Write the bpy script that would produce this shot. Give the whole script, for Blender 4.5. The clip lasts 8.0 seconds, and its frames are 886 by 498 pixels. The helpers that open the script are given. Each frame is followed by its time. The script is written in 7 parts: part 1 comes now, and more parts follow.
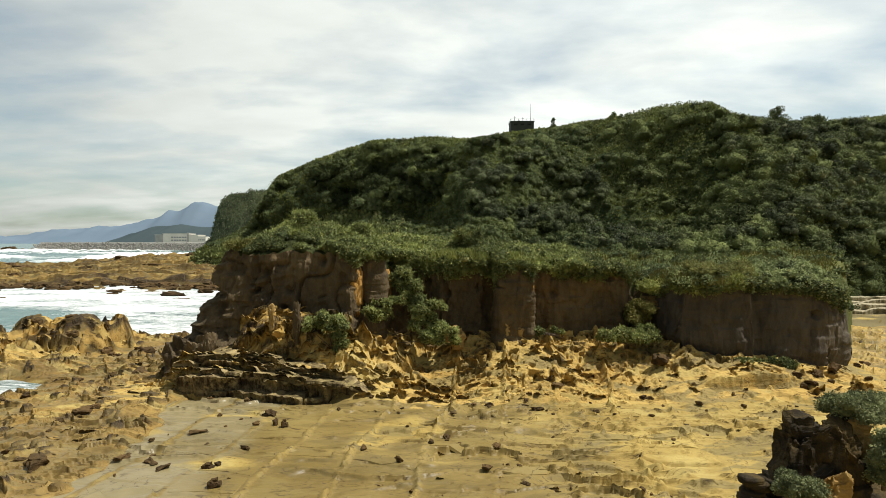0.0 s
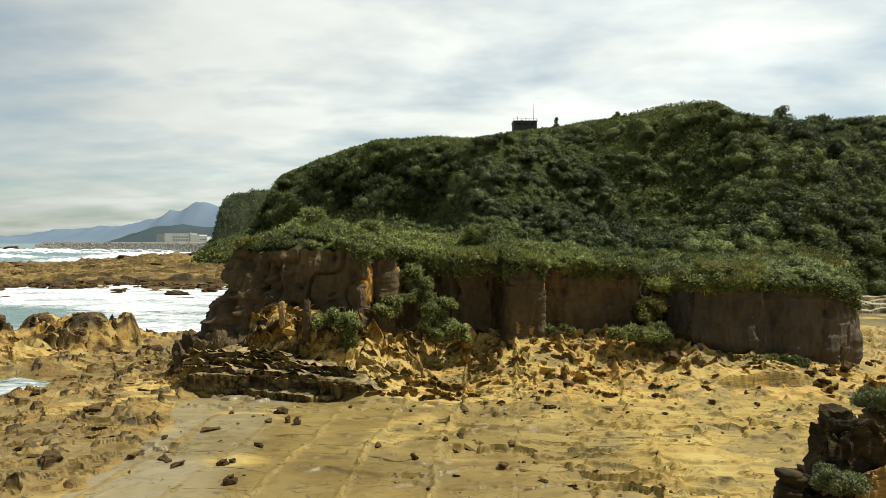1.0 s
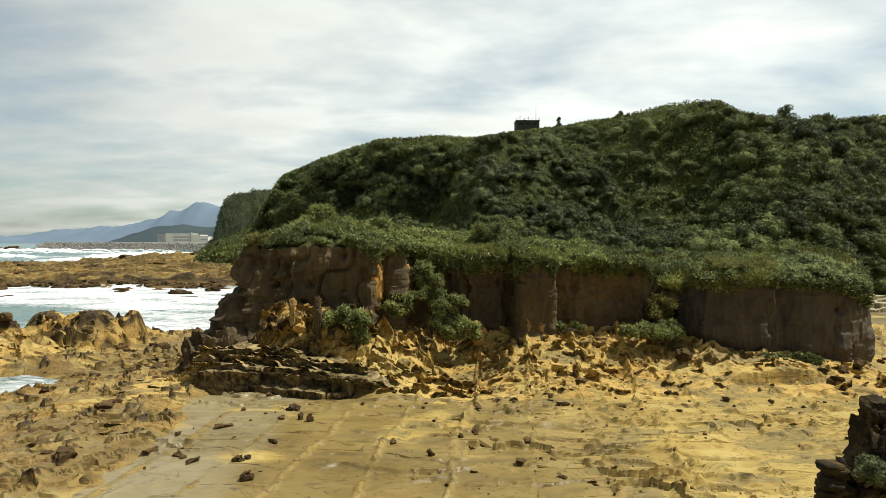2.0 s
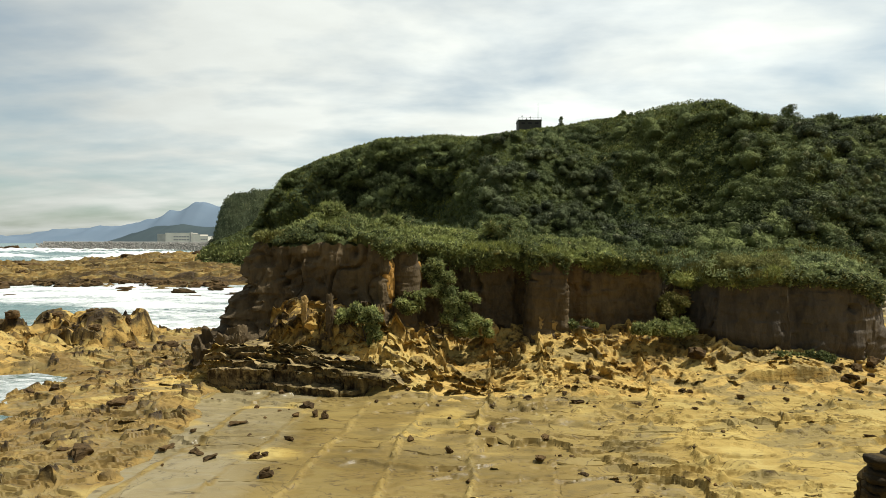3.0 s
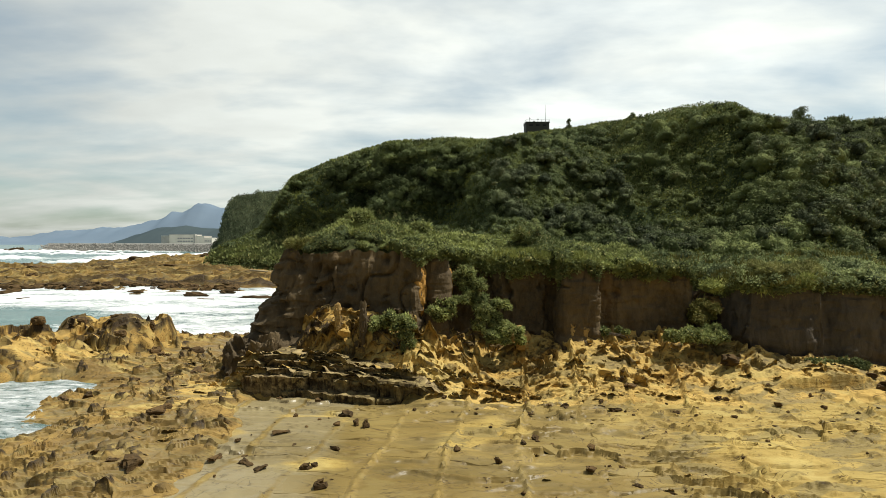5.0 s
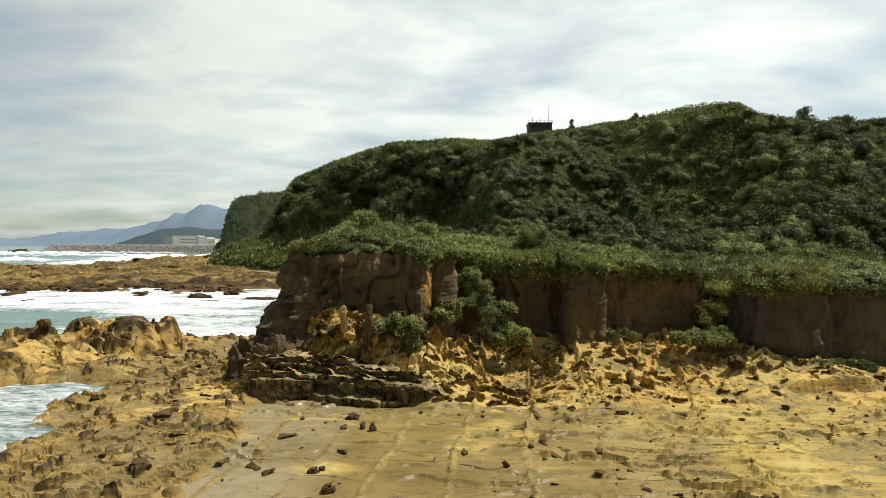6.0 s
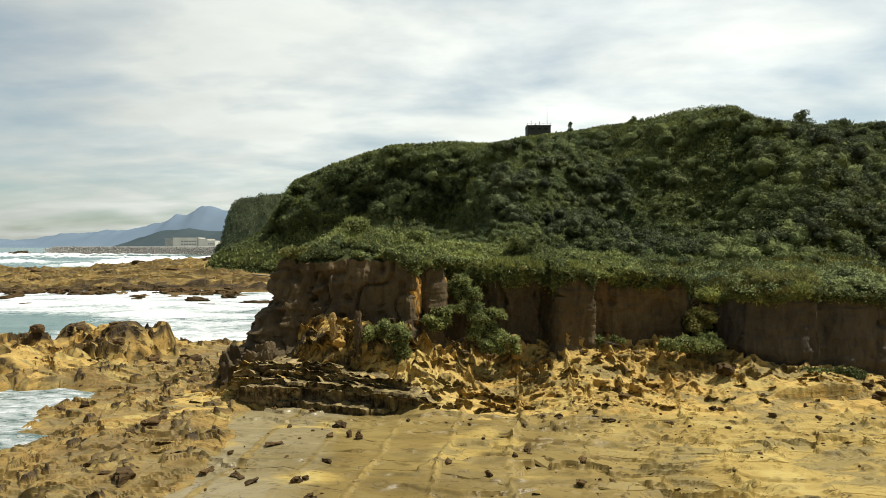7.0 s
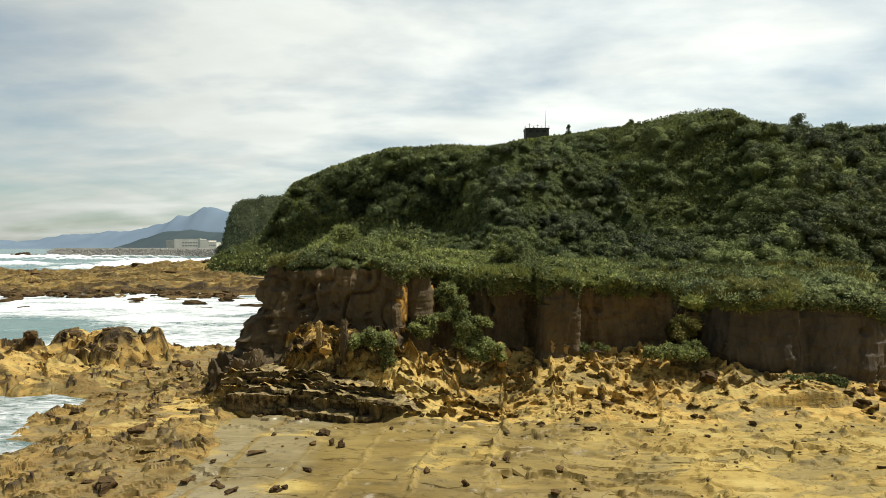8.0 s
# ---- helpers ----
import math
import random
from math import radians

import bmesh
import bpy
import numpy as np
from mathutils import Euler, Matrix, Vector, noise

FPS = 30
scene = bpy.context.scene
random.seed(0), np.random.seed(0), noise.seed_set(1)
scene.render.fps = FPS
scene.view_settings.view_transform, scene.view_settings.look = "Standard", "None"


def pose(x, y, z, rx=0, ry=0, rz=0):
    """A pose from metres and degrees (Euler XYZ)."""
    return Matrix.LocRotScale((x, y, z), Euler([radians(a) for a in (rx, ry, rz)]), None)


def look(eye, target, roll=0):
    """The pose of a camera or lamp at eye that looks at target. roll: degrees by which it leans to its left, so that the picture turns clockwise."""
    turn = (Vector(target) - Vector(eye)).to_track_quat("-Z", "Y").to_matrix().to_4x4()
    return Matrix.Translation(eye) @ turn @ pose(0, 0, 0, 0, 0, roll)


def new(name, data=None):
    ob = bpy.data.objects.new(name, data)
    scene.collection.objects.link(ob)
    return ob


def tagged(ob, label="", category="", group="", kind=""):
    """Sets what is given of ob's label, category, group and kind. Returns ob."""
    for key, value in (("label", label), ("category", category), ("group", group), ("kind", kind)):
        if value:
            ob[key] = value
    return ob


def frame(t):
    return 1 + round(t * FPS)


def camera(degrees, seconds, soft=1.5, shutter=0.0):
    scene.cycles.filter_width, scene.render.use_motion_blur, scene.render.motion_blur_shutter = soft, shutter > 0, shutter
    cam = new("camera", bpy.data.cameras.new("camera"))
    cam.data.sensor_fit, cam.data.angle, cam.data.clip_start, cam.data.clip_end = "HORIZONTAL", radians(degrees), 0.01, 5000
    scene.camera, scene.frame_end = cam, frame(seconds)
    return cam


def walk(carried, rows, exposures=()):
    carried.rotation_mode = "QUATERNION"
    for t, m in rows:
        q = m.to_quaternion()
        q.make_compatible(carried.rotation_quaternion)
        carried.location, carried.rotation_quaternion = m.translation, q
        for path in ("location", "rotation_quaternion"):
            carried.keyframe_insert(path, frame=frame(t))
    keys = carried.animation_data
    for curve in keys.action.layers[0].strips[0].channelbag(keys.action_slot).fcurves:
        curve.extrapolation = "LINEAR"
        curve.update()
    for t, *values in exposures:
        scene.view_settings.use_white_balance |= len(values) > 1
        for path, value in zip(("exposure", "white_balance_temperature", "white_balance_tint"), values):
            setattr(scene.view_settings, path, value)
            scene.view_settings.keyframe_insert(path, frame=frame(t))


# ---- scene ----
cam = camera(73.4, 8.0, soft=0.6)
METRES, EYE, TILT, LEAN, TURN = 8.0, 12.25, -0.7, 0.0, 0.0
ROWS = [
    (0.0, 0.0, 0.0, 0.0, 0.0, 0.0, -0.0),
    (0.5, -0.0479, 0.0111, -0.0109, 0.01, 0.02, -0.01),
    (1.0, -0.094, 0.02, -0.0255, 0.09, 0.02, -0.05),
    (1.5, -0.1447, 0.0316, -0.0398, 0.12, 0.04, -0.06),
    (3.0, -0.3185, 0.0672, -0.0859, 0.05, 0.06, -0.13),
    (3.5, -0.3959, 0.0748, -0.0715, 0.01, 0.09, -0.12),
    (4.0, -0.4819, 0.0754, -0.0544, 0.03, 0.1, -0.14),
    (4.5, -0.5621, 0.0651, -0.0408, 0.09, 0.13, -0.13),
    (6.0, -0.643, 0.0708, -0.009, 0.45, 0.2, 0.05),
    (6.5, -0.6017, 0.0692, -0.0002, 0.48, 0.27, 0.03),
    (7.0, -0.5315, 0.0549, 0.0449, 0.54, 0.35, 0.03),
    (7.5, -0.4638, 0.0338, 0.093, 0.59, 0.4, 0.02),
    (8.0, -0.3745, -0.0018, 0.1191, 0.71, 0.44, 0.04),
]
walk(cam, [(t, pose(0, 0, EYE, TILT, LEAN, TURN) @ pose(METRES * x, METRES * y, METRES * z, 90 + pitch, roll, yaw)) for t, x, y, z, yaw, pitch, roll in ROWS])

# ---- light: sun ahead and to the side, thin bright cloud ----
SUN_TO = Vector((0.45, 0.03, 0.89)).normalized()
GLOW_TO = Vector((0.32, 0.86, 0.38)).normalized()
sun_data = bpy.data.lights.new("sun", "SUN")
sun_data.energy, sun_data.angle, sun_data.color = 5.0, radians(0.6), (1.0, 0.965, 0.88)
sun = new("sun", sun_data)
sun.matrix_world = look(SUN_TO * 200, (0, 0, 0))
scene.view_settings.exposure = 0.0


def sky():
    """Hazy sky: Nishita blue under stretched cloud that glows towards the sun."""
    world = bpy.data.worlds.new("sky")
    scene.world = world
    world.use_nodes = True
    nt = world.node_tree
    nt.nodes.clear()

    def node(kind, **values):
        n = nt.nodes.new(kind)
        for k, v in values.items():
            n.inputs[k].default_value = v
        return n

    def math_node(op, a, b=None, clamp=False):
        n = nt.nodes.new("ShaderNodeMath")
        n.operation, n.use_clamp = op, clamp
        for i, s in enumerate((a, b)):
            if s is None:
                continue
            if isinstance(s, (int, float)):
                n.inputs[i].default_value = s
            else:
                nt.links.new(s, n.inputs[i])
        return n.outputs[0]

    co = nt.nodes.new("ShaderNodeTexCoord").outputs["Generated"]
    sep = nt.nodes.new("ShaderNodeSeparateXYZ")
    nt.links.new(co, sep.inputs[0])
    up = math_node("MAXIMUM", sep.outputs["Z"], 0.0)
    flat = math_node("ADD", up, 0.16)
    comb = nt.nodes.new("ShaderNodeCombineXYZ")
    nt.links.new(math_node("DIVIDE", sep.outputs["X"], flat), comb.inputs[0])
    nt.links.new(math_node("DIVIDE", sep.outputs["Y"], flat), comb.inputs[1])
    maps = nt.nodes.new("ShaderNodeMapping")
    maps.inputs["Scale"].default_value = (0.85, 1.25, 1.0)
    maps.inputs["Rotation"].default_value = (0, 0, radians(12))
    nt.links.new(comb.outputs[0], maps.inputs["Vector"])
    big = node("ShaderNodeTexNoise", Scale=1.15, Detail=7.0, Roughness=0.50, Distortion=0.15)
    nt.links.new(maps.outputs[0], big.inputs["Vector"])
    cover = nt.nodes.new("ShaderNodeMapRange")
    cover.inputs["From Min"].default_value, cover.inputs["From Max"].default_value = 0.25, 0.57
    nt.links.new(big.outputs["Fac"], cover.inputs["Value"])
    fine = node("ShaderNodeTexNoise", Scale=2.1, Detail=7.0, Roughness=0.55, Distortion=0.1)
    nt.links.new(maps.outputs[0], fine.inputs["Vector"])
    dot = nt.nodes.new("ShaderNodeVectorMath")
    dot.operation = "DOT_PRODUCT"
    dot.inputs[1].default_value = GLOW_TO
    nt.links.new(co, dot.inputs[0])
    toward = math_node("MULTIPLY_ADD", dot.outputs["Value"], 0.5)
    toward.node.inputs[2].default_value = 0.5
    glow = math_node("POWER", toward, 2.2)
    bright = math_node("MULTIPLY_ADD", glow, 0.95)
    bright.node.inputs[2].default_value = 0.13
    mottle = math_node("MULTIPLY_ADD", fine.outputs["Fac"], 0.44)
    mottle.node.inputs[2].default_value = 0.84
    bright = math_node("MULTIPLY", bright, mottle)
    nish = nt.nodes.new("ShaderNodeTexSky")
    nish.sky_type, nish.sun_disc = "NISHITA", False
    nish.sun_elevation = math.asin(SUN_TO.z)
    nish.sun_rotation = math.atan2(SUN_TO.x, SUN_TO.y)
    nish.air_density, nish.dust_density = 1.0, 1.5
    blue = node("ShaderNodeBackground", Strength=0.11)
    tint = nt.nodes.new("ShaderNodeMix")
    tint.data_type, tint.blend_type = "RGBA", "MULTIPLY"
    tint.inputs[0].default_value, tint.inputs[7].default_value = 1.0, (0.88, 1.0, 0.93, 1)
    nt.links.new(nish.outputs[0], tint.inputs[6])
    nt.links.new(tint.outputs[2], blue.inputs["Color"])
    cloud = node("ShaderNodeBackground", Color=(0.948, 0.982, 0.912, 1))
    nt.links.new(bright, cloud.inputs["Strength"])
    mix = nt.nodes.new("ShaderNodeMixShader")
    amount = math_node("MULTIPLY", cover.outputs[0], 0.92)
    nt.links.new(amount, mix.inputs[0])
    nt.links.new(blue.outputs[0], mix.inputs[1])
    nt.links.new(cloud.outputs[0], mix.inputs[2])
    out = nt.nodes.new("ShaderNodeOutputWorld")
    nt.links.new(mix.outputs[0], out.inputs["Surface"])


sky()


# ---- noise over arrays ----
def hash01(ix, iy, iz, seed=0):
    h = (ix.astype(np.int64) * 374761393 + iy.astype(np.int64) * 668265263 + iz.astype(np.int64) * 2147483647 + seed * 974711) & 0xFFFFFFFF
    h = ((h ^ (h >> 13)) * 1274126177) & 0xFFFFFFFF
    h = ((h ^ (h >> 16)) * 2246822519) & 0xFFFFFFFF
    return ((h ^ (h >> 15)) & 0xFFFFFF) / 16777216.0


def vnoise(x, y, z=0.0, seed=0):
    """Smooth value noise, -1 to 1."""
    x, y, z = np.broadcast_arrays(np.asarray(x, float), np.asarray(y, float), np.asarray(z, float))
    ix, iy, iz = np.floor(x), np.floor(y), np.floor(z)
    fx, fy, fz = x - ix, y - iy, z - iz
    fx, fy, fz = (f * f * f * (f * (f * 6 - 15) + 10) for f in (fx, fy, fz))
    total = 0
    for a in (0, 1):
        for b in (0, 1):
            for c in (0, 1):
                w = (fx if a else 1 - fx) * (fy if b else 1 - fy) * (fz if c else 1 - fz)
                total = total + w * hash01(ix + a, iy + b, iz + c, seed)
    return total * 2 - 1


def fbm(x, y, z=0.0, octaves=4, seed=0, gain=0.5):
    total, amp, freq, norm = 0, 1.0, 1.0, 0.0
    for o in range(octaves):
        total = total + amp * vnoise(np.asarray(x) * freq, np.asarray(y) * freq, np.asarray(z) * freq, seed + o * 17)
        norm, amp, freq = norm + amp, amp * gain, freq * 2.03
    return total / norm


def ridged(x, y, z=0.0, octaves=4, seed=0):
    total, amp, freq, norm = 0, 1.0, 1.0, 0.0
    for o in range(octaves):
        total = total + amp * (1 - np.abs(vnoise(np.asarray(x) * freq, np.asarray(y) * freq, np.asarray(z) * freq, seed + o * 13)))
        norm, amp, freq = norm + amp, amp * 0.5, freq * 2.1
    return total / norm


def worley(x, y, seed=0):
    """Distance to the nearest and second nearest feature point in the plane, and the nearest one's random number."""
    return worley_at(x, y, seed)[:3]


def worley_at(x, y, seed=0):
    """The same, and the way from the feature point."""
    x, y = np.asarray(x, float), np.asarray(y, float)
    ix, iy = np.floor(x), np.floor(y)
    f1, f2, pick, ox, oy = np.full(x.shape, 9.0), np.full(x.shape, 9.0), np.zeros(x.shape), np.zeros(x.shape), np.zeros(x.shape)
    zero = np.zeros(x.shape)
    for a in (-1, 0, 1):
        for b in (-1, 0, 1):
            px = ix + a + hash01(ix + a, iy + b, zero, seed)
            py = iy + b + hash01(ix + a, iy + b, zero + 1, seed)
            d = np.hypot(px - x, py - y)
            near = d < f1
            f2 = np.where(near, f1, np.minimum(f2, d))
            pick = np.where(near, hash01(ix + a, iy + b, zero + 2, seed), pick)
            ox, oy = np.where(near, x - px, ox), np.where(near, y - py, oy)
            f1 = np.where(near, d, f1)
    return f1, f2, pick, ox, oy


def step(a, b, x):
    t = np.clip((np.asarray(x, float) - a) / (b - a), 0, 1)
    return t * t * (3 - 2 * t)


# ---- meshes ----
def mesh_from(name, verts, faces, material, smooth=True, values=None, sharp=0):
    """A mesh from arrays: verts n x 3, faces m x 3 or m x 4."""
    verts, faces = np.asarray(verts, np.float32), np.asarray(faces, np.int32)
    me = bpy.data.meshes.new(name)
    k = faces.shape[1]
    me.vertices.add(len(verts))
    me.vertices.foreach_set("co", verts.ravel())
    me.loops.add(faces.size)
    me.loops.foreach_set("vertex_index", faces.ravel())
    me.polygons.add(len(faces))
    me.polygons.foreach_set("loop_start", np.arange(0, faces.size, k, dtype=np.int32))
    me.polygons.foreach_set("use_smooth", np.full(len(faces), smooth))
    me.update(calc_edges=True)
    if sharp:
        me.set_sharp_from_angle(angle=radians(sharp))
    for key, v in (values or {}).items():
        me.attributes.new(key, "FLOAT", "POINT").data.foreach_set("value", np.asarray(v, np.float32).ravel())
    me.materials.append(material)
    return me


def grid_faces(r, c, keep=None):
    i = np.arange(r * c).reshape(r, c)
    f = np.stack([i[:-1, :-1], i[:-1, 1:], i[1:, 1:], i[1:, :-1]], -1).reshape(-1, 4)
    return f if keep is None else f[keep.ravel()]


def sheet(name, x, y, z, material, label, category, values=None, kind="structure", keep=None, sharp=0):
    r, c = x.shape
    ob = new(name, mesh_from(name, np.stack([x, y, z], -1).reshape(-1, 3), grid_faces(r, c, keep), material, True, values, sharp))
    return tagged(ob, label, category, kind=kind)


def empty(name, label, category, at=(0, 0, 0), group="", kind=""):
    ob = new(name)
    ob.empty_display_size = 0.2
    ob.location = at
    return tagged(ob, label, category, group, kind)


def part(name, verts, faces, material, parent, label="", smooth=True, values=None, sharp=0):
    """One mesh object under a thing; verts are in the world, the thing's origin is taken off."""
    off = np.array(parent.matrix_basis.translation if parent.parent is None else (0, 0, 0), np.float32)
    ob = new(name, mesh_from(name, np.asarray(verts, np.float32) - off, faces, material, smooth, values, sharp))
    ob.parent = parent
    return tagged(ob, label)


def ball(level):
    bm = bmesh.new()
    bmesh.ops.create_icosphere(bm, subdivisions=level, radius=1.0)
    v = np.array([p.co[:] for p in bm.verts])
    f = np.array([[p.index for p in q.verts] for q in bm.faces])
    bm.free()
    return v, f


BALL = {n: ball(n) for n in (1, 2, 3, 4, 5)}


def box_mesh(lo, hi, bevel=0.0):
    bm = bmesh.new()
    bmesh.ops.create_cube(bm, size=1.0)
    lo, hi = Vector(lo), Vector(hi)
    for v in bm.verts:
        v.co = [(lo[i] + hi[i]) / 2 + v.co[i] * (hi[i] - lo[i]) for i in range(3)]
    if bevel:
        bmesh.ops.bevel(bm, geom=bm.edges[:], offset=bevel, segments=1, affect="EDGES")
    bmesh.ops.triangulate(bm, faces=bm.faces[:])
    v = np.array([p.co[:] for p in bm.verts])
    f = np.array([[p.index for p in q.verts] for q in bm.faces])
    bm.free()
    return v, f


def tube_mesh(a, b, r0, r1, sides=8):
    a, b = np.array(a, float), np.array(b, float)
    d = (b - a) / np.linalg.norm(b - a)
    s = np.cross(d, (0.3, 0.9, 0.1))
    s /= np.linalg.norm(s)
    t = np.cross(d, s)
    ang = np.arange(sides) * 2 * np.pi / sides
    ring = np.cos(ang)[:, None] * s + np.sin(ang)[:, None] * t
    v = np.vstack([a + ring * r0, b + ring * r1, [a], [b]])
    i = np.arange(sides)
    j = (i + 1) % sides
    f = np.vstack([np.stack([i, j, j + sides], 1), np.stack([i, j + sides, i + sides], 1),
                   np.stack([j, i, np.full(sides, 2 * sides)], 1), np.stack([i + sides, j + sides, np.full(sides, 2 * sides + 1)], 1)])
    return v, f


def joined(pieces):
    vs, fs, n = [], [], 0
    for v, f in pieces:
        vs.append(v)
        fs.append(f + n)
        n += len(v)
    return np.vstack(vs), np.vstack(fs)


# ---- materials ----
class Nodes:
    """Short hand for a node material."""

    def __init__(self, name):
        self.mat = bpy.data.materials.new(name)
        self.mat.use_nodes = True
        self.nt = self.mat.node_tree
        self.bsdf = self.nt.nodes["Principled BSDF"]
        self.pos = self.nt.nodes.new("ShaderNodeNewGeometry").outputs["Position"]

    def link(self, a, b):
        self.nt.links.new(a, b)

    def noise(self, scale, detail=5.0, rough=0.55, stretch=None, distort=0.0):
        n = self.nt.nodes.new("ShaderNodeTexNoise")
        n.inputs["Scale"].default_value, n.inputs["Detail"].default_value = scale, detail
        n.inputs["Roughness"].default_value, n.inputs["Distortion"].default_value = rough, distort
        src = self.pos
        if stretch:
            m = self.nt.nodes.new("ShaderNodeMapping")
            m.inputs["Scale"].default_value = stretch
            self.link(src, m.inputs["Vector"])
            src = m.outputs[0]
        self.link(src, n.inputs["Vector"])
        return n.outputs["Fac"]

    def range(self, value, a, b, lo=0.0, hi=1.0):
        n = self.nt.nodes.new("ShaderNodeMapRange")
        for k, v in zip(("From Min", "From Max", "To Min", "To Max"), (a, b, lo, hi)):
            n.inputs[k].default_value = v
        self.link(value, n.inputs["Value"])
        return n.outputs[0]

    def math(self, op, a, b):
        n = self.nt.nodes.new("ShaderNodeMath")
        n.operation, n.use_clamp = op, True
        for i, s in enumerate((a, b)):
            if isinstance(s, (int, float)):
                n.inputs[i].default_value = s
            else:
                self.link(s, n.inputs[i])
        return n.outputs[0]

    def mix(self, fac, a, b):
        n = self.nt.nodes.new("ShaderNodeMix")
        n.data_type = "RGBA"
        for i, s in ((0, fac), (6, a), (7, b)):
            if isinstance(s, (int, float)):
                n.inputs[i].default_value = s
            elif isinstance(s, tuple):
                n.inputs[i].default_value = (*s, 1)
            else:
                self.link(s, n.inputs[i])
        return n.outputs[2]

    def attribute(self, name):
        n = self.nt.nodes.new("ShaderNodeAttribute")
        n.attribute_name = name
        return n.outputs["Fac"]

    def island(self):
        return self.nt.nodes.new("ShaderNodeNewGeometry").outputs["Random Per Island"]

    def own(self):
        return self.nt.nodes.new("ShaderNodeObjectInfo").outputs["Random"]

    def done(self, colour, rough, bumps=(), spec=0.4):
        b = self.bsdf
        for key, v in (("Base Color", colour), ("Roughness", rough)):
            if isinstance(v, tuple):
                b.inputs[key].default_value = (*v, 1)
            elif isinstance(v, (int, float)):
                b.inputs[key].default_value = v
            else:
                self.link(v, b.inputs[key])
        b.inputs["Specular IOR Level"].default_value = spec
        normal = None
        for height, distance in bumps:
            n = self.nt.nodes.new("ShaderNodeBump")
            n.inputs["Strength"].default_value, n.inputs["Distance"].default_value = 1.0, distance
            self.link(height, n.inputs["Height"])
            if normal:
                self.link(normal, n.inputs["Normal"])
            normal = n.outputs[0]
        if normal:
            self.link(normal, b.inputs["Normal"])
        return self.mat


def sandstone(name, pale, deep, stain, wet_film=False, stain_at=(0.56, 0.72), own=0.0, grainwise=(0.5, 0.9, 3.2), tone=0.0, crusted=(0.34, 0.50)):
    """Yellow sandstone: broad tone, bedding streaks, iron and algae stains, grain."""
    n = Nodes(name)
    broad = n.noise(0.16, 4)
    bed = n.noise(0.9, 6, 0.6, grainwise, 0.8)
    grain = n.noise(7.0, 6, 0.65)
    colour = n.mix(n.range(broad, 0.36, 0.64), deep, pale)
    colour = n.mix(n.range(bed, 0.45, 0.75, 0.0, 0.38 if wet_film else 0.55), colour, tuple(c * 0.62 for c in deep))
    colour = n.mix(n.range(grain, 0.35, 0.75, 0.0, 0.35), colour, tuple(min(1, c * 1.18) for c in pale))
    upright = grainwise[2] < 1 and not wet_film
    spots = n.noise(1.3, 7, 0.62, (1.0, 1.0, 0.3) if upright else None, 0.6)
    colour = n.mix(n.range(spots, stain_at[0], stain_at[1], 0.0, 0.6 if wet_film or upright else 0.85), colour, stain)
    rough = n.range(grain, 0.3, 0.7, 0.72, 0.95)
    if wet_film:
        sheetwise = n.noise(0.38, 5, 0.55, (0.55, 1.3, 1.0), 0.7)
        colour = n.mix(n.range(sheetwise, 0.55, 0.60, 0.0, 0.55), colour, (0.47, 0.37, 0.135))
        colour = n.mix(n.range(sheetwise, 0.45, 0.42, 0.0, 0.70), colour, (0.215, 0.170, 0.068))
        rough = n.math("MULTIPLY", rough, n.range(sheetwise, 0.45, 0.42, 1.0, 0.62))
        layer = n.noise(0.30, 5, 0.55, (0.50, 1.25, 1.0), 0.8)
        line = n.nt.nodes.new("ShaderNodeMath")
        line.operation = "FRACT"
        n.link(n.range(layer, 0, 1, 0, 15), line.inputs[0])
        thin = n.math("MULTIPLY", n.range(line.outputs[0], 0.15, 0.05), n.range(n.noise(0.8, 4), 0.42, 0.54))
        colour = n.mix(n.math("MULTIPLY", thin, 0.85), colour, (0.085, 0.055, 0.024))
        crust = n.math("MULTIPLY", n.attribute("crust"), n.range(n.noise(2.2, 6, 0.65), *crusted))
        colour = n.mix(crust, colour, n.mix(n.range(grain, 0.4, 0.6), (0.034, 0.026, 0.017), (0.078, 0.053, 0.028)))
    if tone:
        pick = n.own()
        colour = n.mix(n.range(pick, 0.45, 1.0, 0.0, tone), colour, (0.45, 0.345, 0.118))
        colour = n.mix(n.range(pick, 0.45, 0.0, 0.0, tone), colour, (0.19, 0.135, 0.048))
    if own:
        colour = n.mix(n.range(n.own(), 0, 1, 0.0, own), colour, stain)
    if wet_film:
        wet = n.math("MULTIPLY", n.attribute("wet"), n.range(n.noise(0.17, 3.5, 0.5, (0.8, 1.4, 1)), 0.35, 0.41))
        tan = n.mix(n.range(broad, 0.4, 0.6), (0.118, 0.081, 0.026), (0.160, 0.113, 0.039))
        # paler tan for the wettest plates: sky sheen put into their colour
        sheen_tan = n.mix(n.range(broad, 0.4, 0.6), (0.190, 0.155, 0.082), (0.245, 0.204, 0.115))
        grey = n.mix(n.range(n.attribute("wet"), 0.85, 1.0), tan, sheen_tan)
        grey = n.mix(n.math("MULTIPLY", thin, 0.8), grey, (0.07, 0.05, 0.025))
        colour = n.mix(n.math("MULTIPLY", wet, 0.85), colour, grey)
        rough_mix = n.nt.nodes.new("ShaderNodeMix")
        n.link(wet, rough_mix.inputs[0])
        n.link(rough, rough_mix.inputs[2])
        rough_mix.inputs[3].default_value = 0.31
        rough = rough_mix.outputs[0]
    mat = n.done(colour, rough, ((bed, 0.08 if wet_film else 0.18), (spots, 0.07 if wet_film else 0.12), (grain, 0.03 if wet_film else 0.05)), 0.08)
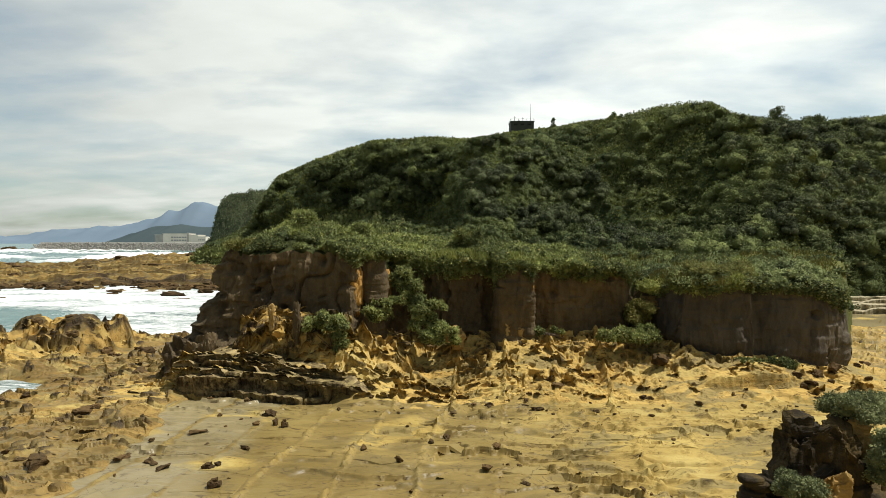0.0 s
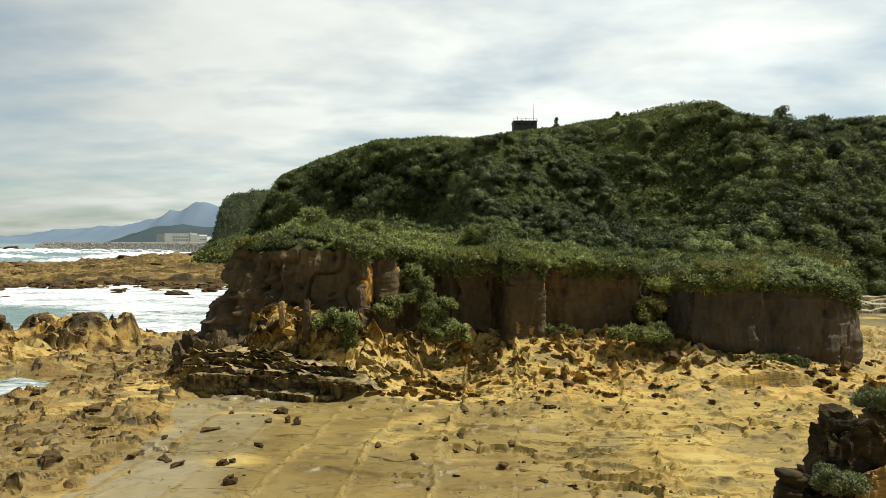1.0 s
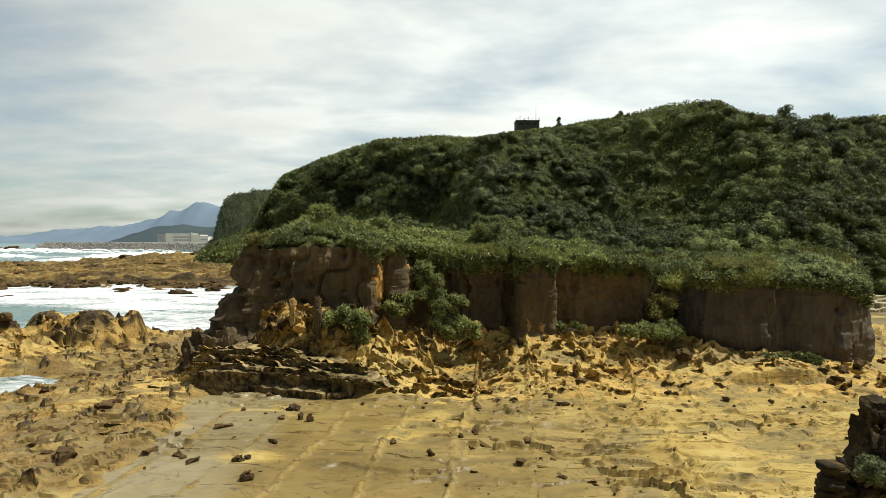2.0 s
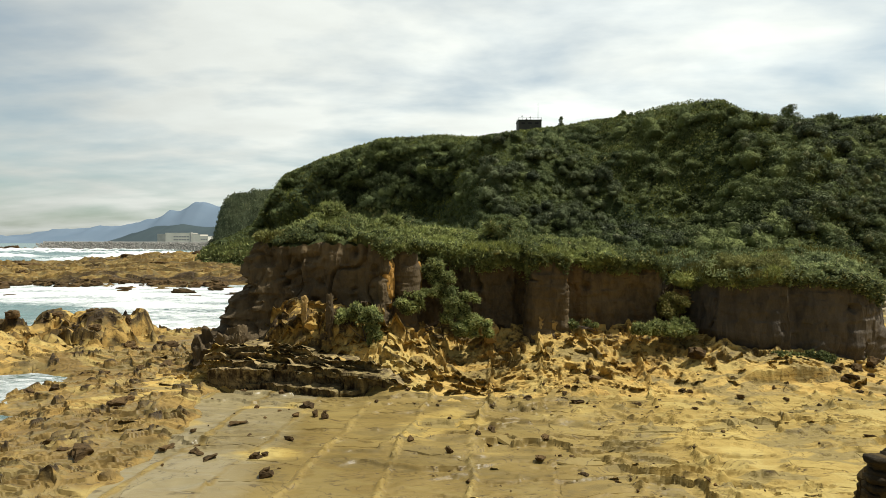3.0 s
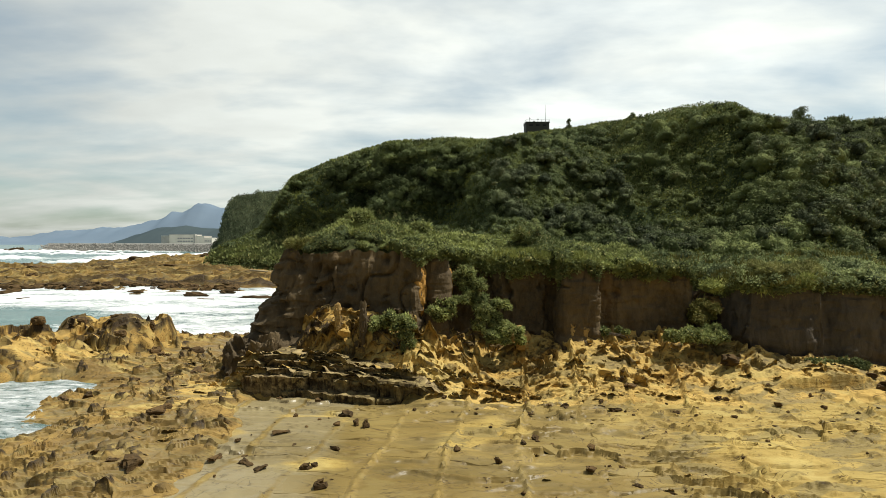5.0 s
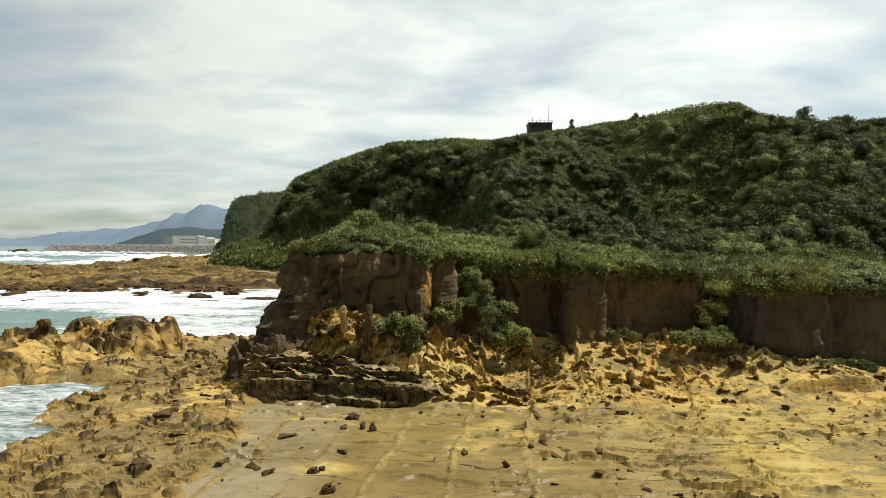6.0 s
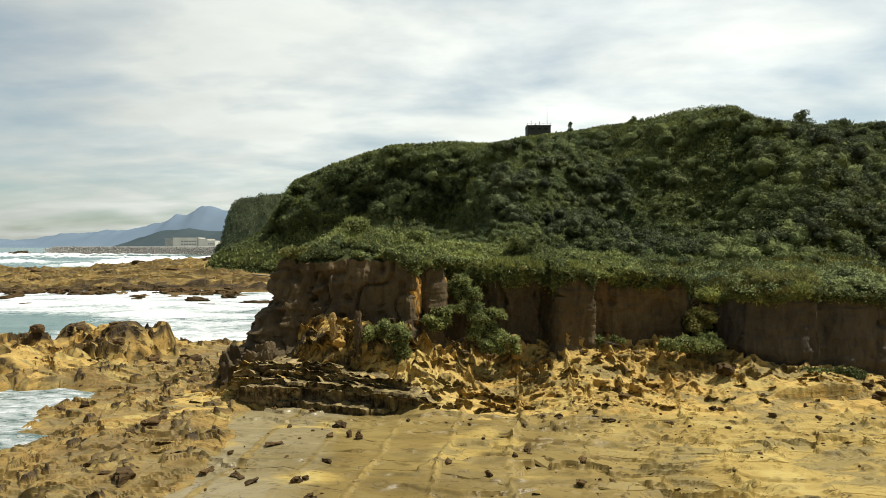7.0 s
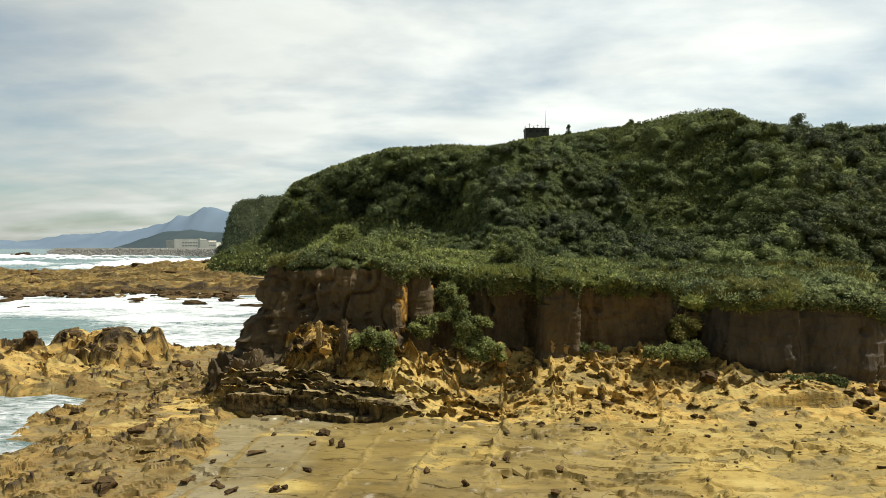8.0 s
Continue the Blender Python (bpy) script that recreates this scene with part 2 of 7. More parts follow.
    if wet_film:
        n.link(n.range(wet, 0, 1, 0.08, 0.22), n.bsdf.inputs["Specular IOR Level"])
        for k in n.nt.nodes:
            if k.type == "BUMP":
                n.link(n.range(wet, 0, 1, 1.0, 0.22), k.inputs["Strength"])
    return mat


M_GROUND = sandstone("shore_sandstone", (0.425, 0.310, 0.100), (0.305, 0.211, 0.060), (0.105, 0.070, 0.030), wet_film=True, stain_at=(0.60, 0.80))
M_SLAB = sandstone("pavement_slab_sandstone", (0.445, 0.330, 0.108), (0.320, 0.224, 0.064), (0.105, 0.070, 0.030), wet_film=True, stain_at=(0.60, 0.80), tone=0.22)
M_APRON = sandstone("apron_sandstone", (0.51, 0.358, 0.115), (0.43, 0.272, 0.076), (0.085, 0.055, 0.026), wet_film=True)
# cliff rock set darker than the apron's: the faces' shade is in the colour
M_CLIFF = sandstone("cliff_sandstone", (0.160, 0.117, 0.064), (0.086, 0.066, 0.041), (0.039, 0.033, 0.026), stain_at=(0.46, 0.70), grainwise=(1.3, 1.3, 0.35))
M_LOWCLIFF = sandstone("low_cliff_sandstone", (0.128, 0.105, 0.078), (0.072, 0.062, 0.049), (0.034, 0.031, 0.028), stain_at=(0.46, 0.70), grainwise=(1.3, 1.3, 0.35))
M_YELLOW = sandstone("boulder_sandstone", (0.46, 0.33, 0.14), (0.36, 0.225, 0.075), (0.09, 0.065, 0.04), stain_at=(0.54, 0.66))
M_REEF = sandstone("reef_sandstone", (0.345, 0.232, 0.072), (0.240, 0.146, 0.044), (0.09, 0.052, 0.022), wet_film=True, stain_at=(0.50, 0.66), crusted=(0.28, 0.44))
M_DARK = sandstone("weathered_dark_rock", (0.165, 0.102, 0.042), (0.088, 0.054, 0.023), (0.036, 0.026, 0.015), stain_at=(0.45, 0.65), own=0.5)
M_FARROCK = sandstone("far_shore_rock", (0.40, 0.28, 0.11), (0.30, 0.19, 0.07), (0.06, 0.05, 0.035), stain_at=(0.48, 0.60))


def leaf_material(name, dark, light, dry, dry_at=(0.6, 0.8), patch=0.06, thin=0.22, relief=(0.12, 0.03)):
    n = Nodes(name)
    isl = n.island()
    big = n.noise(patch, 5, 0.55)
    mid = n.noise(patch * 7, 4)
    colour = n.mix(n.range(big, 0.36, 0.64), dark, light)
    colour = n.mix(n.range(mid, 0.42, 0.66, 0.0, 0.8), colour, tuple(c * 0.6 for c in dark))
    colour = n.mix(n.range(isl, 0.0, 1.0, 0.0, 0.32), colour, light)
    colour = n.mix(n.range(isl, dry_at[0] + 0.3, dry_at[1] + 0.2, 0.0, 0.8), colour, dry)
    lumps, fine = n.noise(1.1, 5, 0.6), n.noise(4.5, 4, 0.6)
    mat = n.done(colour, 0.75, ((lumps, relief[0]), (fine, relief[1])), 0.04)
    tr = n.nt.nodes.new("ShaderNodeBsdfTranslucent")
    n.link(colour, tr.inputs["Color"])
    mixer = n.nt.nodes.new("ShaderNodeMixShader")
    mixer.inputs[0].default_value = thin
    n.link(n.bsdf.outputs[0], mixer.inputs[1])
    n.link(tr.outputs[0], mixer.inputs[2])
    n.link(mixer.outputs[0], n.nt.nodes["Material Output"].inputs["Surface"])
    return mat


M_HILL = leaf_material("hill_shrub_leaves", (0.056, 0.080, 0.046), (0.265, 0.310, 0.125), (0.34, 0.31, 0.15), patch=0.022, thin=0.2, relief=(0.9, 0.22))
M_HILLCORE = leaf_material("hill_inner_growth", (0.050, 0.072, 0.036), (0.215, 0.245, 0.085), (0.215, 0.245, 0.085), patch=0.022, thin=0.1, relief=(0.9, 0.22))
# darker copy of the shrub leaves: shade inside the crowns put into colour
M_SHRUBCORE = leaf_material("shrub_shaded_core", (0.042, 0.054, 0.026), (0.105, 0.125, 0.046), (0.105, 0.125, 0.046), patch=0.14, thin=0.1, relief=(0.3, 0.1))
M_WOOD = leaf_material("hill_wood_leaves", (0.050, 0.064, 0.042), (0.235, 0.270, 0.130), (0.32, 0.31, 0.18), patch=0.05, thin=0.15, relief=(0.9, 0.22))
M_LOWSHRUB = leaf_material("low_cliff_shrub_leaves", (0.085, 0.112, 0.062), (0.385, 0.435, 0.185), (0.43, 0.40, 0.20), patch=0.22)
M_TUSSOCK = leaf_material("dry_tussock", (0.15, 0.16, 0.06), (0.34, 0.34, 0.12), (0.39, 0.34, 0.15), patch=0.3)
M_SEABUSH = leaf_material("seaside_bush_leaves", (0.095, 0.115, 0.058), (0.29, 0.315, 0.145), (0.34, 0.32, 0.17), patch=0.6)
# headland leaves paled: the haze of distance is put into their colours
M_HEADSCRUB = leaf_material("hazy_headland_scrub", (0.120, 0.145, 0.085), (0.235, 0.260, 0.135), (0.26, 0.25, 0.15), patch=0.03, relief=(0.9, 0.22))
# leaf colours kept near black: gully shade is painted in
M_GULLYSHADE = leaf_material("gully_shade_leaves", (0.027, 0.037, 0.016), (0.094, 0.116, 0.042), (0.12, 0.12, 0.07), patch=0.06, thin=0.1, relief=(0.9, 0.22))
M_HILLGRASS = leaf_material("hill_grass_blades", (0.055, 0.075, 0.026), (0.22, 0.235, 0.06), (0.28, 0.25, 0.10), patch=0.03)
M_SHRUB = leaf_material("cliff_shrub_leaves", (0.075, 0.096, 0.046), (0.350, 0.385, 0.130), (0.47, 0.41, 0.17), patch=0.14)
M_GRASS = leaf_material("dry_grass", (0.10, 0.11, 0.03), (0.20, 0.18, 0.055), (0.28, 0.22, 0.09), patch=0.2)


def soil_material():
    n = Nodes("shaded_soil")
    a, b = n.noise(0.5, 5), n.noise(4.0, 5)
    # soil darkened in colour for the shade below the shrubs
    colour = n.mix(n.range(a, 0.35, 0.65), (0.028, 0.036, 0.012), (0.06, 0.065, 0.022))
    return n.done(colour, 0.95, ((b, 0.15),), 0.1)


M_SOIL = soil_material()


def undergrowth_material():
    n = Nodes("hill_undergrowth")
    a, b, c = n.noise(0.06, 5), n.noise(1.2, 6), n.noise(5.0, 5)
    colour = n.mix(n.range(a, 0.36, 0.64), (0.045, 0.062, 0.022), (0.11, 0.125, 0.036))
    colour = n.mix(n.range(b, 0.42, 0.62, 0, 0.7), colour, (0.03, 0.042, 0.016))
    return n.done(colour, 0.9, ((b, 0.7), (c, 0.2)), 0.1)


M_UNDER = undergrowth_material()


def plain(name, colour, rough=0.7, metal=0.0, vary=0.25, scale=1.5, haze_glow=0.0):
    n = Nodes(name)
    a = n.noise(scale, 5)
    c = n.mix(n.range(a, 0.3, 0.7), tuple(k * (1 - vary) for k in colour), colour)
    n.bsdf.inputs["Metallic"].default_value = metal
    # far surfaces emit some of their own colour in place of haze
    if haze_glow:
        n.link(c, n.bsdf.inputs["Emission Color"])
        n.bsdf.inputs["Emission Strength"].default_value = haze_glow
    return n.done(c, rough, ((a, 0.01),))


# walls glow faintly: haze and facade brightness added as emission
M_FARWALL = plain("hazy_pale_wall", (0.58, 0.54, 0.45), 0.8, vary=0.15, scale=0.1, haze_glow=0.28)
M_FARGREY = plain("hazy_grey_wall", (0.34, 0.33, 0.29), 0.9, scale=0.2, haze_glow=0.25)
M_DOORDARK = plain("dark_doorway_panel", (0.03, 0.035, 0.04), 0.12, vary=0.2)
M_METAL = plain("dark_painted_steel", (0.08, 0.08, 0.08), 0.5, 0.6)
M_BARK = plain("grey_bark", (0.11, 0.085, 0.06), 0.9, scale=6.0)


def water_material():
    n = Nodes("sea_water")
    foam = n.attribute("foam")
    lace = n.noise(0.9, 9, 0.68, (0.55, 1.3, 1.0), 1.2)
    wide = n.noise(0.16, 5, 0.6, (0.5, 1.3, 1.0), 0.8)
    both = n.math("ADD", n.math("MULTIPLY", lace, 0.6), n.math("MULTIPLY", wide, 0.4))
    low = n.nt.nodes.new("ShaderNodeMath")
    low.operation, low.inputs[0].default_value = "SUBTRACT", 0.86
    shift = n.math("MULTIPLY", foam, 0.62)
    n.link(shift, low.inputs[1])
    gap = n.nt.nodes.new("ShaderNodeMath")
    gap.operation = "SUBTRACT"
    n.link(both, gap.inputs[0])
    n.link(low.outputs[0], gap.inputs[1])
    mask = n.range(gap.outputs[0], -0.02, 0.14)
    body = n.mix(n.range(wide, 0.3, 0.7), (0.10, 0.17, 0.165), (0.17, 0.26, 0.245))
    colour = n.mix(mask, body, (0.80, 0.82, 0.81))
    rough = n.range(mask, 0, 1, 0.22, 0.9)
    ripple = n.noise(1.6, 7, 0.6, (0.6, 1.4, 1.0))
    return n.done(colour, rough, ((ripple, 0.25), (mask, 0.12)), 0.4)


M_WATER = water_material()


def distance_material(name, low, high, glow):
    """Far land; the bluish haze of distance is put into its colour and a faint glow."""
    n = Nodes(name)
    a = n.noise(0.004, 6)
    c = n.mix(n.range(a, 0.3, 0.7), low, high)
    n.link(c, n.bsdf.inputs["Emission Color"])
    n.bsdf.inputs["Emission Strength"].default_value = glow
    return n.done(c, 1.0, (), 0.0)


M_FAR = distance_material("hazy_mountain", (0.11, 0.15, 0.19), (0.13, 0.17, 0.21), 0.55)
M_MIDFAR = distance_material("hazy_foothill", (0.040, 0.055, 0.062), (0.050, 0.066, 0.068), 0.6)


# ---- plan ----
MAIN = np.array([(-15, 66), (-19.5, 60), (-20.2, 55), (-18.7, 50.3), (-17.0, 48.5), (-14, 47.2), (-10, 46.6), (-7.3, 46.2), (-6.7, 48.0),
                 (-5.6, 47.6), (-4.9, 47.6), (-4.3, 49.5), (-1, 50.3), (0.8, 49.5), (3.2, 49.3), (4.4, 50.4), (4.9, 47.8), (7.1, 47.6), (7.5, 50.2),
                 (10.0, 49.8), (15.3, 49.4), (16.2, 50.6), (16.5, 55), (15, 66)], float)
SIDE = np.array([(18.4, 58), (18.1, 50), (18.8, 46.9), (22, 46.4), (24.5, 46.2), (24.7, 46.9), (26.5, 46.7), (31, 47.2), (33.2, 48.6), (34, 52), (32, 58)], float)


def coast_x(y):
    return -29.3 - (y - 31.0) * 0.28


def away(x, y, line):
    """Distance to a polyline."""
    best = np.full(np.shape(x), 1e9)
    for (ax, ay), (bx, by) in zip(line[:-1], line[1:]):
        dx, dy = bx - ax, by - ay
        t = np.clip(((x - ax) * dx + (y - ay) * dy) / (dx * dx + dy * dy), 0, 1)
        best = np.minimum(best, np.hypot(x - ax - t * dx, y - ay - t * dy))
    return best


def shore(x, y):
    """Height of the shore platform, apron and sea bed; and how wet it is."""
    wob = fbm(x * 0.09, y * 0.09, 3.0, 3, 5)
    # slope round the outcrops
    near_main, near_side = away(x, y, MAIN), away(x, y, SIDE)
    reach = np.interp(x, [-24, -21, -18, -9, -6, -3], [6.5, 4.5, 3.4, 3.6, 6.0, 7.2])
    k = np.clip(1 - near_main / (reach + 1.5 * wob), 0, 1)
    inside = (y > 50) & (x > -20.5) & (x < 34)
    k = np.where(inside, 1.0, k)
    rise = 3.7 * k ** 1.35 * (1 - 0.35 * step(-12, -19, x))
    k2 = np.clip(1 - near_side / 6.5, 0, 1)
    rise = np.maximum(rise, np.interp(x, [16, 19, 21, 26, 29, 33, 36], [3.6, 3.1, 2.4, 2.05, 1.5, 1.1, 0.9]) * np.maximum(k2, (inside & (x > 16)) * 1.0) ** 1.3)
    z = 1.0 + rise + 0.12 * wob
    # land edge towards the inlet and the sea behind
    inland = x - coast_x(y) + 2.5 * fbm(x * 0.2, y * 0.2, 1.0, 3, 8)
    drop = 0.9 * (1 - step(0, 9, inland)) + 1.6 * (1 - step(-5, 0.5, inland))
    drop = drop * (1 - step(51, 55.5, y - 0.10 * (x + 35)))
    z = z - drop
    z = z - 3.4 * step(70, 78, y + 2 * wob) * (1 - step(-19, -14, x)) - 2.2 * step(99, 106, y) * step(45, 55, x)
    # slabs between joints
    warp = 0.75 * fbm(x * 0.22, y * 0.22, 0.0, 4, 21)
    a = (x - 0.13 * (y - 35) + warp + 0.35) / 3.75
    col = np.floor(a)
    fa = np.abs(a - col - 0.5) * 2
    b = (y + 1.1 * fbm(x * 0.16, y * 0.20, 2.0, 3, 33) + 0.06 * x) / (1.5 + 0.7 * hash01(col, col * 0, col * 0, 4)) + 7 * hash01(col, col * 0, col * 0 + 1, 4)
    row = np.floor(b)
    fb = np.abs(b - row - 0.5) * 2
    lift = hash01(col, row, row * 0, 9) - 0.5
    flat = 1 - np.clip(rise / 1.2, 0, 1)
    right = 0.35 + 0.65 * step(-9, -1, x)
    z = z + flat * right * (0.08 * lift - 0.05 * (b - row - 0.5))
    z = z - flat * right * 0.09 * step(0.90, 1.0, fb) * (0.15 + 0.85 * step(-0.3, 0.5, vnoise(x * 0.5, y * 0.9, 0, 3)))
    # broken ribs along the long joints
    strong = 0.35 + 0.65 * (hash01(col + (a - col > 0.5), col * 0, col * 0 + 5, 4) > 0.45)
    rib = step(0.86, 0.97, fa) * (0.45 + 0.55 * (fbm(x * 0.5, y * 0.35, 0, 2, 41) > 0.0)) * strong
    z = z + rib * (0.07 + 0.24 * np.clip(ridged(x * 0.9, y * 1.6, 0, 4, 44) - 0.50, 0, 1) * 2.4) * (0.4 + 0.6 * step(-14, -8, x)) * (1 + 0.9 * step(35, 41, y) * step(-7, -5, x))
    crack = y - 43.2 - 0.5 * fbm(x * 0.4, 0, 0, 3, 45) - 0.12 * (x - 22)
    here = step(18.5, 20, x) * step(27.5, 24, x)
    z = z + here * (0.75 * step(-0.06, 0.10, crack) * np.exp(-np.clip(crack, 0, 9) / 1.6) - 0.35 * np.exp(-((crack + 0.28) / 0.26) ** 2))
    # bedding ledges whose small scarps face the open shore
    for freq, high, seed in ((0.24, 0.42, 51), (0.55, 0.32, 53), (1.2, 0.09, 57)):
        bed = y * freq + 3.2 * fbm(x * 0.085 + seed, y * 0.10, 5.0, 5, seed, 0.55) + 0.02 * x
        saw = bed - np.floor(bed)
        here = np.clip(fbm(x * 0.13 + seed, y * 0.28, 9.0, 3, seed + 1) * 3.2 + 0.25, 0, 1)
        z = z + (0.35 + 0.65 * flat * right) * high * here * ((1 - saw) ** 2 * np.minimum(1, saw / (0.16 * freq)) - 0.33)
    # small cups and knobs worn into the slabs
    crust = 0 * x
    cups = right * flat * np.clip(0.35 + 1.6 * fbm(x * 0.11, y * 0.16, 6.0, 3, 74) + 0.35 * step(0, 10, x), 0, 1) * step(-7, 3, x)
    for fx, fy, seed, least, high in ((0.75, 1.0, 75, 0.66, 0.17), (1.7, 2.2, 77, 0.66, 0.12)):
        f1, f2, pick, ox, oy = worley_at(x * fx + 0.6 * warp, y * fy + 0.5 * fbm(x * 0.8, y * 0.8, 0, 2, seed), seed)
        size = 0.22 + 0.20 * (pick - least) / (1 - least)
        knob = (pick > least + 0.19) * step(size, size * 0.45, f1) * np.clip(1 - 1.2 * oy / size, 0.2, 1.6)
        cup = ((pick > least) & (pick <= least + 0.19)) * (0.7 * np.exp(-((f1 - size) / 0.10) ** 2) - 1.3 * step(size, size * 0.5, f1))
        z = z + high * cups * (knob + cup)
        crust = np.maximum(crust, 0.7 * cups * (pick > least + 0.29) * step(size, size * 0.6, f1))
    reef = step(1.5, -1.5, x + 20.5 - 0.12 * (39 - y) + 2.5 * wob) * flat * step(0.2, 2, inland)
    z = z + 0.03 * fbm(x * 1.8, y * 2.4, 0, 3, 81)
    wet = np.clip((0.78 * step(12, 1, x) + 0.45 * step(-9, -14, x)) * flat - reef * 0.9, 0, 1) + 0.10 * flat * step(2, 8, x) - rib * 0.4
    pan = step(76, 80, y) * step(50, 54, x) * step(104, 101, y)
    z = z * (1 - pan) + 0.85 * pan
    return z, np.clip(wet + pan, 0, 1), crust


def far_shore(x, y):
    """Height of the reef flat across the bay and the sea bed beyond."""
    edge = 160 + 9 * fbm(x * 0.035, 0, 0, 4, 91) + 0.10 * (x + 100)
    depth = y - edge
    top = np.interp(y, [150, 175, 196, 225, 262], [1.3, 1.7, 2.4, 3.4, 4.5]) * np.interp(x, [-230, -150, -100, -60], [0.35, 0.5, 0.9, 1.1])
    top = top + 3.2 * step(205, 245, y) * step(-160, -115, x)
    band = y * 0.11 + 0.6 * fbm(x * 0.03, y * 0.06, 0, 3, 93)
    saw = band - np.floor(band)
    top = top + 0.9 * (1 - saw) ** 2 + 1.6 * (ridged(x * 0.07, y * 0.14, 0, 5, 95) - 0.60)
    z = -2.5 + (top + 2.5) * step(-5, 15, depth + 9 * fbm(x * 0.08, y * 0.08, 0, 3, 96)) ** 0.7 * (1 - step(236, 262, y + 0.22 * (x + 100) * (x < -100)))
    tip = step(-0.90, -0.84, x / np.maximum(y, 1) + 0.03 * fbm(x * 0.05, y * 0.05, 0, 3, 98) + 0.0004 * (y - 160))
    z = -2.5 + (z + 2.5) * tip
    skerry = -1.9 + 4.6 * np.clip(ridged(x * 0.05, y * 0.16, 0, 4, 97) - 0.50, 0, 1) * step(-34, -12, depth) * (depth < 4)
    z = np.maximum(z, skerry)
    return np.where(x > -45, -2.5, z)


def crags(x, y):
    """Broken rock heaped below the cliffs, above the shore: height and dark crust."""
    base = shore(x, y)[0]
    near = np.minimum(away(x, y, MAIN), away(x, y, SIDE) + 0.8)
    band = np.clip(1.25 - near / np.interp(x, [-27, -20, -8, 0, 16, 20, 34], [6.0, 5.5, 6.2, 7.0, 5.6, 4.0, 3.0]), 0, 1)
    band = np.where((y > 50.3) & (x > -19) & (x < 34), 0, band)
    edge = np.minimum(step(-28, -25, x) * step(36, 32, x), step(39.8, 41.4, y))
    edge = np.where((x > -20) & (x < -6) & (y < 43.8 - 3.55 * (x + 20.3) / 14.9), 0, edge)
    wall = 44.0 - 3.55 * (x + 20.3) / 14.9
    m = band * edge * (1 - step(0.9, 0.1, y - wall) * step(-21, -20, x) * step(-4.5, -5.5, x))
    wx, wy = x + 0.55 * fbm(x * 0.45, y * 0.45, 1, 2, 61), y + 0.55 * fbm(x * 0.45, y * 0.45, 4, 2, 63)
    wx = wx - 0.13 * (y - 44)
    quiet = np.clip(0.42 + 0.33 * step(-3, -8, x) + 1.9 * fbm(x * 0.16, y * 0.26, 3, 3, 69), 0.05, 1)
    total, crust = 0, 0
    for fx, fy, seed, least, low, high, dark in ((0.50, 0.72, 62, 0.46, 0.40, 1.15, 0.62), (0.95, 1.45, 66, 0.46, 0.25, 0.70, 0.62), (1.9, 2.6, 67, 0.58, 0.12, 0.32, 0.72)):
        f1, f2, pick, ox, oy = worley_at(wx * fx + 2.3 + 0.12 * fbm(x * 2.2, y * 2.2, 0, 3, seed + 40), wy * fy + 0.16 * fbm(x * 1.8, y * 1.8, 3, 3, seed + 41), seed)
        on = np.clip((pick - least) / (1 - least), 0, 1) * (pick > least)
        wide = 0.30 + 0.22 * hash01(np.floor(pick * 997), np.floor(pick * 331), np.floor(pick * 77), seed)
        shape = step(-0.44, -0.38, oy) * np.clip(1 - (oy + 0.40) / 0.95, 0, 1) ** 0.9 * step(wide + 0.05, wide - 0.05, np.abs(ox)) * step(0.0, 0.10, f2 - f1)
        piece = (pick > least) * shape * (low + (high - low) * on)
        total = np.maximum(total, piece) + 0.35 * np.minimum(total, piece)
        crust = np.maximum(crust, (pick > dark) * np.clip(shape * 3, 0, 1) * step(0.25, -0.05, oy))
    left = (0.6 + 0.8 * step(-3, -8, x)) * np.interp(x, [9, 13, 17, 34], [1, 0.75, 0.34, 0.28])
    lane = np.abs((x - 0.13 * (y - 35) + 0.35) / 3.75 % 1 - 0.5) * 2
    clear = 1 - 0.8 * step(0.84, 0.95, lane) * step(-7, -5, x)
    crest = ridged(x * 0.45, y * 0.5, 0, 3, 64) - 0.62
    lump = np.interp(x, [-27, -23, -19, -16, -13.4, -12, -10, -8.3, -7, -5, -3], [0.3, 1.2, 1.5, 0.9, 2.0, 1.3, 1.1, 0.8, 1.3, 0.7, 0]) * np.exp(-(np.clip(near - 0.8, 0, 9) / 1.7) ** 2)
    high = m * (total * quiet * left * clear + (0.7 + 0.4 * step(-3, -8, x)) * crest * quiet + lump * (0.8 + 0.6 * crest)) + m * (0.16 * (ridged(x * 1.3, y * 1.3, 0, 3, 65) - 0.6) + 0.07 * fbm(x * 3.4, y * 3.4, 0, 2, 68))
    high = np.where(high > 1.0, 1.0 + 0.45 * (high - 1.0), high)
    high = high + m * step(0.86, 0.97, lane) * step(-6.5, -5, x) * step(17, 13, x) * (0.18 + 0.75 * np.clip(ridged(x * 0.7, y * 1.5, 0, 4, 71) - 0.42, 0, 1))
    pits = 0
    for fx, fy, seed, least, deep in ((0.65, 0.85, 83, 0.52, 0.80), (1.5, 1.9, 84, 0.62, 0.42), (2.8, 3.4, 85, 0.72, 0.22)):
        f1, f2, pick, ox, oy = worley_at(wx * fx + 7.1, wy * fy + 0.7 * fbm(x * 1.3, y * 1.5, 0, 3, seed), seed)
        size = 0.20 + 0.28 * (pick - least) / (1 - least)
        pits = pits + deep * (pick > least) * step(size, size * 0.55, f1)
    high = high - m * pits * (0.7 + 0.3 * quiet) * np.interp(x, [8, 16], [1, 0.8])
    talus = 1.0 + 4.8 * step(-18.5, -15, x) * step(-5.0, -7.5, x) * np.clip(1 - near / 3.3, 0, 1) ** 0.8
    z = np.maximum(base, np.where(m > 0.02, talus, 0)) + high + 0.05 * edge - 0.4 * (1 - edge)
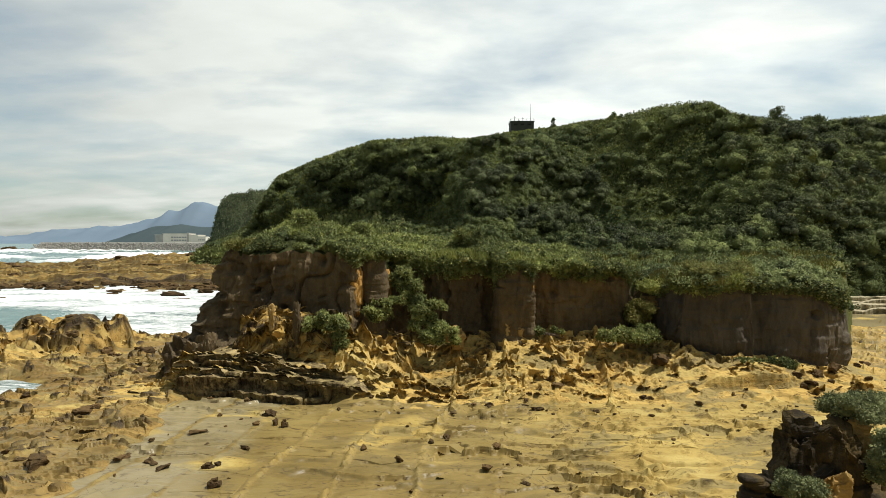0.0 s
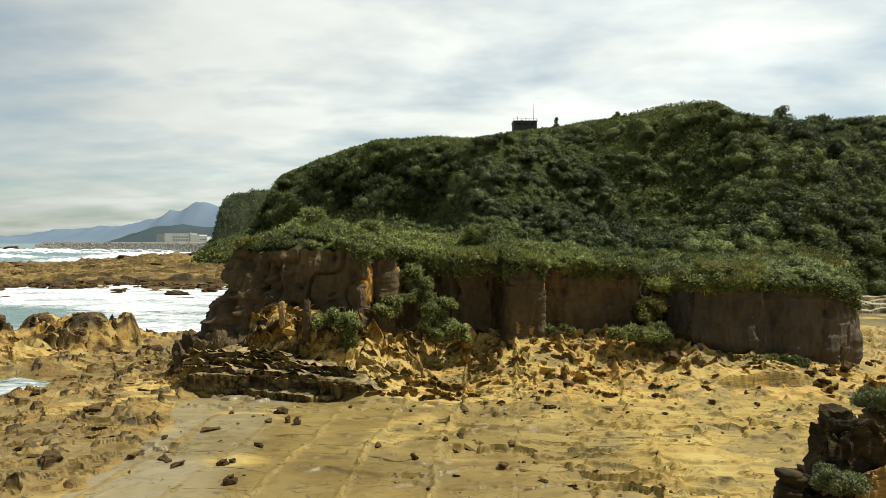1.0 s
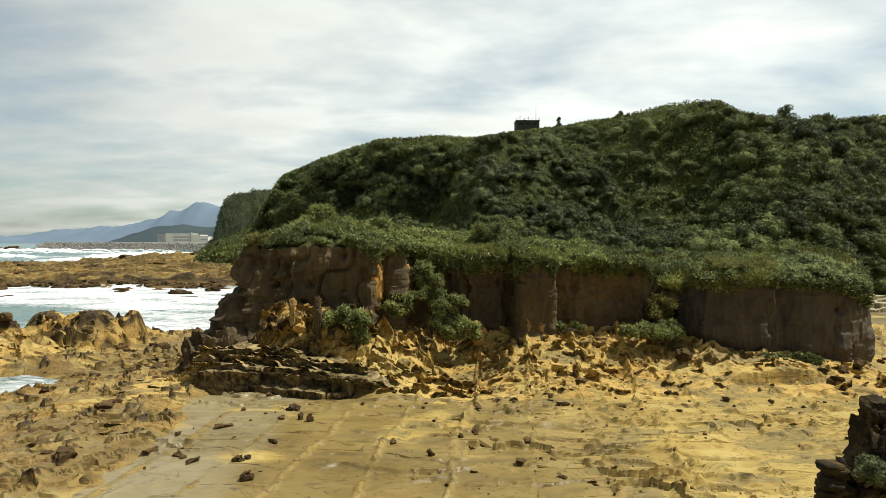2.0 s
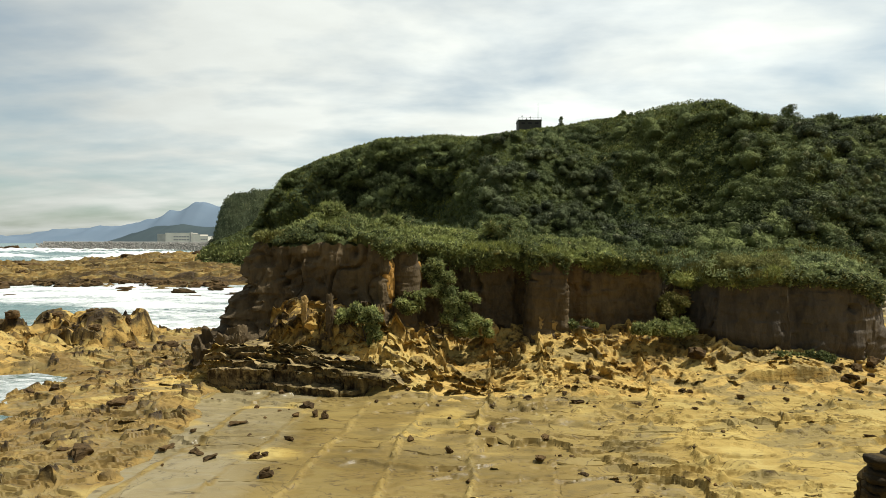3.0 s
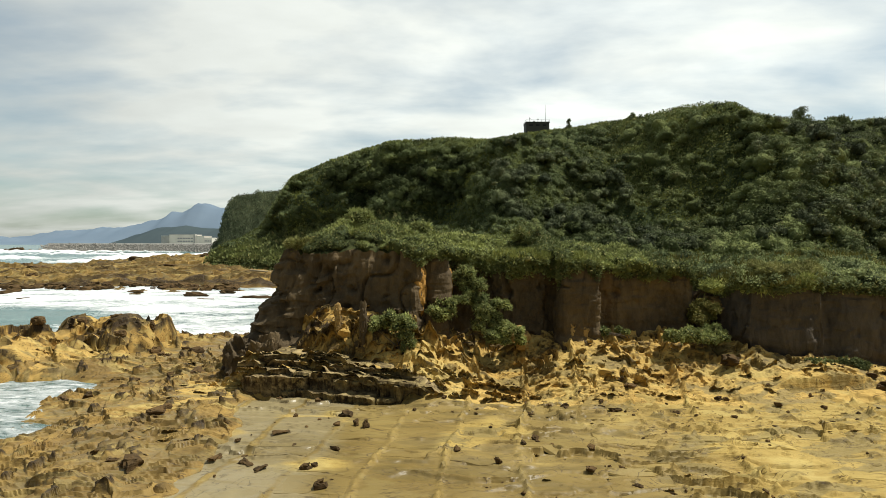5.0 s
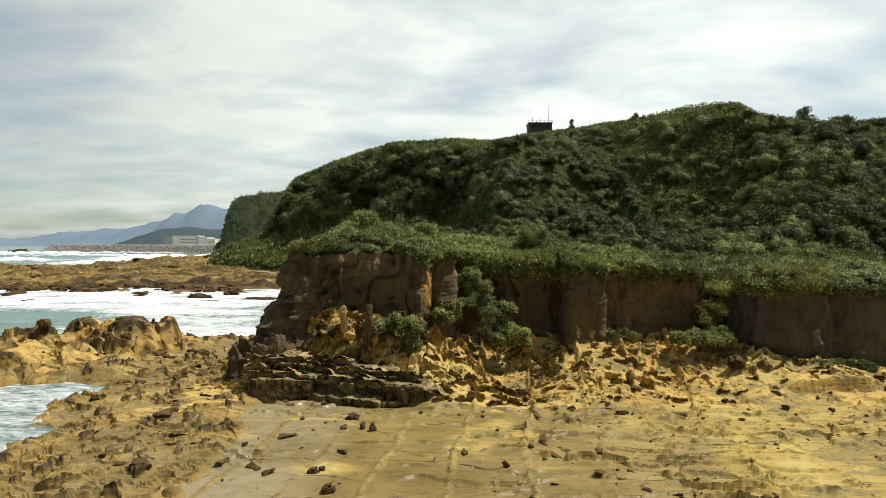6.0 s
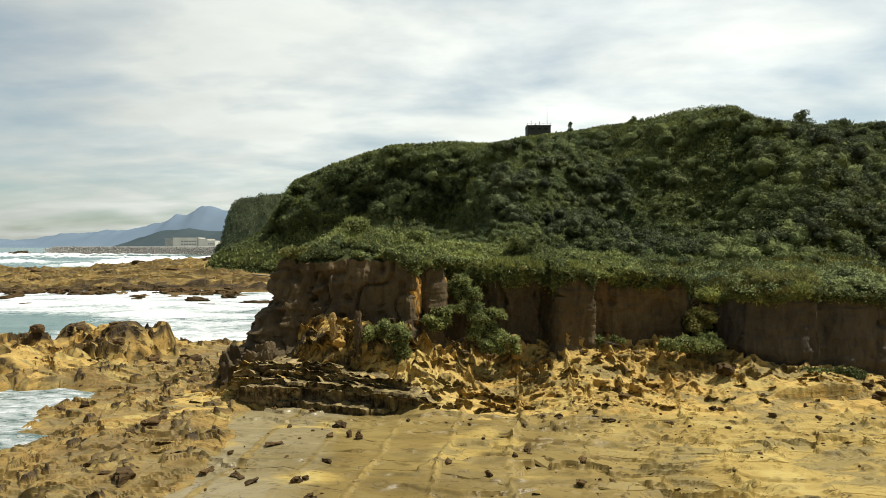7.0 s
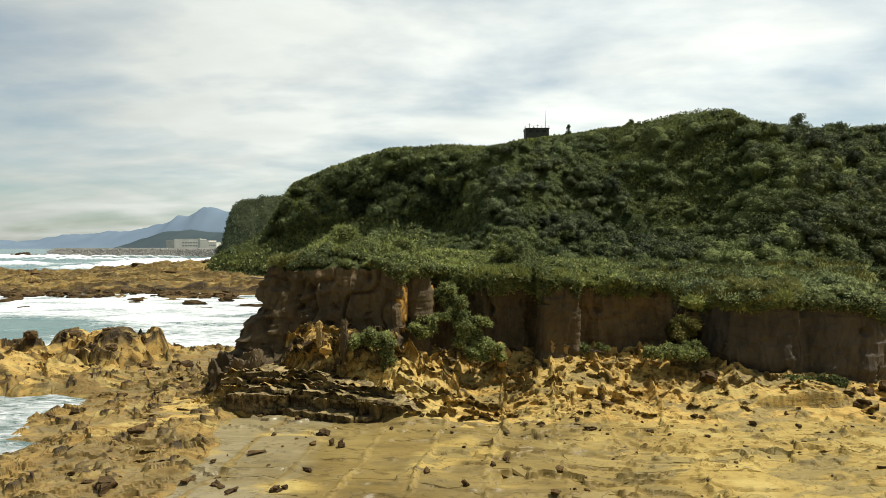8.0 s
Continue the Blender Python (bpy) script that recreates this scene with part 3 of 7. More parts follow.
    lean = m * total * quiet * left * clear
    ny = y - 0.45 * lean + 0.40 * m * pits + 0.10 * m * fbm(x * 1.6, y * 1.6, z * 1.6, 3, 70)
    nx = x + 0.22 * m * fbm(x * 1.3, z * 1.5, 3, 3, 72)
    return nx, ny, z, np.clip((0.85 + 0.15 * step(-3, -8, x)) * crust * m * np.clip(2.2 * quiet, 0, 1), 0, 1)


def reef_mask(x, y, base):
    return step(0.7, -0.9, x + 18.6 - 0.12 * (39 - y) + 3.0 * fbm(x * 0.2, y * 0.2, 2, 3, 86) + np.clip(y - 47, 0, 10) * 0.3) * np.clip((base + 0.4) / 0.5, 0, 1)


def broken_reef(d, u, right, label):
    """Low slanting beds of rock beside the platform, their small scarps turned to the sea."""
    d, u = np.meshgrid(d, u, indexing="ij")
    x, y = u * d, d
    base, damp, _ = shore(x, y)
    if right:
        m = step(34.0, 36.5, x + 1.5 * fbm(x * 0.3, y * 0.3, 0, 2, 89)) * step(41, 46, y) * step(80, 76, y + 3 * fbm(x * 0.15, y * 0.1, 0, 3, 90)) * np.clip((base + 0.4) / 0.5, 0, 1)
    else:
        m = reef_mask(x, y, base)
    big, mid, small = fbm(x * 0.16, y * 0.16, 0, 3, 87), fbm(x * 0.55, y * 0.40, 1, 3, 185), fbm(x * 1.6, y * 1.3, 2, 3, 186)
    high, crust = 0.24 * fbm(x * 0.22, y * 0.18, 4, 3, 187), 0
    for freq, size, turn, seed in ((0.27, 0.36, 35, 181), (0.60, 0.30, 62, 182), (1.05, 0.19, 80, 183), (1.9, 0.09, 55, 189)):
        bed = freq * (x * math.cos(radians(turn)) + (y - 40) * math.sin(radians(turn)) + 3.4 * big + 1.4 * mid + 0.25 * small + seed)
        saw = bed - np.floor(bed)
        here = np.clip(3.4 * fbm(x * 0.34 + seed, y * 0.20, 7, 3, seed + 10) + 0.38, 0, 1)
        ragged = 0.7 + 0.9 * np.clip(ridged(x * 0.83, y * 0.67, seed * 0.1, 3, seed + 20) - 0.40, 0, 1)
        rise = (1 - saw) ** 1.5 * step(0, min(0.30, 0.14 * freq + 0.03), saw)
        high = high + size * here * ragged * rise
        crust = np.maximum(crust, here * step(0.70, 0.92, rise) * (fbm(x * 0.7 + seed, y * 0.6, 3, 3, seed + 30) > 0.02))
    f1, f2, pick, ox, oy = worley_at(x * 0.95 + 0.6 * mid, y * 0.85 + 0.6 * small, 188)
    lump = (pick > 0.90) * np.clip(1 - (f1 / (0.26 + 0.9 * (pick - 0.84))) ** 3, 0, 1) ** 0.5 * (0.75 + 0.5 * mid)
    high = high + lump * (0.26 + 1.3 * (pick - 0.86))
    crust = np.maximum(crust, np.clip(lump * 3, 0, 1))
    wet = 0.5 * damp * (1 - step(0, 0.3, m)) + m * np.clip(0.80 - 2.0 * high, 0, 0.8)
    z = base + m * (high + 0.07 * small) + 0.03 - 0.3 * (1 - step(0.0, 0.2, m))
    sheet("broken_reef", x - 0.15 * m * high, y - 0.08 * m * high, z, M_APRON if right else M_REEF, label, "rock reef", {"wet": wet, "crust": np.clip(crust, 0, 1) * m}, keep=np.maximum(m[:-1, :-1], m[1:, 1:]) > 0, sharp=38)


def reef_flat():
    """The rugged yellow flat across the bay, nearer detail than the ground sheet has."""
    d, u = np.meshgrid(np.geomspace(143, 262, 180), np.linspace(-0.98, -0.26, 340), indexing="ij")
    x, y = u * d, d
    z = far_shore(x, y) + 0.12
    m = np.clip((z + 0.6) / 1.2, 0, 1)
    crust = 0
    for fx, fy, seed, high in ((0.045, 0.11, 175, 1.5), (0.14, 0.26, 176, 1.1), (0.40, 0.60, 177, 0.6)):
        r = ridged(x * fx, y * fy, 0, 4, seed) - 0.58
        z = z + m * high * r * 1.5
        crust = np.maximum(crust, np.clip(r * 9 - 0.6, 0, 1))
    rear = step(178, 196, y + 6 * fbm(x * 0.05, y * 0.05, 0, 3, 180)) * (0.35 + 0.65 * (fbm(x * 0.09, y * 0.16, 0, 3, 182) > -0.1)) * step(-0.33, -0.48, x / y)
    z = z + m * 0.9 * rear * np.clip(ridged(x * 0.16, y * 0.2, 3, 4, 184) - 0.5, 0, 1) * 2
    crust = np.maximum(crust * 0.35, 0.55 * rear)
    lowrim = np.clip(1.65 - 1.5 * z, 0, 1)
    streak = step(0.02, 0.22, fbm(x * 0.05, y * 0.22, 0, 5, 178, 0.62))
    front = step(11, 5, y - 160 - 9 * fbm(x * 0.035, 0, 0, 4, 91) - 0.10 * (x + 100) + 9 * fbm(x * 0.12, y * 0.12, 0, 4, 173))
    crust = np.clip(crust * (0.55 + 0.45 * (fbm(x * 0.06, y * 0.1, 0, 3, 179) > 0)) + 0.35 * streak + 0.9 * front + lowrim, 0, 1) * m
    keep = np.maximum(z[:-1, :-1], z[1:, 1:]) > -0.6
    sheet("reef_flat", x, y, z, M_REEF, "rugged ochre reef flat with dark seaward rim across the bay", "rock shore", {"wet": x * 0, "crust": crust}, keep=keep, sharp=38)


# ---- ground ----
APRON = []


def build_ground():
    us = np.concatenate([np.linspace(-6, -1.15, 26)[:-1], np.linspace(-1.15, 0.98, 640), np.linspace(0.98, 6, 26)[1:]])
    ds = np.concatenate([np.linspace(6, 21, 40)[:-1], np.linspace(21, 43, 300)[:-1], np.linspace(43, 80, 60)[:-1], np.geomspace(80, 280, 45)[:-1], np.geomspace(280, 4900, 24)])
    d, u = np.meshgrid(ds, us, indexing="ij")
    x, y = u * d, d
    z, wet, crust = shore(x, y)
    hide = step(-24.5, -23, x) * step(31, 29, x) * step(42, 43.5, y) * (1 - step(50, 52, y))
    z = z - 0.5 * hide - 0.4 * step(0.45, 0.9, reef_mask(x, y, z)) * step(24, 25, y) * step(73, 70, y)
    far = step(92, 120, y)
    z = z * (1 - far) + (far_shore(x, y) - 1.6) * far
    z = np.where((y > 262), -2.5, z)
    ground = sheet("ground", x, y, z, M_GROUND, "ochre sandstone shore platform with joints, ledges and wet film", "rock shore", {"wet": wet, "crust": np.clip(crust + far * (fbm(x * 0.05, y * 0.12, 0, 4, 99) > 0.12), 0, 1)}, sharp=58)
    pavement_slabs(ground)
    xs, ys = np.meshgrid(np.linspace(-28, 36, 860), np.linspace(39.8, 51.5, 200))
    xs, ys, zs, crust = crags(xs, ys)
    APRON.append((xs, ys, zs))
    sheet("rock_apron", xs, ys, zs, M_APRON, "jagged heap of ochre and dark rock at the cliff foot", "rock slope", {"wet": xs * 0, "crust": crust}, sharp=38)
    broken_reef(np.concatenate([np.linspace(24, 57, 350)[:-1], np.linspace(57, 73, 60)]), np.linspace(-0.99, -0.37, 400), False, "slanting broken beds of brown and ochre rock beside the inlet")
    broken_reef(np.linspace(42, 103, 140), np.linspace(0.60, 0.98, 100), True, "low yellow ledges beyond the end of the low outcrop")
    reef_flat()
    xs, ys = np.meshgrid(np.linspace(-600, 600, 60), np.concatenate([np.linspace(-600, -6, 36), np.linspace(-3, 12, 6)]))
    back = 0.9 + 0.25 * fbm(xs * 0.05, ys * 0.05, 0, 3, 3) - 3 * step(-36, -60, xs)
    back = np.where(ys > 2, np.minimum(back, 0.75), back)
    sheet("ground_behind", xs, ys, back, M_GROUND, "ochre sandstone shore continuing away from the cliff", "rock shore", {"wet": xs * 0 + 0.3, "crust": xs * 0})


def strata_bank():
    """Thin pale beds stepping up at the back of the wet flat beyond the low outcrop."""
    thing = empty("strata_bank", "bank of thin pale beds behind a wet flat", "rock bank", (70, 99, 0.5))
    u = np.linspace(0.62, 0.99, 160)[None] + np.zeros((5, 1))
    row = np.arange(5)[:, None]
    for k in range(4):
        d = 97.5 + 2.2 * k + 2.6 * fbm(u * 26, k * 3.0, 0, 5, 460 + k, 0.6)
        top = 1.05 + 0.50 * k + 0.45 * fbm(u * 30, k * 2.0, 0, 4, 470 + k)
        dd = d + np.choose(row, [0.35, 0.0, 0.05, 0.9, 4.2])
        z = top + np.choose(row, [-1.1, -0.10, 0.0, 0.03, -0.1]) + 0 * u
        part("bed", np.stack([u * dd, dd, z], -1).reshape(-1, 3), grid_faces(5, 160), M_BANK, thing, smooth=False)


M_BANK = sandstone("pale_bank_rock", (0.42, 0.37, 0.25), (0.33, 0.28, 0.18), (0.12, 0.10, 0.07), stain_at=(0.54, 0.66))


def pavement_slabs(ground):
    """Slabs of the jointed pavement, each by itself, bedded on the ground."""
    cols, rows = np.meshgrid(np.arange(-4, 9), np.arange(-60, 60), indexing="ij")
    cols, rows = cols.ravel().astype(float), rows.ravel().astype(float)
    high = 1.5 + 0.7 * hash01(cols, cols * 0, cols * 0, 4)
    start = 7 * hash01(cols, cols * 0, cols * 0 + 1, 4)
    mid = (rows + 0.5 - start) * high
    ok = (mid > 24) & (mid < 41.2)
    cols, rows, high, start = cols[ok], rows[ok], high[ok], start[ok]
    edge = np.array([0.055, 0.075, 0.30, 0.5, 0.70, 0.925, 0.945])
    fa, fb = np.meshgrid(edge, edge, indexing="ij")
    k = np.arange(len(cols))[:, None, None] * 3.7
    a = cols[:, None, None] + fa + 0.05 * fbm(fa * 3 + k, fb * 3, 0, 3, 191)
    b = rows[:, None, None] + fb + 0.09 * fbm(fa * 4 + k, fb * 2, 5, 3, 193)
    hi, st = high[:, None, None], start[:, None, None]
    x, y = 3.75 * a - 0.35 + 0 * b, (b - st) * hi
    for _ in range(8):
        warp = 0.75 * fbm(x * 0.22, y * 0.22, 0.0, 4, 21)
        x = 3.75 * a - 0.35 + 0.13 * (y - 35) - warp
        y = (b - st) * hi - 1.1 * fbm(x * 0.16, y * 0.20, 2.0, 3, 33) - 0.06 * x
    z, wet, crust = shore(x, y)
    rim = np.minimum(np.minimum(fa, 1 - fa), np.minimum(fb, 1 - fb)) < 0.06
    z = z + np.where(rim, -0.06, 0.018)
    n = len(edge)
    i = np.arange(n * n).reshape(n, n)
    f = np.stack([i[:-1, :-1], i[1:, :-1], i[1:, 1:], i[:-1, 1:]], -1).reshape(-1, 4)
    for k in range(len(cols)):
        if hash01(cols[k:k + 1], rows[k:k + 1], rows[k:k + 1] * 0, 77)[0] < 0.62 or np.ptp(z[k]) > 0.75:
            continue
        v = np.stack([x[k], y[k], z[k]], -1).reshape(-1, 3)
        c = v.mean(0)
        ob = new("slab", mesh_from("slab", v - c, f, M_SLAB, True, {"wet": 0.95 * wet[k], "crust": crust[k]}, sharp=30))
        ob.location = tuple(float(q) for q in c)
        ob.parent = ground


def build_sea():
    us = np.concatenate([np.linspace(-6, -1.2, 20)[:-1], np.linspace(-1.2, -0.2, 190)[:-1], np.linspace(-0.2, 1.0, 60)[:-1], np.linspace(1.0, 6, 12)])
    ds = np.concatenate([np.geomspace(24, 60, 60)[:-1], np.geomspace(60, 300, 165)[:-1], np.geomspace(300, 4950, 80)])
    d, u = np.meshgrid(ds, us, indexing="ij")
    x, y = u * d, d
    swell = fbm(x * 0.05, y * 0.13, 0, 4, 101)
    chop = ridged(x * 0.22, y * 0.5, 0, 4, 103)
    open_sea = step(240, 330, y)
    bay = step(66, 76, y) * (1 - open_sea)
    z = (0.10 + 0.25 * bay) * swell + (0.10 + 0.22 * bay) * (chop - 0.6)
    crest = np.clip(vnoise(x * 0.006, y * 0.020, 0, 105) * 1.7, 0, 1) * step(300, 360, y) * (1 - step(760, 950, y))
    z = z + crest * (3.0 + 3.4 * (chop - 0.3)) + 0.5 * open_sea * swell
    foam = 0.70 * bay - 0.42 * bay * np.clip(step(-52, -70, x + 0.35 * (y - 90)) * step(118, 100, y), 0, 1) + 0.25 * bay * swell
    foam = foam + 0.62 * (1 - step(60, 70, y)) + crest * 0.9 + 0.30 * open_sea * step(700, 330, y) + 0.05
    sheet("sea", x, y, z - 0.05, M_WATER, "grey-green sea churned white with surf round the rocks", "water", {"foam": np.clip(foam * (1 - step(20, 40, x) * (1 - open_sea)), 0, 1)})


build_ground()
strata_bank()
build_sea()


# ---- foliage ----
def unit(v):
    return v / np.maximum(np.linalg.norm(v, axis=-1, keepdims=True), 1e-6)


def leaves(p, n, length, width, rng, spread=0.7, droop=0.0, shingle=False):
    """Pointed leaves as folded quads at points p, leaning along n; or lying like shingles, their faces along n."""
    d = unit(n + rng.normal(size=p.shape) * spread - np.array([0, 0, droop]))
    s = unit(np.cross(d, rng.normal(size=p.shape)))
    if shingle:
        d = unit(0.35 * n + rng.normal(size=p.shape) * 0.8)
        s = unit(np.cross(d, n + rng.normal(size=p.shape) * 0.40))
    k = rng.uniform(0.6, 1.4, (len(p), 1))
    ln, w = length * k, width * k
    lift = np.cross(d, s) * w * 0.35
    v = np.stack([p, p + d * ln * 0.5 + s * w + lift, p + d * ln, p + d * ln * 0.5 - s * w + lift], 1).reshape(-1, 3)
    return v, np.arange(len(v)).reshape(-1, 4)


def domes(c, r, level, squash, seed, rough=0.4):
    """Lumpy crowns at centres c with radii r."""
    b, f = BALL[level]
    v = c[:, None, :] + b[None] * r[:, None, None] * np.array([1, 1, squash])
    flat = v.reshape(-1, 3)
    w = np.repeat(1.6 / r, len(b))
    bump = fbm(flat[:, 0] * w, flat[:, 1] * w, flat[:, 2] * w, 2, seed)
    flat = (np.repeat(c, len(b), 0) + (flat - np.repeat(c, len(b), 0)) * (1 + rough * bump)[:, None])
    return flat, (f[None] + (np.arange(len(c)) * len(b))[:, None, None]).reshape(-1, 3)


def crown_leaves(c, r, each, length, width, squash, rng, seed, low=-0.15, droop=0.0, core=0.86, rough=0.4):
    """Leaves over the crowns' lumpy shells."""
    n = len(c) * each
    dirs = unit(rng.normal(size=(n, 3)))
    dirs[:, 2] = np.where(dirs[:, 2] < low, -dirs[:, 2], dirs[:, 2])
    cc, rc = np.repeat(c, each, 0), np.repeat(r * core, each)
    pre = dirs * rc[:, None] * np.array([1, 1, squash])
    q = (cc + pre) * (1.6 / rc)[:, None]
    bump = fbm(q[:, 0], q[:, 1], q[:, 2], 2, seed)
    p = cc + pre * ((1 + rough * bump) * rng.uniform(1.0, 1.0 + 0.9 * (1 - core) + 0.08, n))[:, None]
    scale = (np.repeat(r, each) / np.mean(r))[:, None] ** 0.5
    return leaves(p, dirs + np.array([0, 0, 0.25]), length * scale, width * scale, rng, 0.75, droop, True)


def cover(name, c, r, level, each, length, width, squash, leaf_mat, label, seed, droop=0.0):
    """Massed shrubs too many to count: dark crowns and their leaves."""
    rng = np.random.default_rng(seed)
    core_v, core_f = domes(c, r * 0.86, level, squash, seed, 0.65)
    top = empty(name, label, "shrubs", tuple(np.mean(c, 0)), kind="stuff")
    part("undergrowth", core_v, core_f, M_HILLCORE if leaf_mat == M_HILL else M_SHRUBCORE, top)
    v, f = crown_leaves(c, r, each, length, width, squash, rng, seed, droop=droop, rough=0.65)
    part("leaves", v, f, leaf_mat, top)
    return top


def shrub_shape(seed, material, crowns=8, each=58, leaf=(0.17, 0.062), spread=(0.15, 0.75)):
    """One bushy shrub of unit size: several merged crowns, leaves over them."""
    rng = np.random.default_rng(seed)
    ang, far = rng.uniform(0, 6.28, crowns), rng.uniform(*spread, crowns)
    c = np.stack([far * np.cos(ang), far * np.sin(ang), 0.62 * (1 - far) + rng.uniform(-0.1, 0.22, crowns)], 1)
    r = rng.uniform(0.30, 0.55, crowns)
    core_v, core_f = domes(c, r * 0.86, 1, 0.9, seed, 0.5)
    v, f = crown_leaves(c, r, each, leaf[0], leaf[1], 0.9, rng, seed, low=-0.4, rough=0.5)
    tri = np.vstack([f[:, [0, 1, 2]], f[:, [0, 2, 3]]])
    return mesh_from("shrub", np.vstack([core_v, v]), np.vstack([core_f, tri + len(core_v)]), material)


def place_shrub(name, shape, at, size, turn, squash, label, group):
    ob = new(name, shape)
    ob.matrix_basis = pose(at[0], at[1], at[2] - 0.1 * size, 0, 0, turn) @ Matrix.Diagonal((size, size, size * squash, 1))
    return tagged(ob, label, "shrub", group)


# ---- hill behind ----
def skyline(px):
    """Ridge of the hill by bearing: distance and height."""
    key = [363, 400, 437, 470, 492, 560, 606, 660, 761, 830, 903, 1000, 1066, 1130, 1165, 1205, 1256, 1290, 1341, 1450, 1568, 1800]
    row = [437, 424, 402, 354, 319, 287, 272, 256, 249, 252, 241, 228, 220, 204, 194, 189, 191, 208, 215, 217, 212, 205]
    far = [255, 262, 270, 268, 264, 240, 222, 205, 184, 192, 236, 224, 190, 172, 166, 163, 160, 157, 157, 150, 148, 145]
    d = np.interp(px, key, far)
    return d, 12.25 + d * (428 - np.interp(px, key, row)) / 1052


def headroom(u, y, z):
    """How far a point of the hill lies below the line of its ridge."""
    dr, zr = skyline(784 + 1052 * u)
    return 12.25 + y * (zr - 12.25) / dr - z


def hill_point(u, s):
    """The hill at bearing u (x over y) and fraction s from foot (0) over mid-slope (0.5) to ridge (1) and beyond."""
    px = 784 + 1052 * u
    dr, zr = skyline(px)
    bear = [-0.40, -0.30, -0.25, -0.20, -0.116, -0.03, 0.04, 0.08, 0.16, 0.30, 0.50, 0.63, 0.95]
    df = np.interp(u, bear, [215, 198, 188, 178, 150, 118, 108, 108, 112, 109, 106, 106, 104])
    zf = np.interp(u, bear, [4.5, 5.5, 7.0, 8.0, 11, 11, 10.5, 10, 10, 9.5, 9.3, 9.0, 0.5]) * (1 - 0.95 * step(0.63, 0.67, u))
    dc = np.interp(u, bear, [222, 232, 221, 206, 179, 158, 122, 116, 124, 116, 111, 114, 111])
    zc = np.interp(u, bear, [8.0, 14.0, 18.0, 19, 19, 17, 15.5, 14.5, 15, 13.5, 13.5, 16, 10])
    dm = np.interp(u, bear, [238, 241, 230, 215, 189, 172, 150, 142, 150, 130, 121, 131, 126])
    zm = np.interp(u, bear, [10.5, 25.5, 34.5, 37, 36.5, 32, 25.5, 23.5, 25.5, 22.5, 23.5, 33, 32])
    zm = np.minimum(zm, zf + (zr - zf) * 0.92)
    zc = np.minimum(zc, zf + (zm - zf) * 0.45)
    t0, t1, t2 = np.clip(s / 0.15, 0, 1), np.clip((s - 0.15) / 0.35, 0, 1), np.clip((s - 0.5) / 0.5, 0, 1)
    d = df + (dc - df) * t0 + (dm - dc) * t1 + (dr - dm) * t2
    z = zf + (zc - zf) * t0 + (zm - zc) * t1 + (zr - zm) * t2 ** 0.75
    skirt = np.clip(-s / 0.08, 0, 1)
    d, z = d - 7 * skirt, z - (zf + 1.5) * skirt
    beyond = np.clip(s - 1, 0, 1)
    d = np.where(s > 1, dr + beyond * 60, d)
    z = z - beyond * 26
    x, y = u * d, d
    z = z * step(-0.450, -0.405, u) - 1.5 * (1 - step(-0.450, -0.405, u))
    mid = step(-0.40, -0.30, u) * np.clip(np.minimum(s * 3, (1 - s) * 3 + 0.05), 0, 1)
    gully = ridged(x * 0.022, y * 0.014, 0, 3, 121) - 0.66
    steep = step(0.06, -0.02, u)
    z = z + mid * (1 - 0.65 * steep) * (22.0 * gully + 11.0 * fbm(x * 0.045, y * 0.040, 0, 3, 123))
    lobe = mid * step(0.07, -0.02, u) * (ridged(x * 0.036 + 3, z * 0.055, 0, 3, 125) - 0.60)
    z = z + 3.0 * lobe
    y = y - 44.0 * lobe
    z = np.where(s < 1.0, z + np.minimum(0.0, headroom(x / y, y, z) - 0.4 * (1 - s)), z)
    return x, y, z


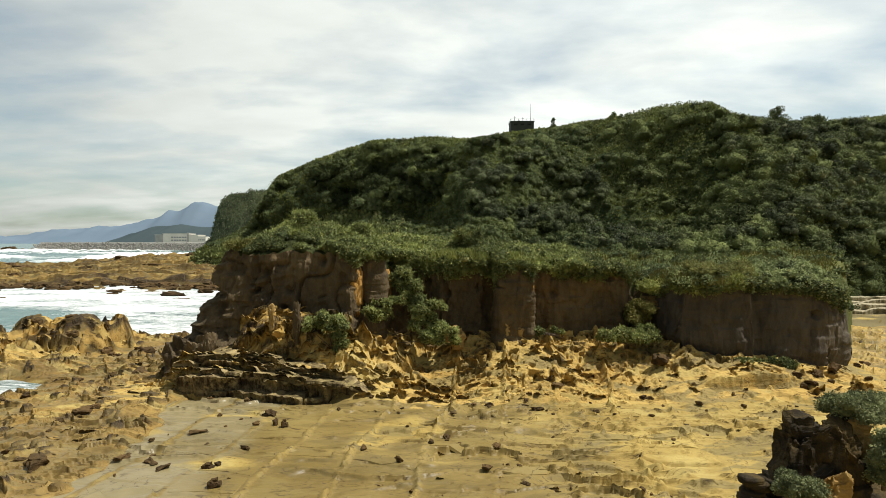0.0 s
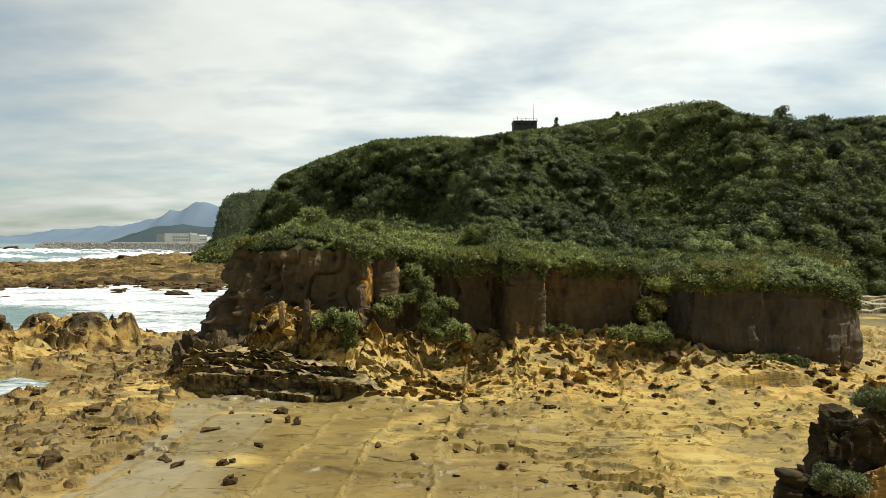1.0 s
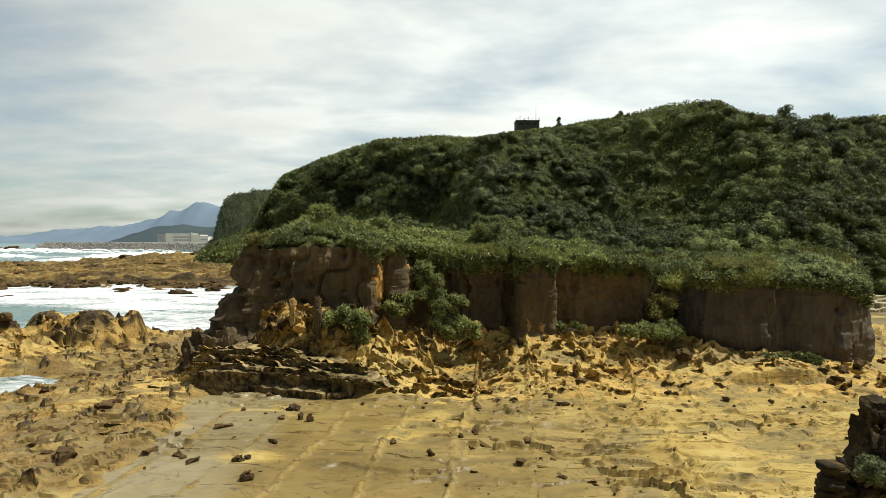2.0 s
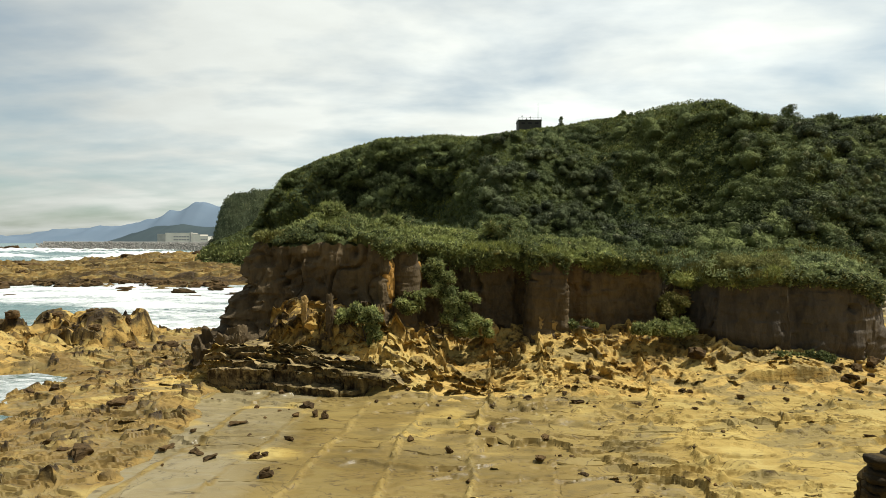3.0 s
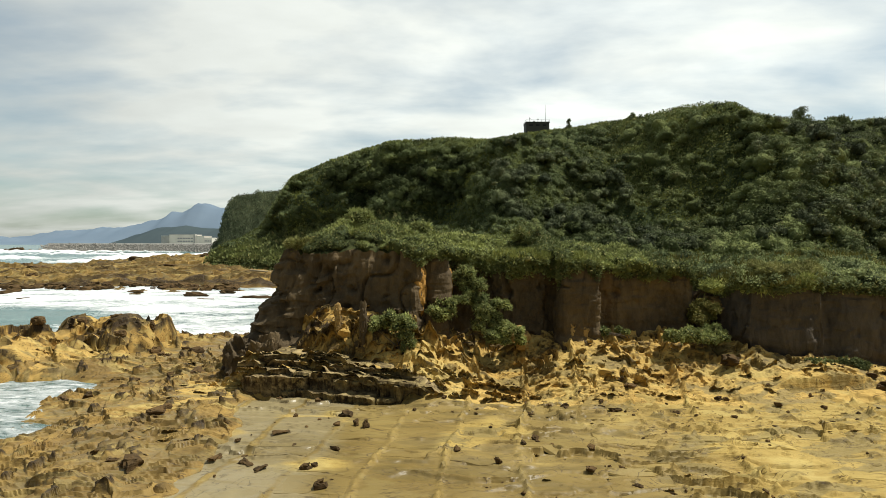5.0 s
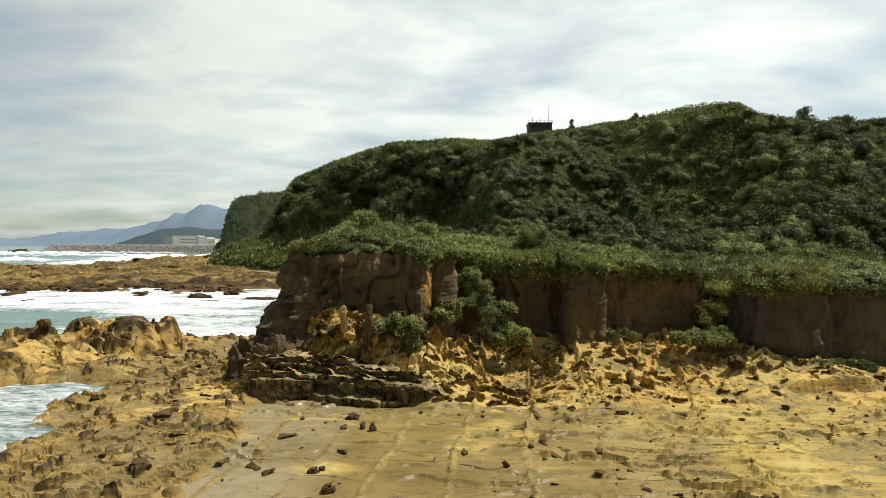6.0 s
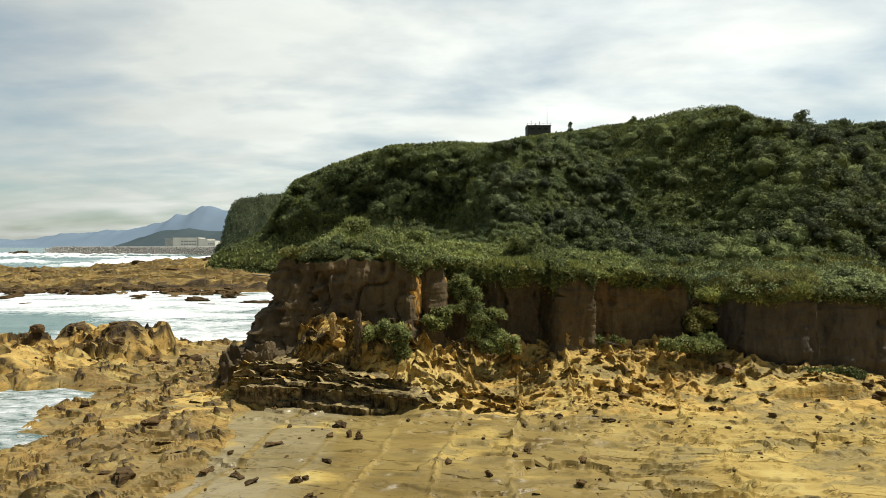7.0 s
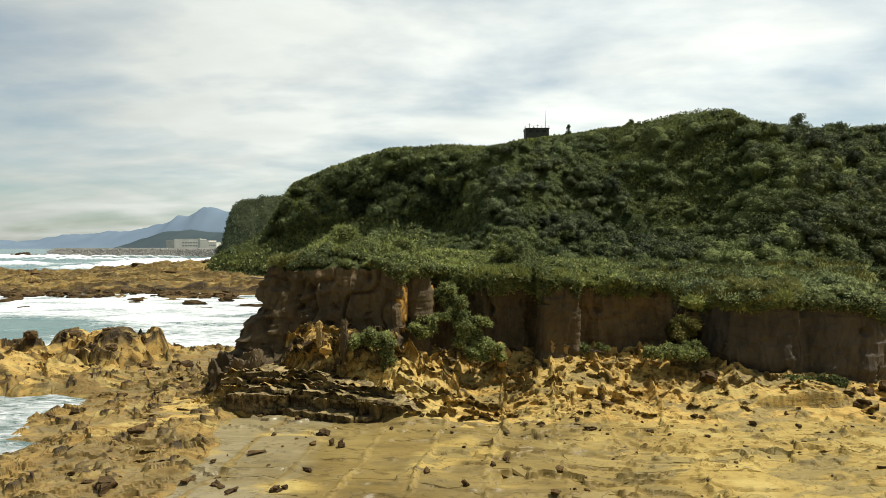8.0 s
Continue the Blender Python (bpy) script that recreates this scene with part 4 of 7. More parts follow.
def build_hill():
    s, u = np.meshgrid(np.concatenate([np.linspace(-0.08, 0, 9)[:-1], np.linspace(0, 1.5, 150)]), np.linspace(-0.46, 0.98, 330), indexing="ij")
    x, y, z = hill_point(u, s)
    z = z + 0.5 * fbm(x * 0.4, y * 0.4, 0, 3, 127)
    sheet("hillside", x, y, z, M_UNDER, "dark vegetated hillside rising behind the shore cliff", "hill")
    rng = np.random.default_rng(12)
    # the large shrubs one by one, then the massed ones between them
    shapes = [shrub_shape(900 + k, M_HILL, 8, 80, (0.13, 0.048)) for k in range(9)]
    us, ss = rng.uniform(-0.22, 0.80, 300), rng.uniform(0.03, 0.99, 300)
    xs, ys, zs = hill_point(us, ss)
    wood = step(-0.2, 0.3, vnoise(xs * 0.03, ys * 0.03, 0, 131) + 0.7 * step(0.2, 0.6, us)) * np.where((ss > 0.84) & (us > 0.07) & (us < 0.25), 0.4, 1.0)
    size = (1.5 + 0.011 * ys * rng.uniform(0.35, 1.0, 300)) * (0.65 + 0.55 * wood) * np.interp(ss, [0.85, 0.97], [1.0, 0.5])
    for k in range(300):
        size[k] = min(size[k], max(0.7, 0.8 * headroom(us[k], ys[k], zs[k]) + 0.9))
        label = "dark rounded tree-like shrub on the hillside" if wood[k] > 0.6 else "low green wind-clipped shrub on the hillside"
        place_shrub("hill_shrub", shapes[k % 9], (xs[k], ys[k], zs[k]), float(size[k]), rng.uniform(0, 360), rng.uniform(0.8, 1.15), label, "shrubs on the hill")
    n = 1300
    u, s = np.concatenate([rng.uniform(-0.40, 0.92, n - 350), rng.uniform(0.03, 0.24, 350)]), np.concatenate([rng.uniform(0.0, 1.03, n - 350), rng.uniform(0.35, 0.95, 350)])
    x, y, z = hill_point(u, s)
    woods = step(-0.1, 0.25, vnoise(x * 0.03, y * 0.03, 0, 131) + 0.5 * step(0.2, 0.6, u))
    size = (0.8 + 0.0055 * y * rng.uniform(0.3, 2.0, n) ** 1.2) * (0.65 + 0.5 * woods) * np.where((s > 0.84) & (u > 0.07) & (u < 0.25), 0.4, 1.0)
    ok = (u > -0.02) | (s > 0.26)
    size = np.where(u < -0.2, size * 0.6, size) * np.interp(s, [0.85, 0.97], [1.0, 0.6])
    size = np.minimum(size, np.maximum(0.6, 0.8 * headroom(u, y, z) + 0.8))
    c = np.stack([x, y, z + size * 0.30], 1)[ok]
    size = size[ok]
    cover("hill_thickets", c, size, 2, 130, 0.34, 0.115, 0.9, M_HILL, "rounded dark green thickets on the hill", 133)
    n = 1000
    u, s = rng.uniform(-0.435, -0.06, n), rng.uniform(-0.06, 0.17, n)
    x, y, z = hill_point(u, s)
    size = rng.uniform(0.6, 1.6, n)
    c = np.stack([x, y, z + size * 0.2], 1)
    cover("shore_scrub", c, size, 1, 46, 0.60, 0.18, 0.7, M_SHRUB, "low bright green scrub on the slope above the bay", 137)
    n = 3300
    u, s = rng.uniform(-0.40, 0.92, n), rng.uniform(0.0, 1.06, n) ** 0.9
    x, y, z = hill_point(u, s)
    size = (0.0042 * y * rng.uniform(0.7, 1.7, n) + 0.2) * np.where((u > 0.02) & (u < 0.3), np.interp(s, [0.86, 0.97], [1.0, 0.45]), 1.0)
    size = np.minimum(size, np.maximum(0.5, 0.8 * headroom(u, y, z) + 0.7))
    c = np.stack([x, y, z + size * 0.2], 1)
    cover("hill_shrubs", c, size, 1, 60, 0.32, 0.11, 0.85, M_HILL, "wind-clipped green shrubs covering the hill", 135)
    # trees added in the gullies, leaves darkened to stand for the shade there
    dark = [shrub_shape(960 + k, M_GULLYSHADE, 8, 66, (0.14, 0.052)) for k in range(5)]
    for u0, s0, du, ds, count in ((0.250, 0.20, 0.07, 0.11, 62), (0.34, 0.40, 0.05, 0.08, 16), (0.50, 0.30, 0.05, 0.10, 14), (0.66, 0.75, 0.05, 0.12, 16), (-0.13, 0.40, 0.06, 0.16, 42), (-0.04, 0.36, 0.04, 0.14, 24)):
        us, ss = u0 + du * rng.normal(size=count) * 0.6, np.clip(s0 + ds * rng.normal(size=count) * 0.6, 0.03, 0.95)
        xs, ys, zs = hill_point(us, ss)
        for k in range(count):
            size = min(float(0.014 * ys[k] * rng.uniform(0.7, 1.4) + 0.6), max(0.6, 0.6 * float(headroom(us[k], ys[k], zs[k])) + 0.4))
            place_shrub("gully_tree", dark[k % 5], (xs[k], ys[k], zs[k] + 0.3), size, rng.uniform(0, 360), rng.uniform(0.8, 1.1), "dense tree crown in a hill gully, coloured very dark for the gully shade", "dark trees in the gullies")
    # round-headed trees of the wooded flank
    crowns = [shrub_shape(980 + k, M_WOOD, 8, 75, (0.125, 0.050), (0.05, 0.6)) for k in range(7)]
    us, ss = rng.uniform(0.05, 0.84, 620), rng.uniform(0.05, 0.92, 620)
    xs, ys, zs = hill_point(us, ss)
    wooded = vnoise(xs * 0.035, ys * 0.03, 0, 139) + 1.6 * step(0.30, 0.62, us) - 1.3 * step(0.30, 0.24, us) * step(0.5, 0.75, ss) - 1.5 * np.exp(-((us - 0.535) / 0.05) ** 2 - ((ss - 0.45) / 0.16) ** 2)
    for k in np.flatnonzero(wooded > 0.05)[:300]:
        size = float(1.5 + 0.0095 * ys[k] * rng.uniform(0.35, 1.0) ** 1.3) * float(np.interp(ss[k], [0.88, 0.97], [1.0, 0.55]))
        size = min(size, max(0.7, 0.6 * float(headroom(us[k], ys[k], zs[k])) + 0.7))
        place_shrub("hill_tree", crowns[k % 7], (xs[k], ys[k], zs[k] + 0.45 * size), size, rng.uniform(0, 360), rng.uniform(0.85, 1.2), "grey-green round-headed tree on the wooded flank of the hill", "trees on the hill")
    # grassy shoulders
    n = 90000
    u, s = rng.uniform(0.16, 0.60, n), rng.uniform(0.3, 1.03, n)
    here = np.maximum(np.exp(-((u - 0.32) / 0.10) ** 2 - ((s - 0.84) / 0.17) ** 2), 1.1 * np.exp(-((u - 0.535) / 0.035) ** 2 - ((s - 0.45) / 0.13) ** 2))
    ok = rng.random(n) < here
    x, y, z = hill_point(u[ok], s[ok])
    k = len(x)
    w, g = leaves(np.stack([x, y, z + rng.uniform(0.1, 1.4, k)], 1), np.tile((0.35, -0.35, 0.7), (k, 1)), 0.0034 * y[:, None], 0.0012 * y[:, None], rng, 0.6)
    tagged(new("shoulder_grass", mesh_from("shoulder_grass", w, g, M_SHRUB)), "bright yellow-green grass on the shoulder of the hill", "grass", kind="stuff")
    # coarse grass and ferns between the shrubs
    n = 90000
    u, s = rng.uniform(-0.40, 0.90, n), rng.uniform(0.0, 1.04, n)
    x, y, z = hill_point(u, s)
    p = np.stack([x, y, z + rng.uniform(0.0, 0.5, n)], 1)
    v, f = leaves(p, np.tile((0.25, -0.45, 0.85), (n, 1)), 0.0036 * y[:, None], 0.0011 * y[:, None], rng, 0.6)
    k = 26000
    u, s = rng.uniform(-0.30, 0.30, k), rng.uniform(0.78, 1.04, k)
    x, y, z = hill_point(u, s)
    w, g = leaves(np.stack([x, y, z + rng.uniform(0.1, 1.1, k)], 1), np.tile((0.35, -0.3, 0.7), (k, 1)), 0.0034 * y[:, None], 0.0012 * y[:, None], rng, 0.6)
    tagged(new("brow_grass", mesh_from("brow_grass", w, g, M_SHRUB)), "bright wind-combed grass along the brow of the hill", "grass", kind="stuff")
    u, s = rng.uniform(-0.43, -0.10, 7000), rng.uniform(0.0, 0.17, 7000)
    x, y, z = hill_point(u, s)
    w, g = leaves(np.stack([x, y, z + rng.uniform(0.3, 2.2, 7000)], 1), np.tile((0.25, -0.35, 0.9), (7000, 1)), 0.0062 * y[:, None], 0.0020 * y[:, None], rng, 0.5)
    tagged(new("slope_grass", mesh_from("slope_grass", w, g, M_SHRUB)), "bright green grass on the slope above the bay", "grass", kind="stuff")
    ob = new("hill_grass", mesh_from("hill_grass", v, f, M_HILLGRASS))
    tagged(ob, "coarse yellow-green grass and fern between the hill shrubs", "grass", kind="stuff")


build_hill()


# ---- far land ----
def ridge_land(name, px, row, base_row, dist, depth, material, label, category, amp=0.6, seed=1):
    """A far range: skyline by bearing, falling to the water on the near side."""
    col = np.linspace(px[0], px[-1], 220)
    top = 12.25 + dist * (428 - np.interp(col, px, row)) / 1052
    u = (col - 784) / 1052
    s = np.linspace(-1, 1, 24)[:, None]
    d = dist + depth * s
    z = (top + 3)[None] * (1 - np.abs(s) ** 1.4) - 3
    x, y = u[None] * dist + 0 * s, d + 0 * u[None]
    z = z + np.clip(1 - np.abs(s), 0, 1) * (np.abs(s) > 0.02) * amp * dist * 0.012 * fbm(x * 18 / dist, y * 18 / dist, 0, 5, seed)
    z = z + amp * dist * 0.0022 * fbm(x * 60 / dist, y * 0 + 3, 0, 3, seed + 1) * (1 - np.abs(s))
    return sheet(name, x, y, z, material, label, category)


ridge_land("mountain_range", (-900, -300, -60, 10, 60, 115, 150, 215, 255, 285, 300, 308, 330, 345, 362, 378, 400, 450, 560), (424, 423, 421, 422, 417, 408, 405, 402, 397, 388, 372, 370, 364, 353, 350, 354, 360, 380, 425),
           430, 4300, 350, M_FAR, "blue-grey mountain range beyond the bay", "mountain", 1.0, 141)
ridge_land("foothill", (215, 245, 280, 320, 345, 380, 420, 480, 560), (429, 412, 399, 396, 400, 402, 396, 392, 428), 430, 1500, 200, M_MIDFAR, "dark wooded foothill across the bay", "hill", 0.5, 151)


def build_headland():
    s, u = np.meshgrid(np.linspace(0, 1, 60), np.linspace(-0.40, -0.10, 150), indexing="ij")
    px = 784 + 1052 * u
    top = 12.25 + 600 * (428 - np.interp(px, [363, 374, 382, 395, 408, 440, 480, 560, 690], [440, 424, 385, 356, 346, 341, 338, 330, 330])) / 1052
    d = 560 + 80 * s
    z = -2 + (top + 2) * np.minimum(1, (s * 1.5) ** 0.6) + 5.0 * fbm(u * 90, s * 8, 0, 5, 161) * np.minimum(1, 3 * (1 - s)) + 1.2 * fbm(u * 500, s * 30, 0, 3, 163)
    sheet("headland", u * d, d, z, M_HEAD, "steep green headland further along the coast", "hill")
    rng = np.random.default_rng(165)
    i, j = rng.integers(4, 60, 26000), rng.integers(0, 150, 26000)
    p = np.stack([(u * d)[i, j], d[i, j], z[i, j]], 1) + rng.normal(size=(26000, 3)) * 1.0
    v, f = leaves(p, np.tile((0.2, -0.4, 0.85), (26000, 1)), 1.5, 0.45, rng, 0.4)
    tagged(new("headland_scrub", mesh_from("headland_scrub", v, f, M_HEADSCRUB)), "low scrub covering the headland", "shrubs", kind="stuff")


M_HEAD = leaf_material("headland_scrub", (0.060, 0.075, 0.042), (0.11, 0.125, 0.065), (0.15, 0.14, 0.08), patch=0.05, relief=(0.9, 0.22))
build_headland()


# ---- outcrop by the shore ----
def dense(line, gap):
    out = []
    for a, b in zip(line[:-1], line[1:]):
        n = max(2, int(np.hypot(*(b - a)) / gap))
        out.append(a + (b - a) * np.linspace(0, 1, n, endpoint=False)[:, None])
    return np.vstack(out + [line[-1:]])


def rock_wall(line, foot, rim, seed, rows=70, gap=0.12, tafoni=0.5, undercut=0.0, batter=0.6, facet=0.5, comb=False):
    """A weathered cliff face along a plan line: joints, hollows, worn edges. Returns x, y, z grids and the rim points."""
    p = dense(line, gap)
    for _ in range(2):
        p[1:-1] = 0.5 * p[1:-1] + 0.25 * (p[:-2] + p[2:])
    t = np.gradient(p, axis=0)
    for _ in range(6):
        t[1:-1] = 0.5 * t[1:-1] + 0.25 * (t[:-2] + t[2:])
    nrm = unit(np.stack([t[:, 1], -t[:, 0]], 1))
    arc = np.concatenate([[0], np.cumsum(np.hypot(*np.diff(p, axis=0).T))])
    zf, zt = foot(p[:, 0], p[:, 1]), rim(p[:, 0], p[:, 1])
    zt = zt + (0.35 + (0.55 * step(33, 29, arc) if comb else 0.0)) * fbm(arc * 0.5, 0, 0, 4, seed, 0.6)
    v = np.linspace(0, 1, rows)[:, None]
    z = zf + (zt - zf) * v
    a = arc[None] + 0 * v
    off = (batter + (1.3 * step(20, 4, arc)[None] if comb else 0.0)) * (1 - v) ** 1.8 - 0.25 * v ** 6
    if comb:
        off = off + 0.5 * step(33, 38, arc)[None] * (v ** 1.4 - 0.35) + 0.16 * fbm(a * 1.7, z * 1.7, 0, 4, seed + 31, 0.6)
        off = off + 3.1 * np.exp(-((arc - 17.0) / 3.2) ** 2)[None] * (1 - v) ** 1.25 * (1 + 0.5 * fbm(a * 0.5, z * 0.8, 2, 3, seed + 30))
    off = off + 0.6 * fbm(a * 0.28, z * 0.16, 0, 4, seed + 1) + (0.13 + (0.17 * np.clip(1 - arc / 30.0, 0, 1)[None] if comb else 0.0)) * fbm(a * 0.9, z * 0.6, 0, 5, seed + 2) + facet * (np.floor(fbm(a * 0.45, z * 0.10, 0, 2, seed + 9) * 4) / 4) * 0.8
    off = off - (1.5 * step(24, 8, arc)[None] * v ** 1.6 if comb else 0.0)
    crack = np.clip(1 - np.abs(vnoise(a * 0.33 + 0.15 * vnoise(a, z * 0.5, 0, seed + 4), 0.15 * z, 0, seed + 3)) / 0.05, 0, 1)
    off = off - 0.4 * crack
    f1, f2, pick = worley(a * 0.8, z * 0.8, seed + 5)
    hole = np.where(pick < tafoni, np.clip(1 - f1 / 0.36, 0, 1) ** 0.7, 0) * (fbm(a * 0.12, z * 0.2, 0, 2, seed + 6) > -0.12)
    off = off - 0.55 * hole
    craggy = np.clip(1 - arc / 27.0, 0, 1)[None] ** 0.7 if comb else 0.0
    off = off - 0.75 * craggy * step(0.22, 0.42, fbm(a * 0.62, z * 0.75, 0, 4, seed + 20, 0.6)) - 0.35 * (0.3 + craggy) * step(0.30, 0.5, vnoise(a * 1.3, z * 1.4, 0, seed + 21))
    if comb:
        off = off - 0.8 * step(26, 20, arc)[None] * step(0.24, 0.42, fbm(a * 0.40, z * 0.48, 0, 5, seed + 22, 0.6)) - 0.5 * step(28, 21, arc)[None] * step(0.28, 0.55, vnoise(a * 1.0, z * 0.9, 3, seed + 23))
    off = off + 0.30 * craggy * (ridged(a * 1.5, z * 1.2, 4, 4, seed + 14) - 0.6)
    h1, h2, hp = worley(a * 0.55 + 0.5 * fbm(a, z, 0, 2, seed + 11), z * 0.6, seed + 10)
    off = off + craggy * (0.36 * np.clip(1 - (h2 - h1) / 0.35, 0, 1) * (0.3 + 0.7 * hp) - 0.30 + 0.65 * (ridged(a * 0.42, z * 0.30, 0, 4, seed + 12) - 0.62))
    ledge = z * 1.05 + 0.8 * fbm(a * 0.10, z * 0.1, 0, 2, seed + 7)
    off = off + 0.05 * ((ledge - np.floor(ledge)) ** 2) - undercut * np.exp(-((v - 0.12) / 0.1) ** 2)
    x = p[:, 0][None] + nrm[:, 0][None] * off
    y = p[:, 1][None] + nrm[:, 1][None] * off
    return x, y, z


def cap(xr, yr, zr, spine, height, rows=26, seed=0):
    """Soil from the rim in towards a spine line."""
    f = np.linspace(0, 1, rows)[:, None]
    sx = np.clip(xr, spine[0], spine[1])
    sy = np.full_like(xr, spine[2])
    x, y = xr + (sx - xr) * f, yr + (sy - yr) * f
    z = zr + (height(sx) - zr) * np.sin(f * np.pi / 2) ** 0.8 + 0.25 * fbm(x * 0.6, y * 0.6, 0, 3, seed) * np.minimum(1, f * 6)
    return x, y, z


def main_rim(x, y):
    return np.interp(x, [-21, -19, -14, -7, 1, 7, 10, 13, 16], [10.6, 11.7, 11.3, 11.2, 10.6, 10.2, 10.2, 9.9, 9.4])


def main_mound(x):
    return np.interp(x, [-15, -11, -7, 1, 7, 12], [13.4, 13.5, 12.5, 12.0, 11.5, 10.6])


def side_rim(x, y):
    return np.interp(x, [17, 19, 25, 30, 34], [8.2, 8.6, 8.7, 8.4, 8.0])


def side_mound(x):
    return np.interp(x, [20, 22, 24.5, 26, 29, 31], [9.4, 9.7, 9.2, 9.6, 10.0, 9.4])


def foot_height(x, y):
    return shore(x, y - 0.3)[0] - 0.9


def outcrop(name, line, rim, spine, height, label, seed, rock, **keys):
    x, y, z = rock_wall(line, foot_height, rim, seed, **keys)
    thing = empty(name, label, "rock outcrop", tuple(np.mean(line, 0)) + (2.0,))
    part("rock_face", np.stack([x, y, z], -1).reshape(-1, 3), grid_faces(*x.shape), rock, thing, sharp=40)
    cx, cy, cz = cap(x[-1], y[-1], z[-1], spine, height, seed=seed)
    part("soil_cap", np.stack([cx, cy, cz], -1).reshape(-1, 3), grid_faces(*cx.shape), M_SOIL, thing, "soil under the shrubs, coloured dark as in shade")
    return (x, y, z), (cx, cy, cz)


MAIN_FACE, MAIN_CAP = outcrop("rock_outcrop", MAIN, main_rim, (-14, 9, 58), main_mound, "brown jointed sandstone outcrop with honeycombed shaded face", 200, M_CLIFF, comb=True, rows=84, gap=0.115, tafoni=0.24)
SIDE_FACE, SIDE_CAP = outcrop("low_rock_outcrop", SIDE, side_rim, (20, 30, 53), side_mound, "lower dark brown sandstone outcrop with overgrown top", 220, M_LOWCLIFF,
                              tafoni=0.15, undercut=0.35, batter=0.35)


def plateau():
    d, u = np.meshgrid(np.linspace(57, 114, 70), np.linspace(-0.34, 0.69, 150), indexing="ij")
    x, y = u * d, d
    z = 8.6 + 1.1 * step(60, 100, y) + 1.3 * fbm(x * 0.07, y * 0.09, 0, 4, 231) - 9 * step(-0.30, -0.34, u) - 8.5 * step(0.67, 0.69, u)
    z[0] = 2.0
    sheet("plateau", x, y, z, M_GRASSY, "low green turf between the cliff and the hill", "grassland")
    return x, y, z


def turf_material():
    n = Nodes("short_turf")
    a, b = n.noise(0.25, 5), n.noise(5.0, 5)
    return n.done(n.mix(n.range(a, 0.35, 0.65), (0.06, 0.075, 0.02), (0.13, 0.13, 0.04)), 0.95, ((b, 0.1),), 0.1)


M_GRASSY = turf_material()
PLATEAU = plateau()


# ---- shrubs on the outcrops ----
def top_cover(name, capped, n, size, seed, label, each, rim_bias, xlim, leaf=(0.19, 0.05), material=None):
    rng = np.random.default_rng(seed)
    cx, cy, cz = capped
    keep_cols = np.where((cx[0] > xlim[0]) & (cx[0] < xlim[1]) & (cy[0] < 58))[0]
    rows = np.minimum((rng.random(n) ** rim_bias * (cx.shape[0] - 1)).astype(int), cx.shape[0] - 1)
    cols = rng.choice(keep_cols, n)
    rows = np.where(cx[0, cols] < -8, np.maximum(rows, 1), rows)
    r = size * rng.uniform(0.55, 1.35, n)
    c = np.stack([cx[rows, cols], cy[rows, cols], cz[rows, cols] + r * 0.3], 1)
    return cover(name, c, r, 2, each, leaf[0], leaf[1], 0.8, material or M_SHRUB, label, seed)


top_cover("cliff_top_shrubs", MAIN_CAP, 330, 0.60, 241, "sunlit green shrubs crowding the top of the outcrop", 180, 1.1, (-16.6, 15))
top_cover("low_cliff_shrubs", SIDE_CAP, 170, 0.55, 243, "dark green creeping shrubs spilling over the low outcrop", 190, 1.1, (17, 35), material=M_LOWSHRUB)


def plateau_shrubs():
    rng = np.random.default_rng(245)
    x, y, z = PLATEAU
    i, j = rng.integers(0, x.shape[0], 560), rng.integers(0, x.shape[1], 560)
    ok = (vnoise(x[i, j] * 0.09, y[i, j] * 0.09, 0, 247) > -0.15) | (y[i, j] > 100)
    i, j = i[ok], j[ok]
    r = rng.uniform(0.5, 1.3, len(i))
    c = np.stack([x[i, j], y[i, j], z[i, j] + 0.2 * r], 1)
    cover("plateau_shrubs", c, r, 1, 80, 0.40, 0.11, 0.75, M_HILL, "low shrubs scattered over the turf below the hill", 249)


plateau_shrubs()


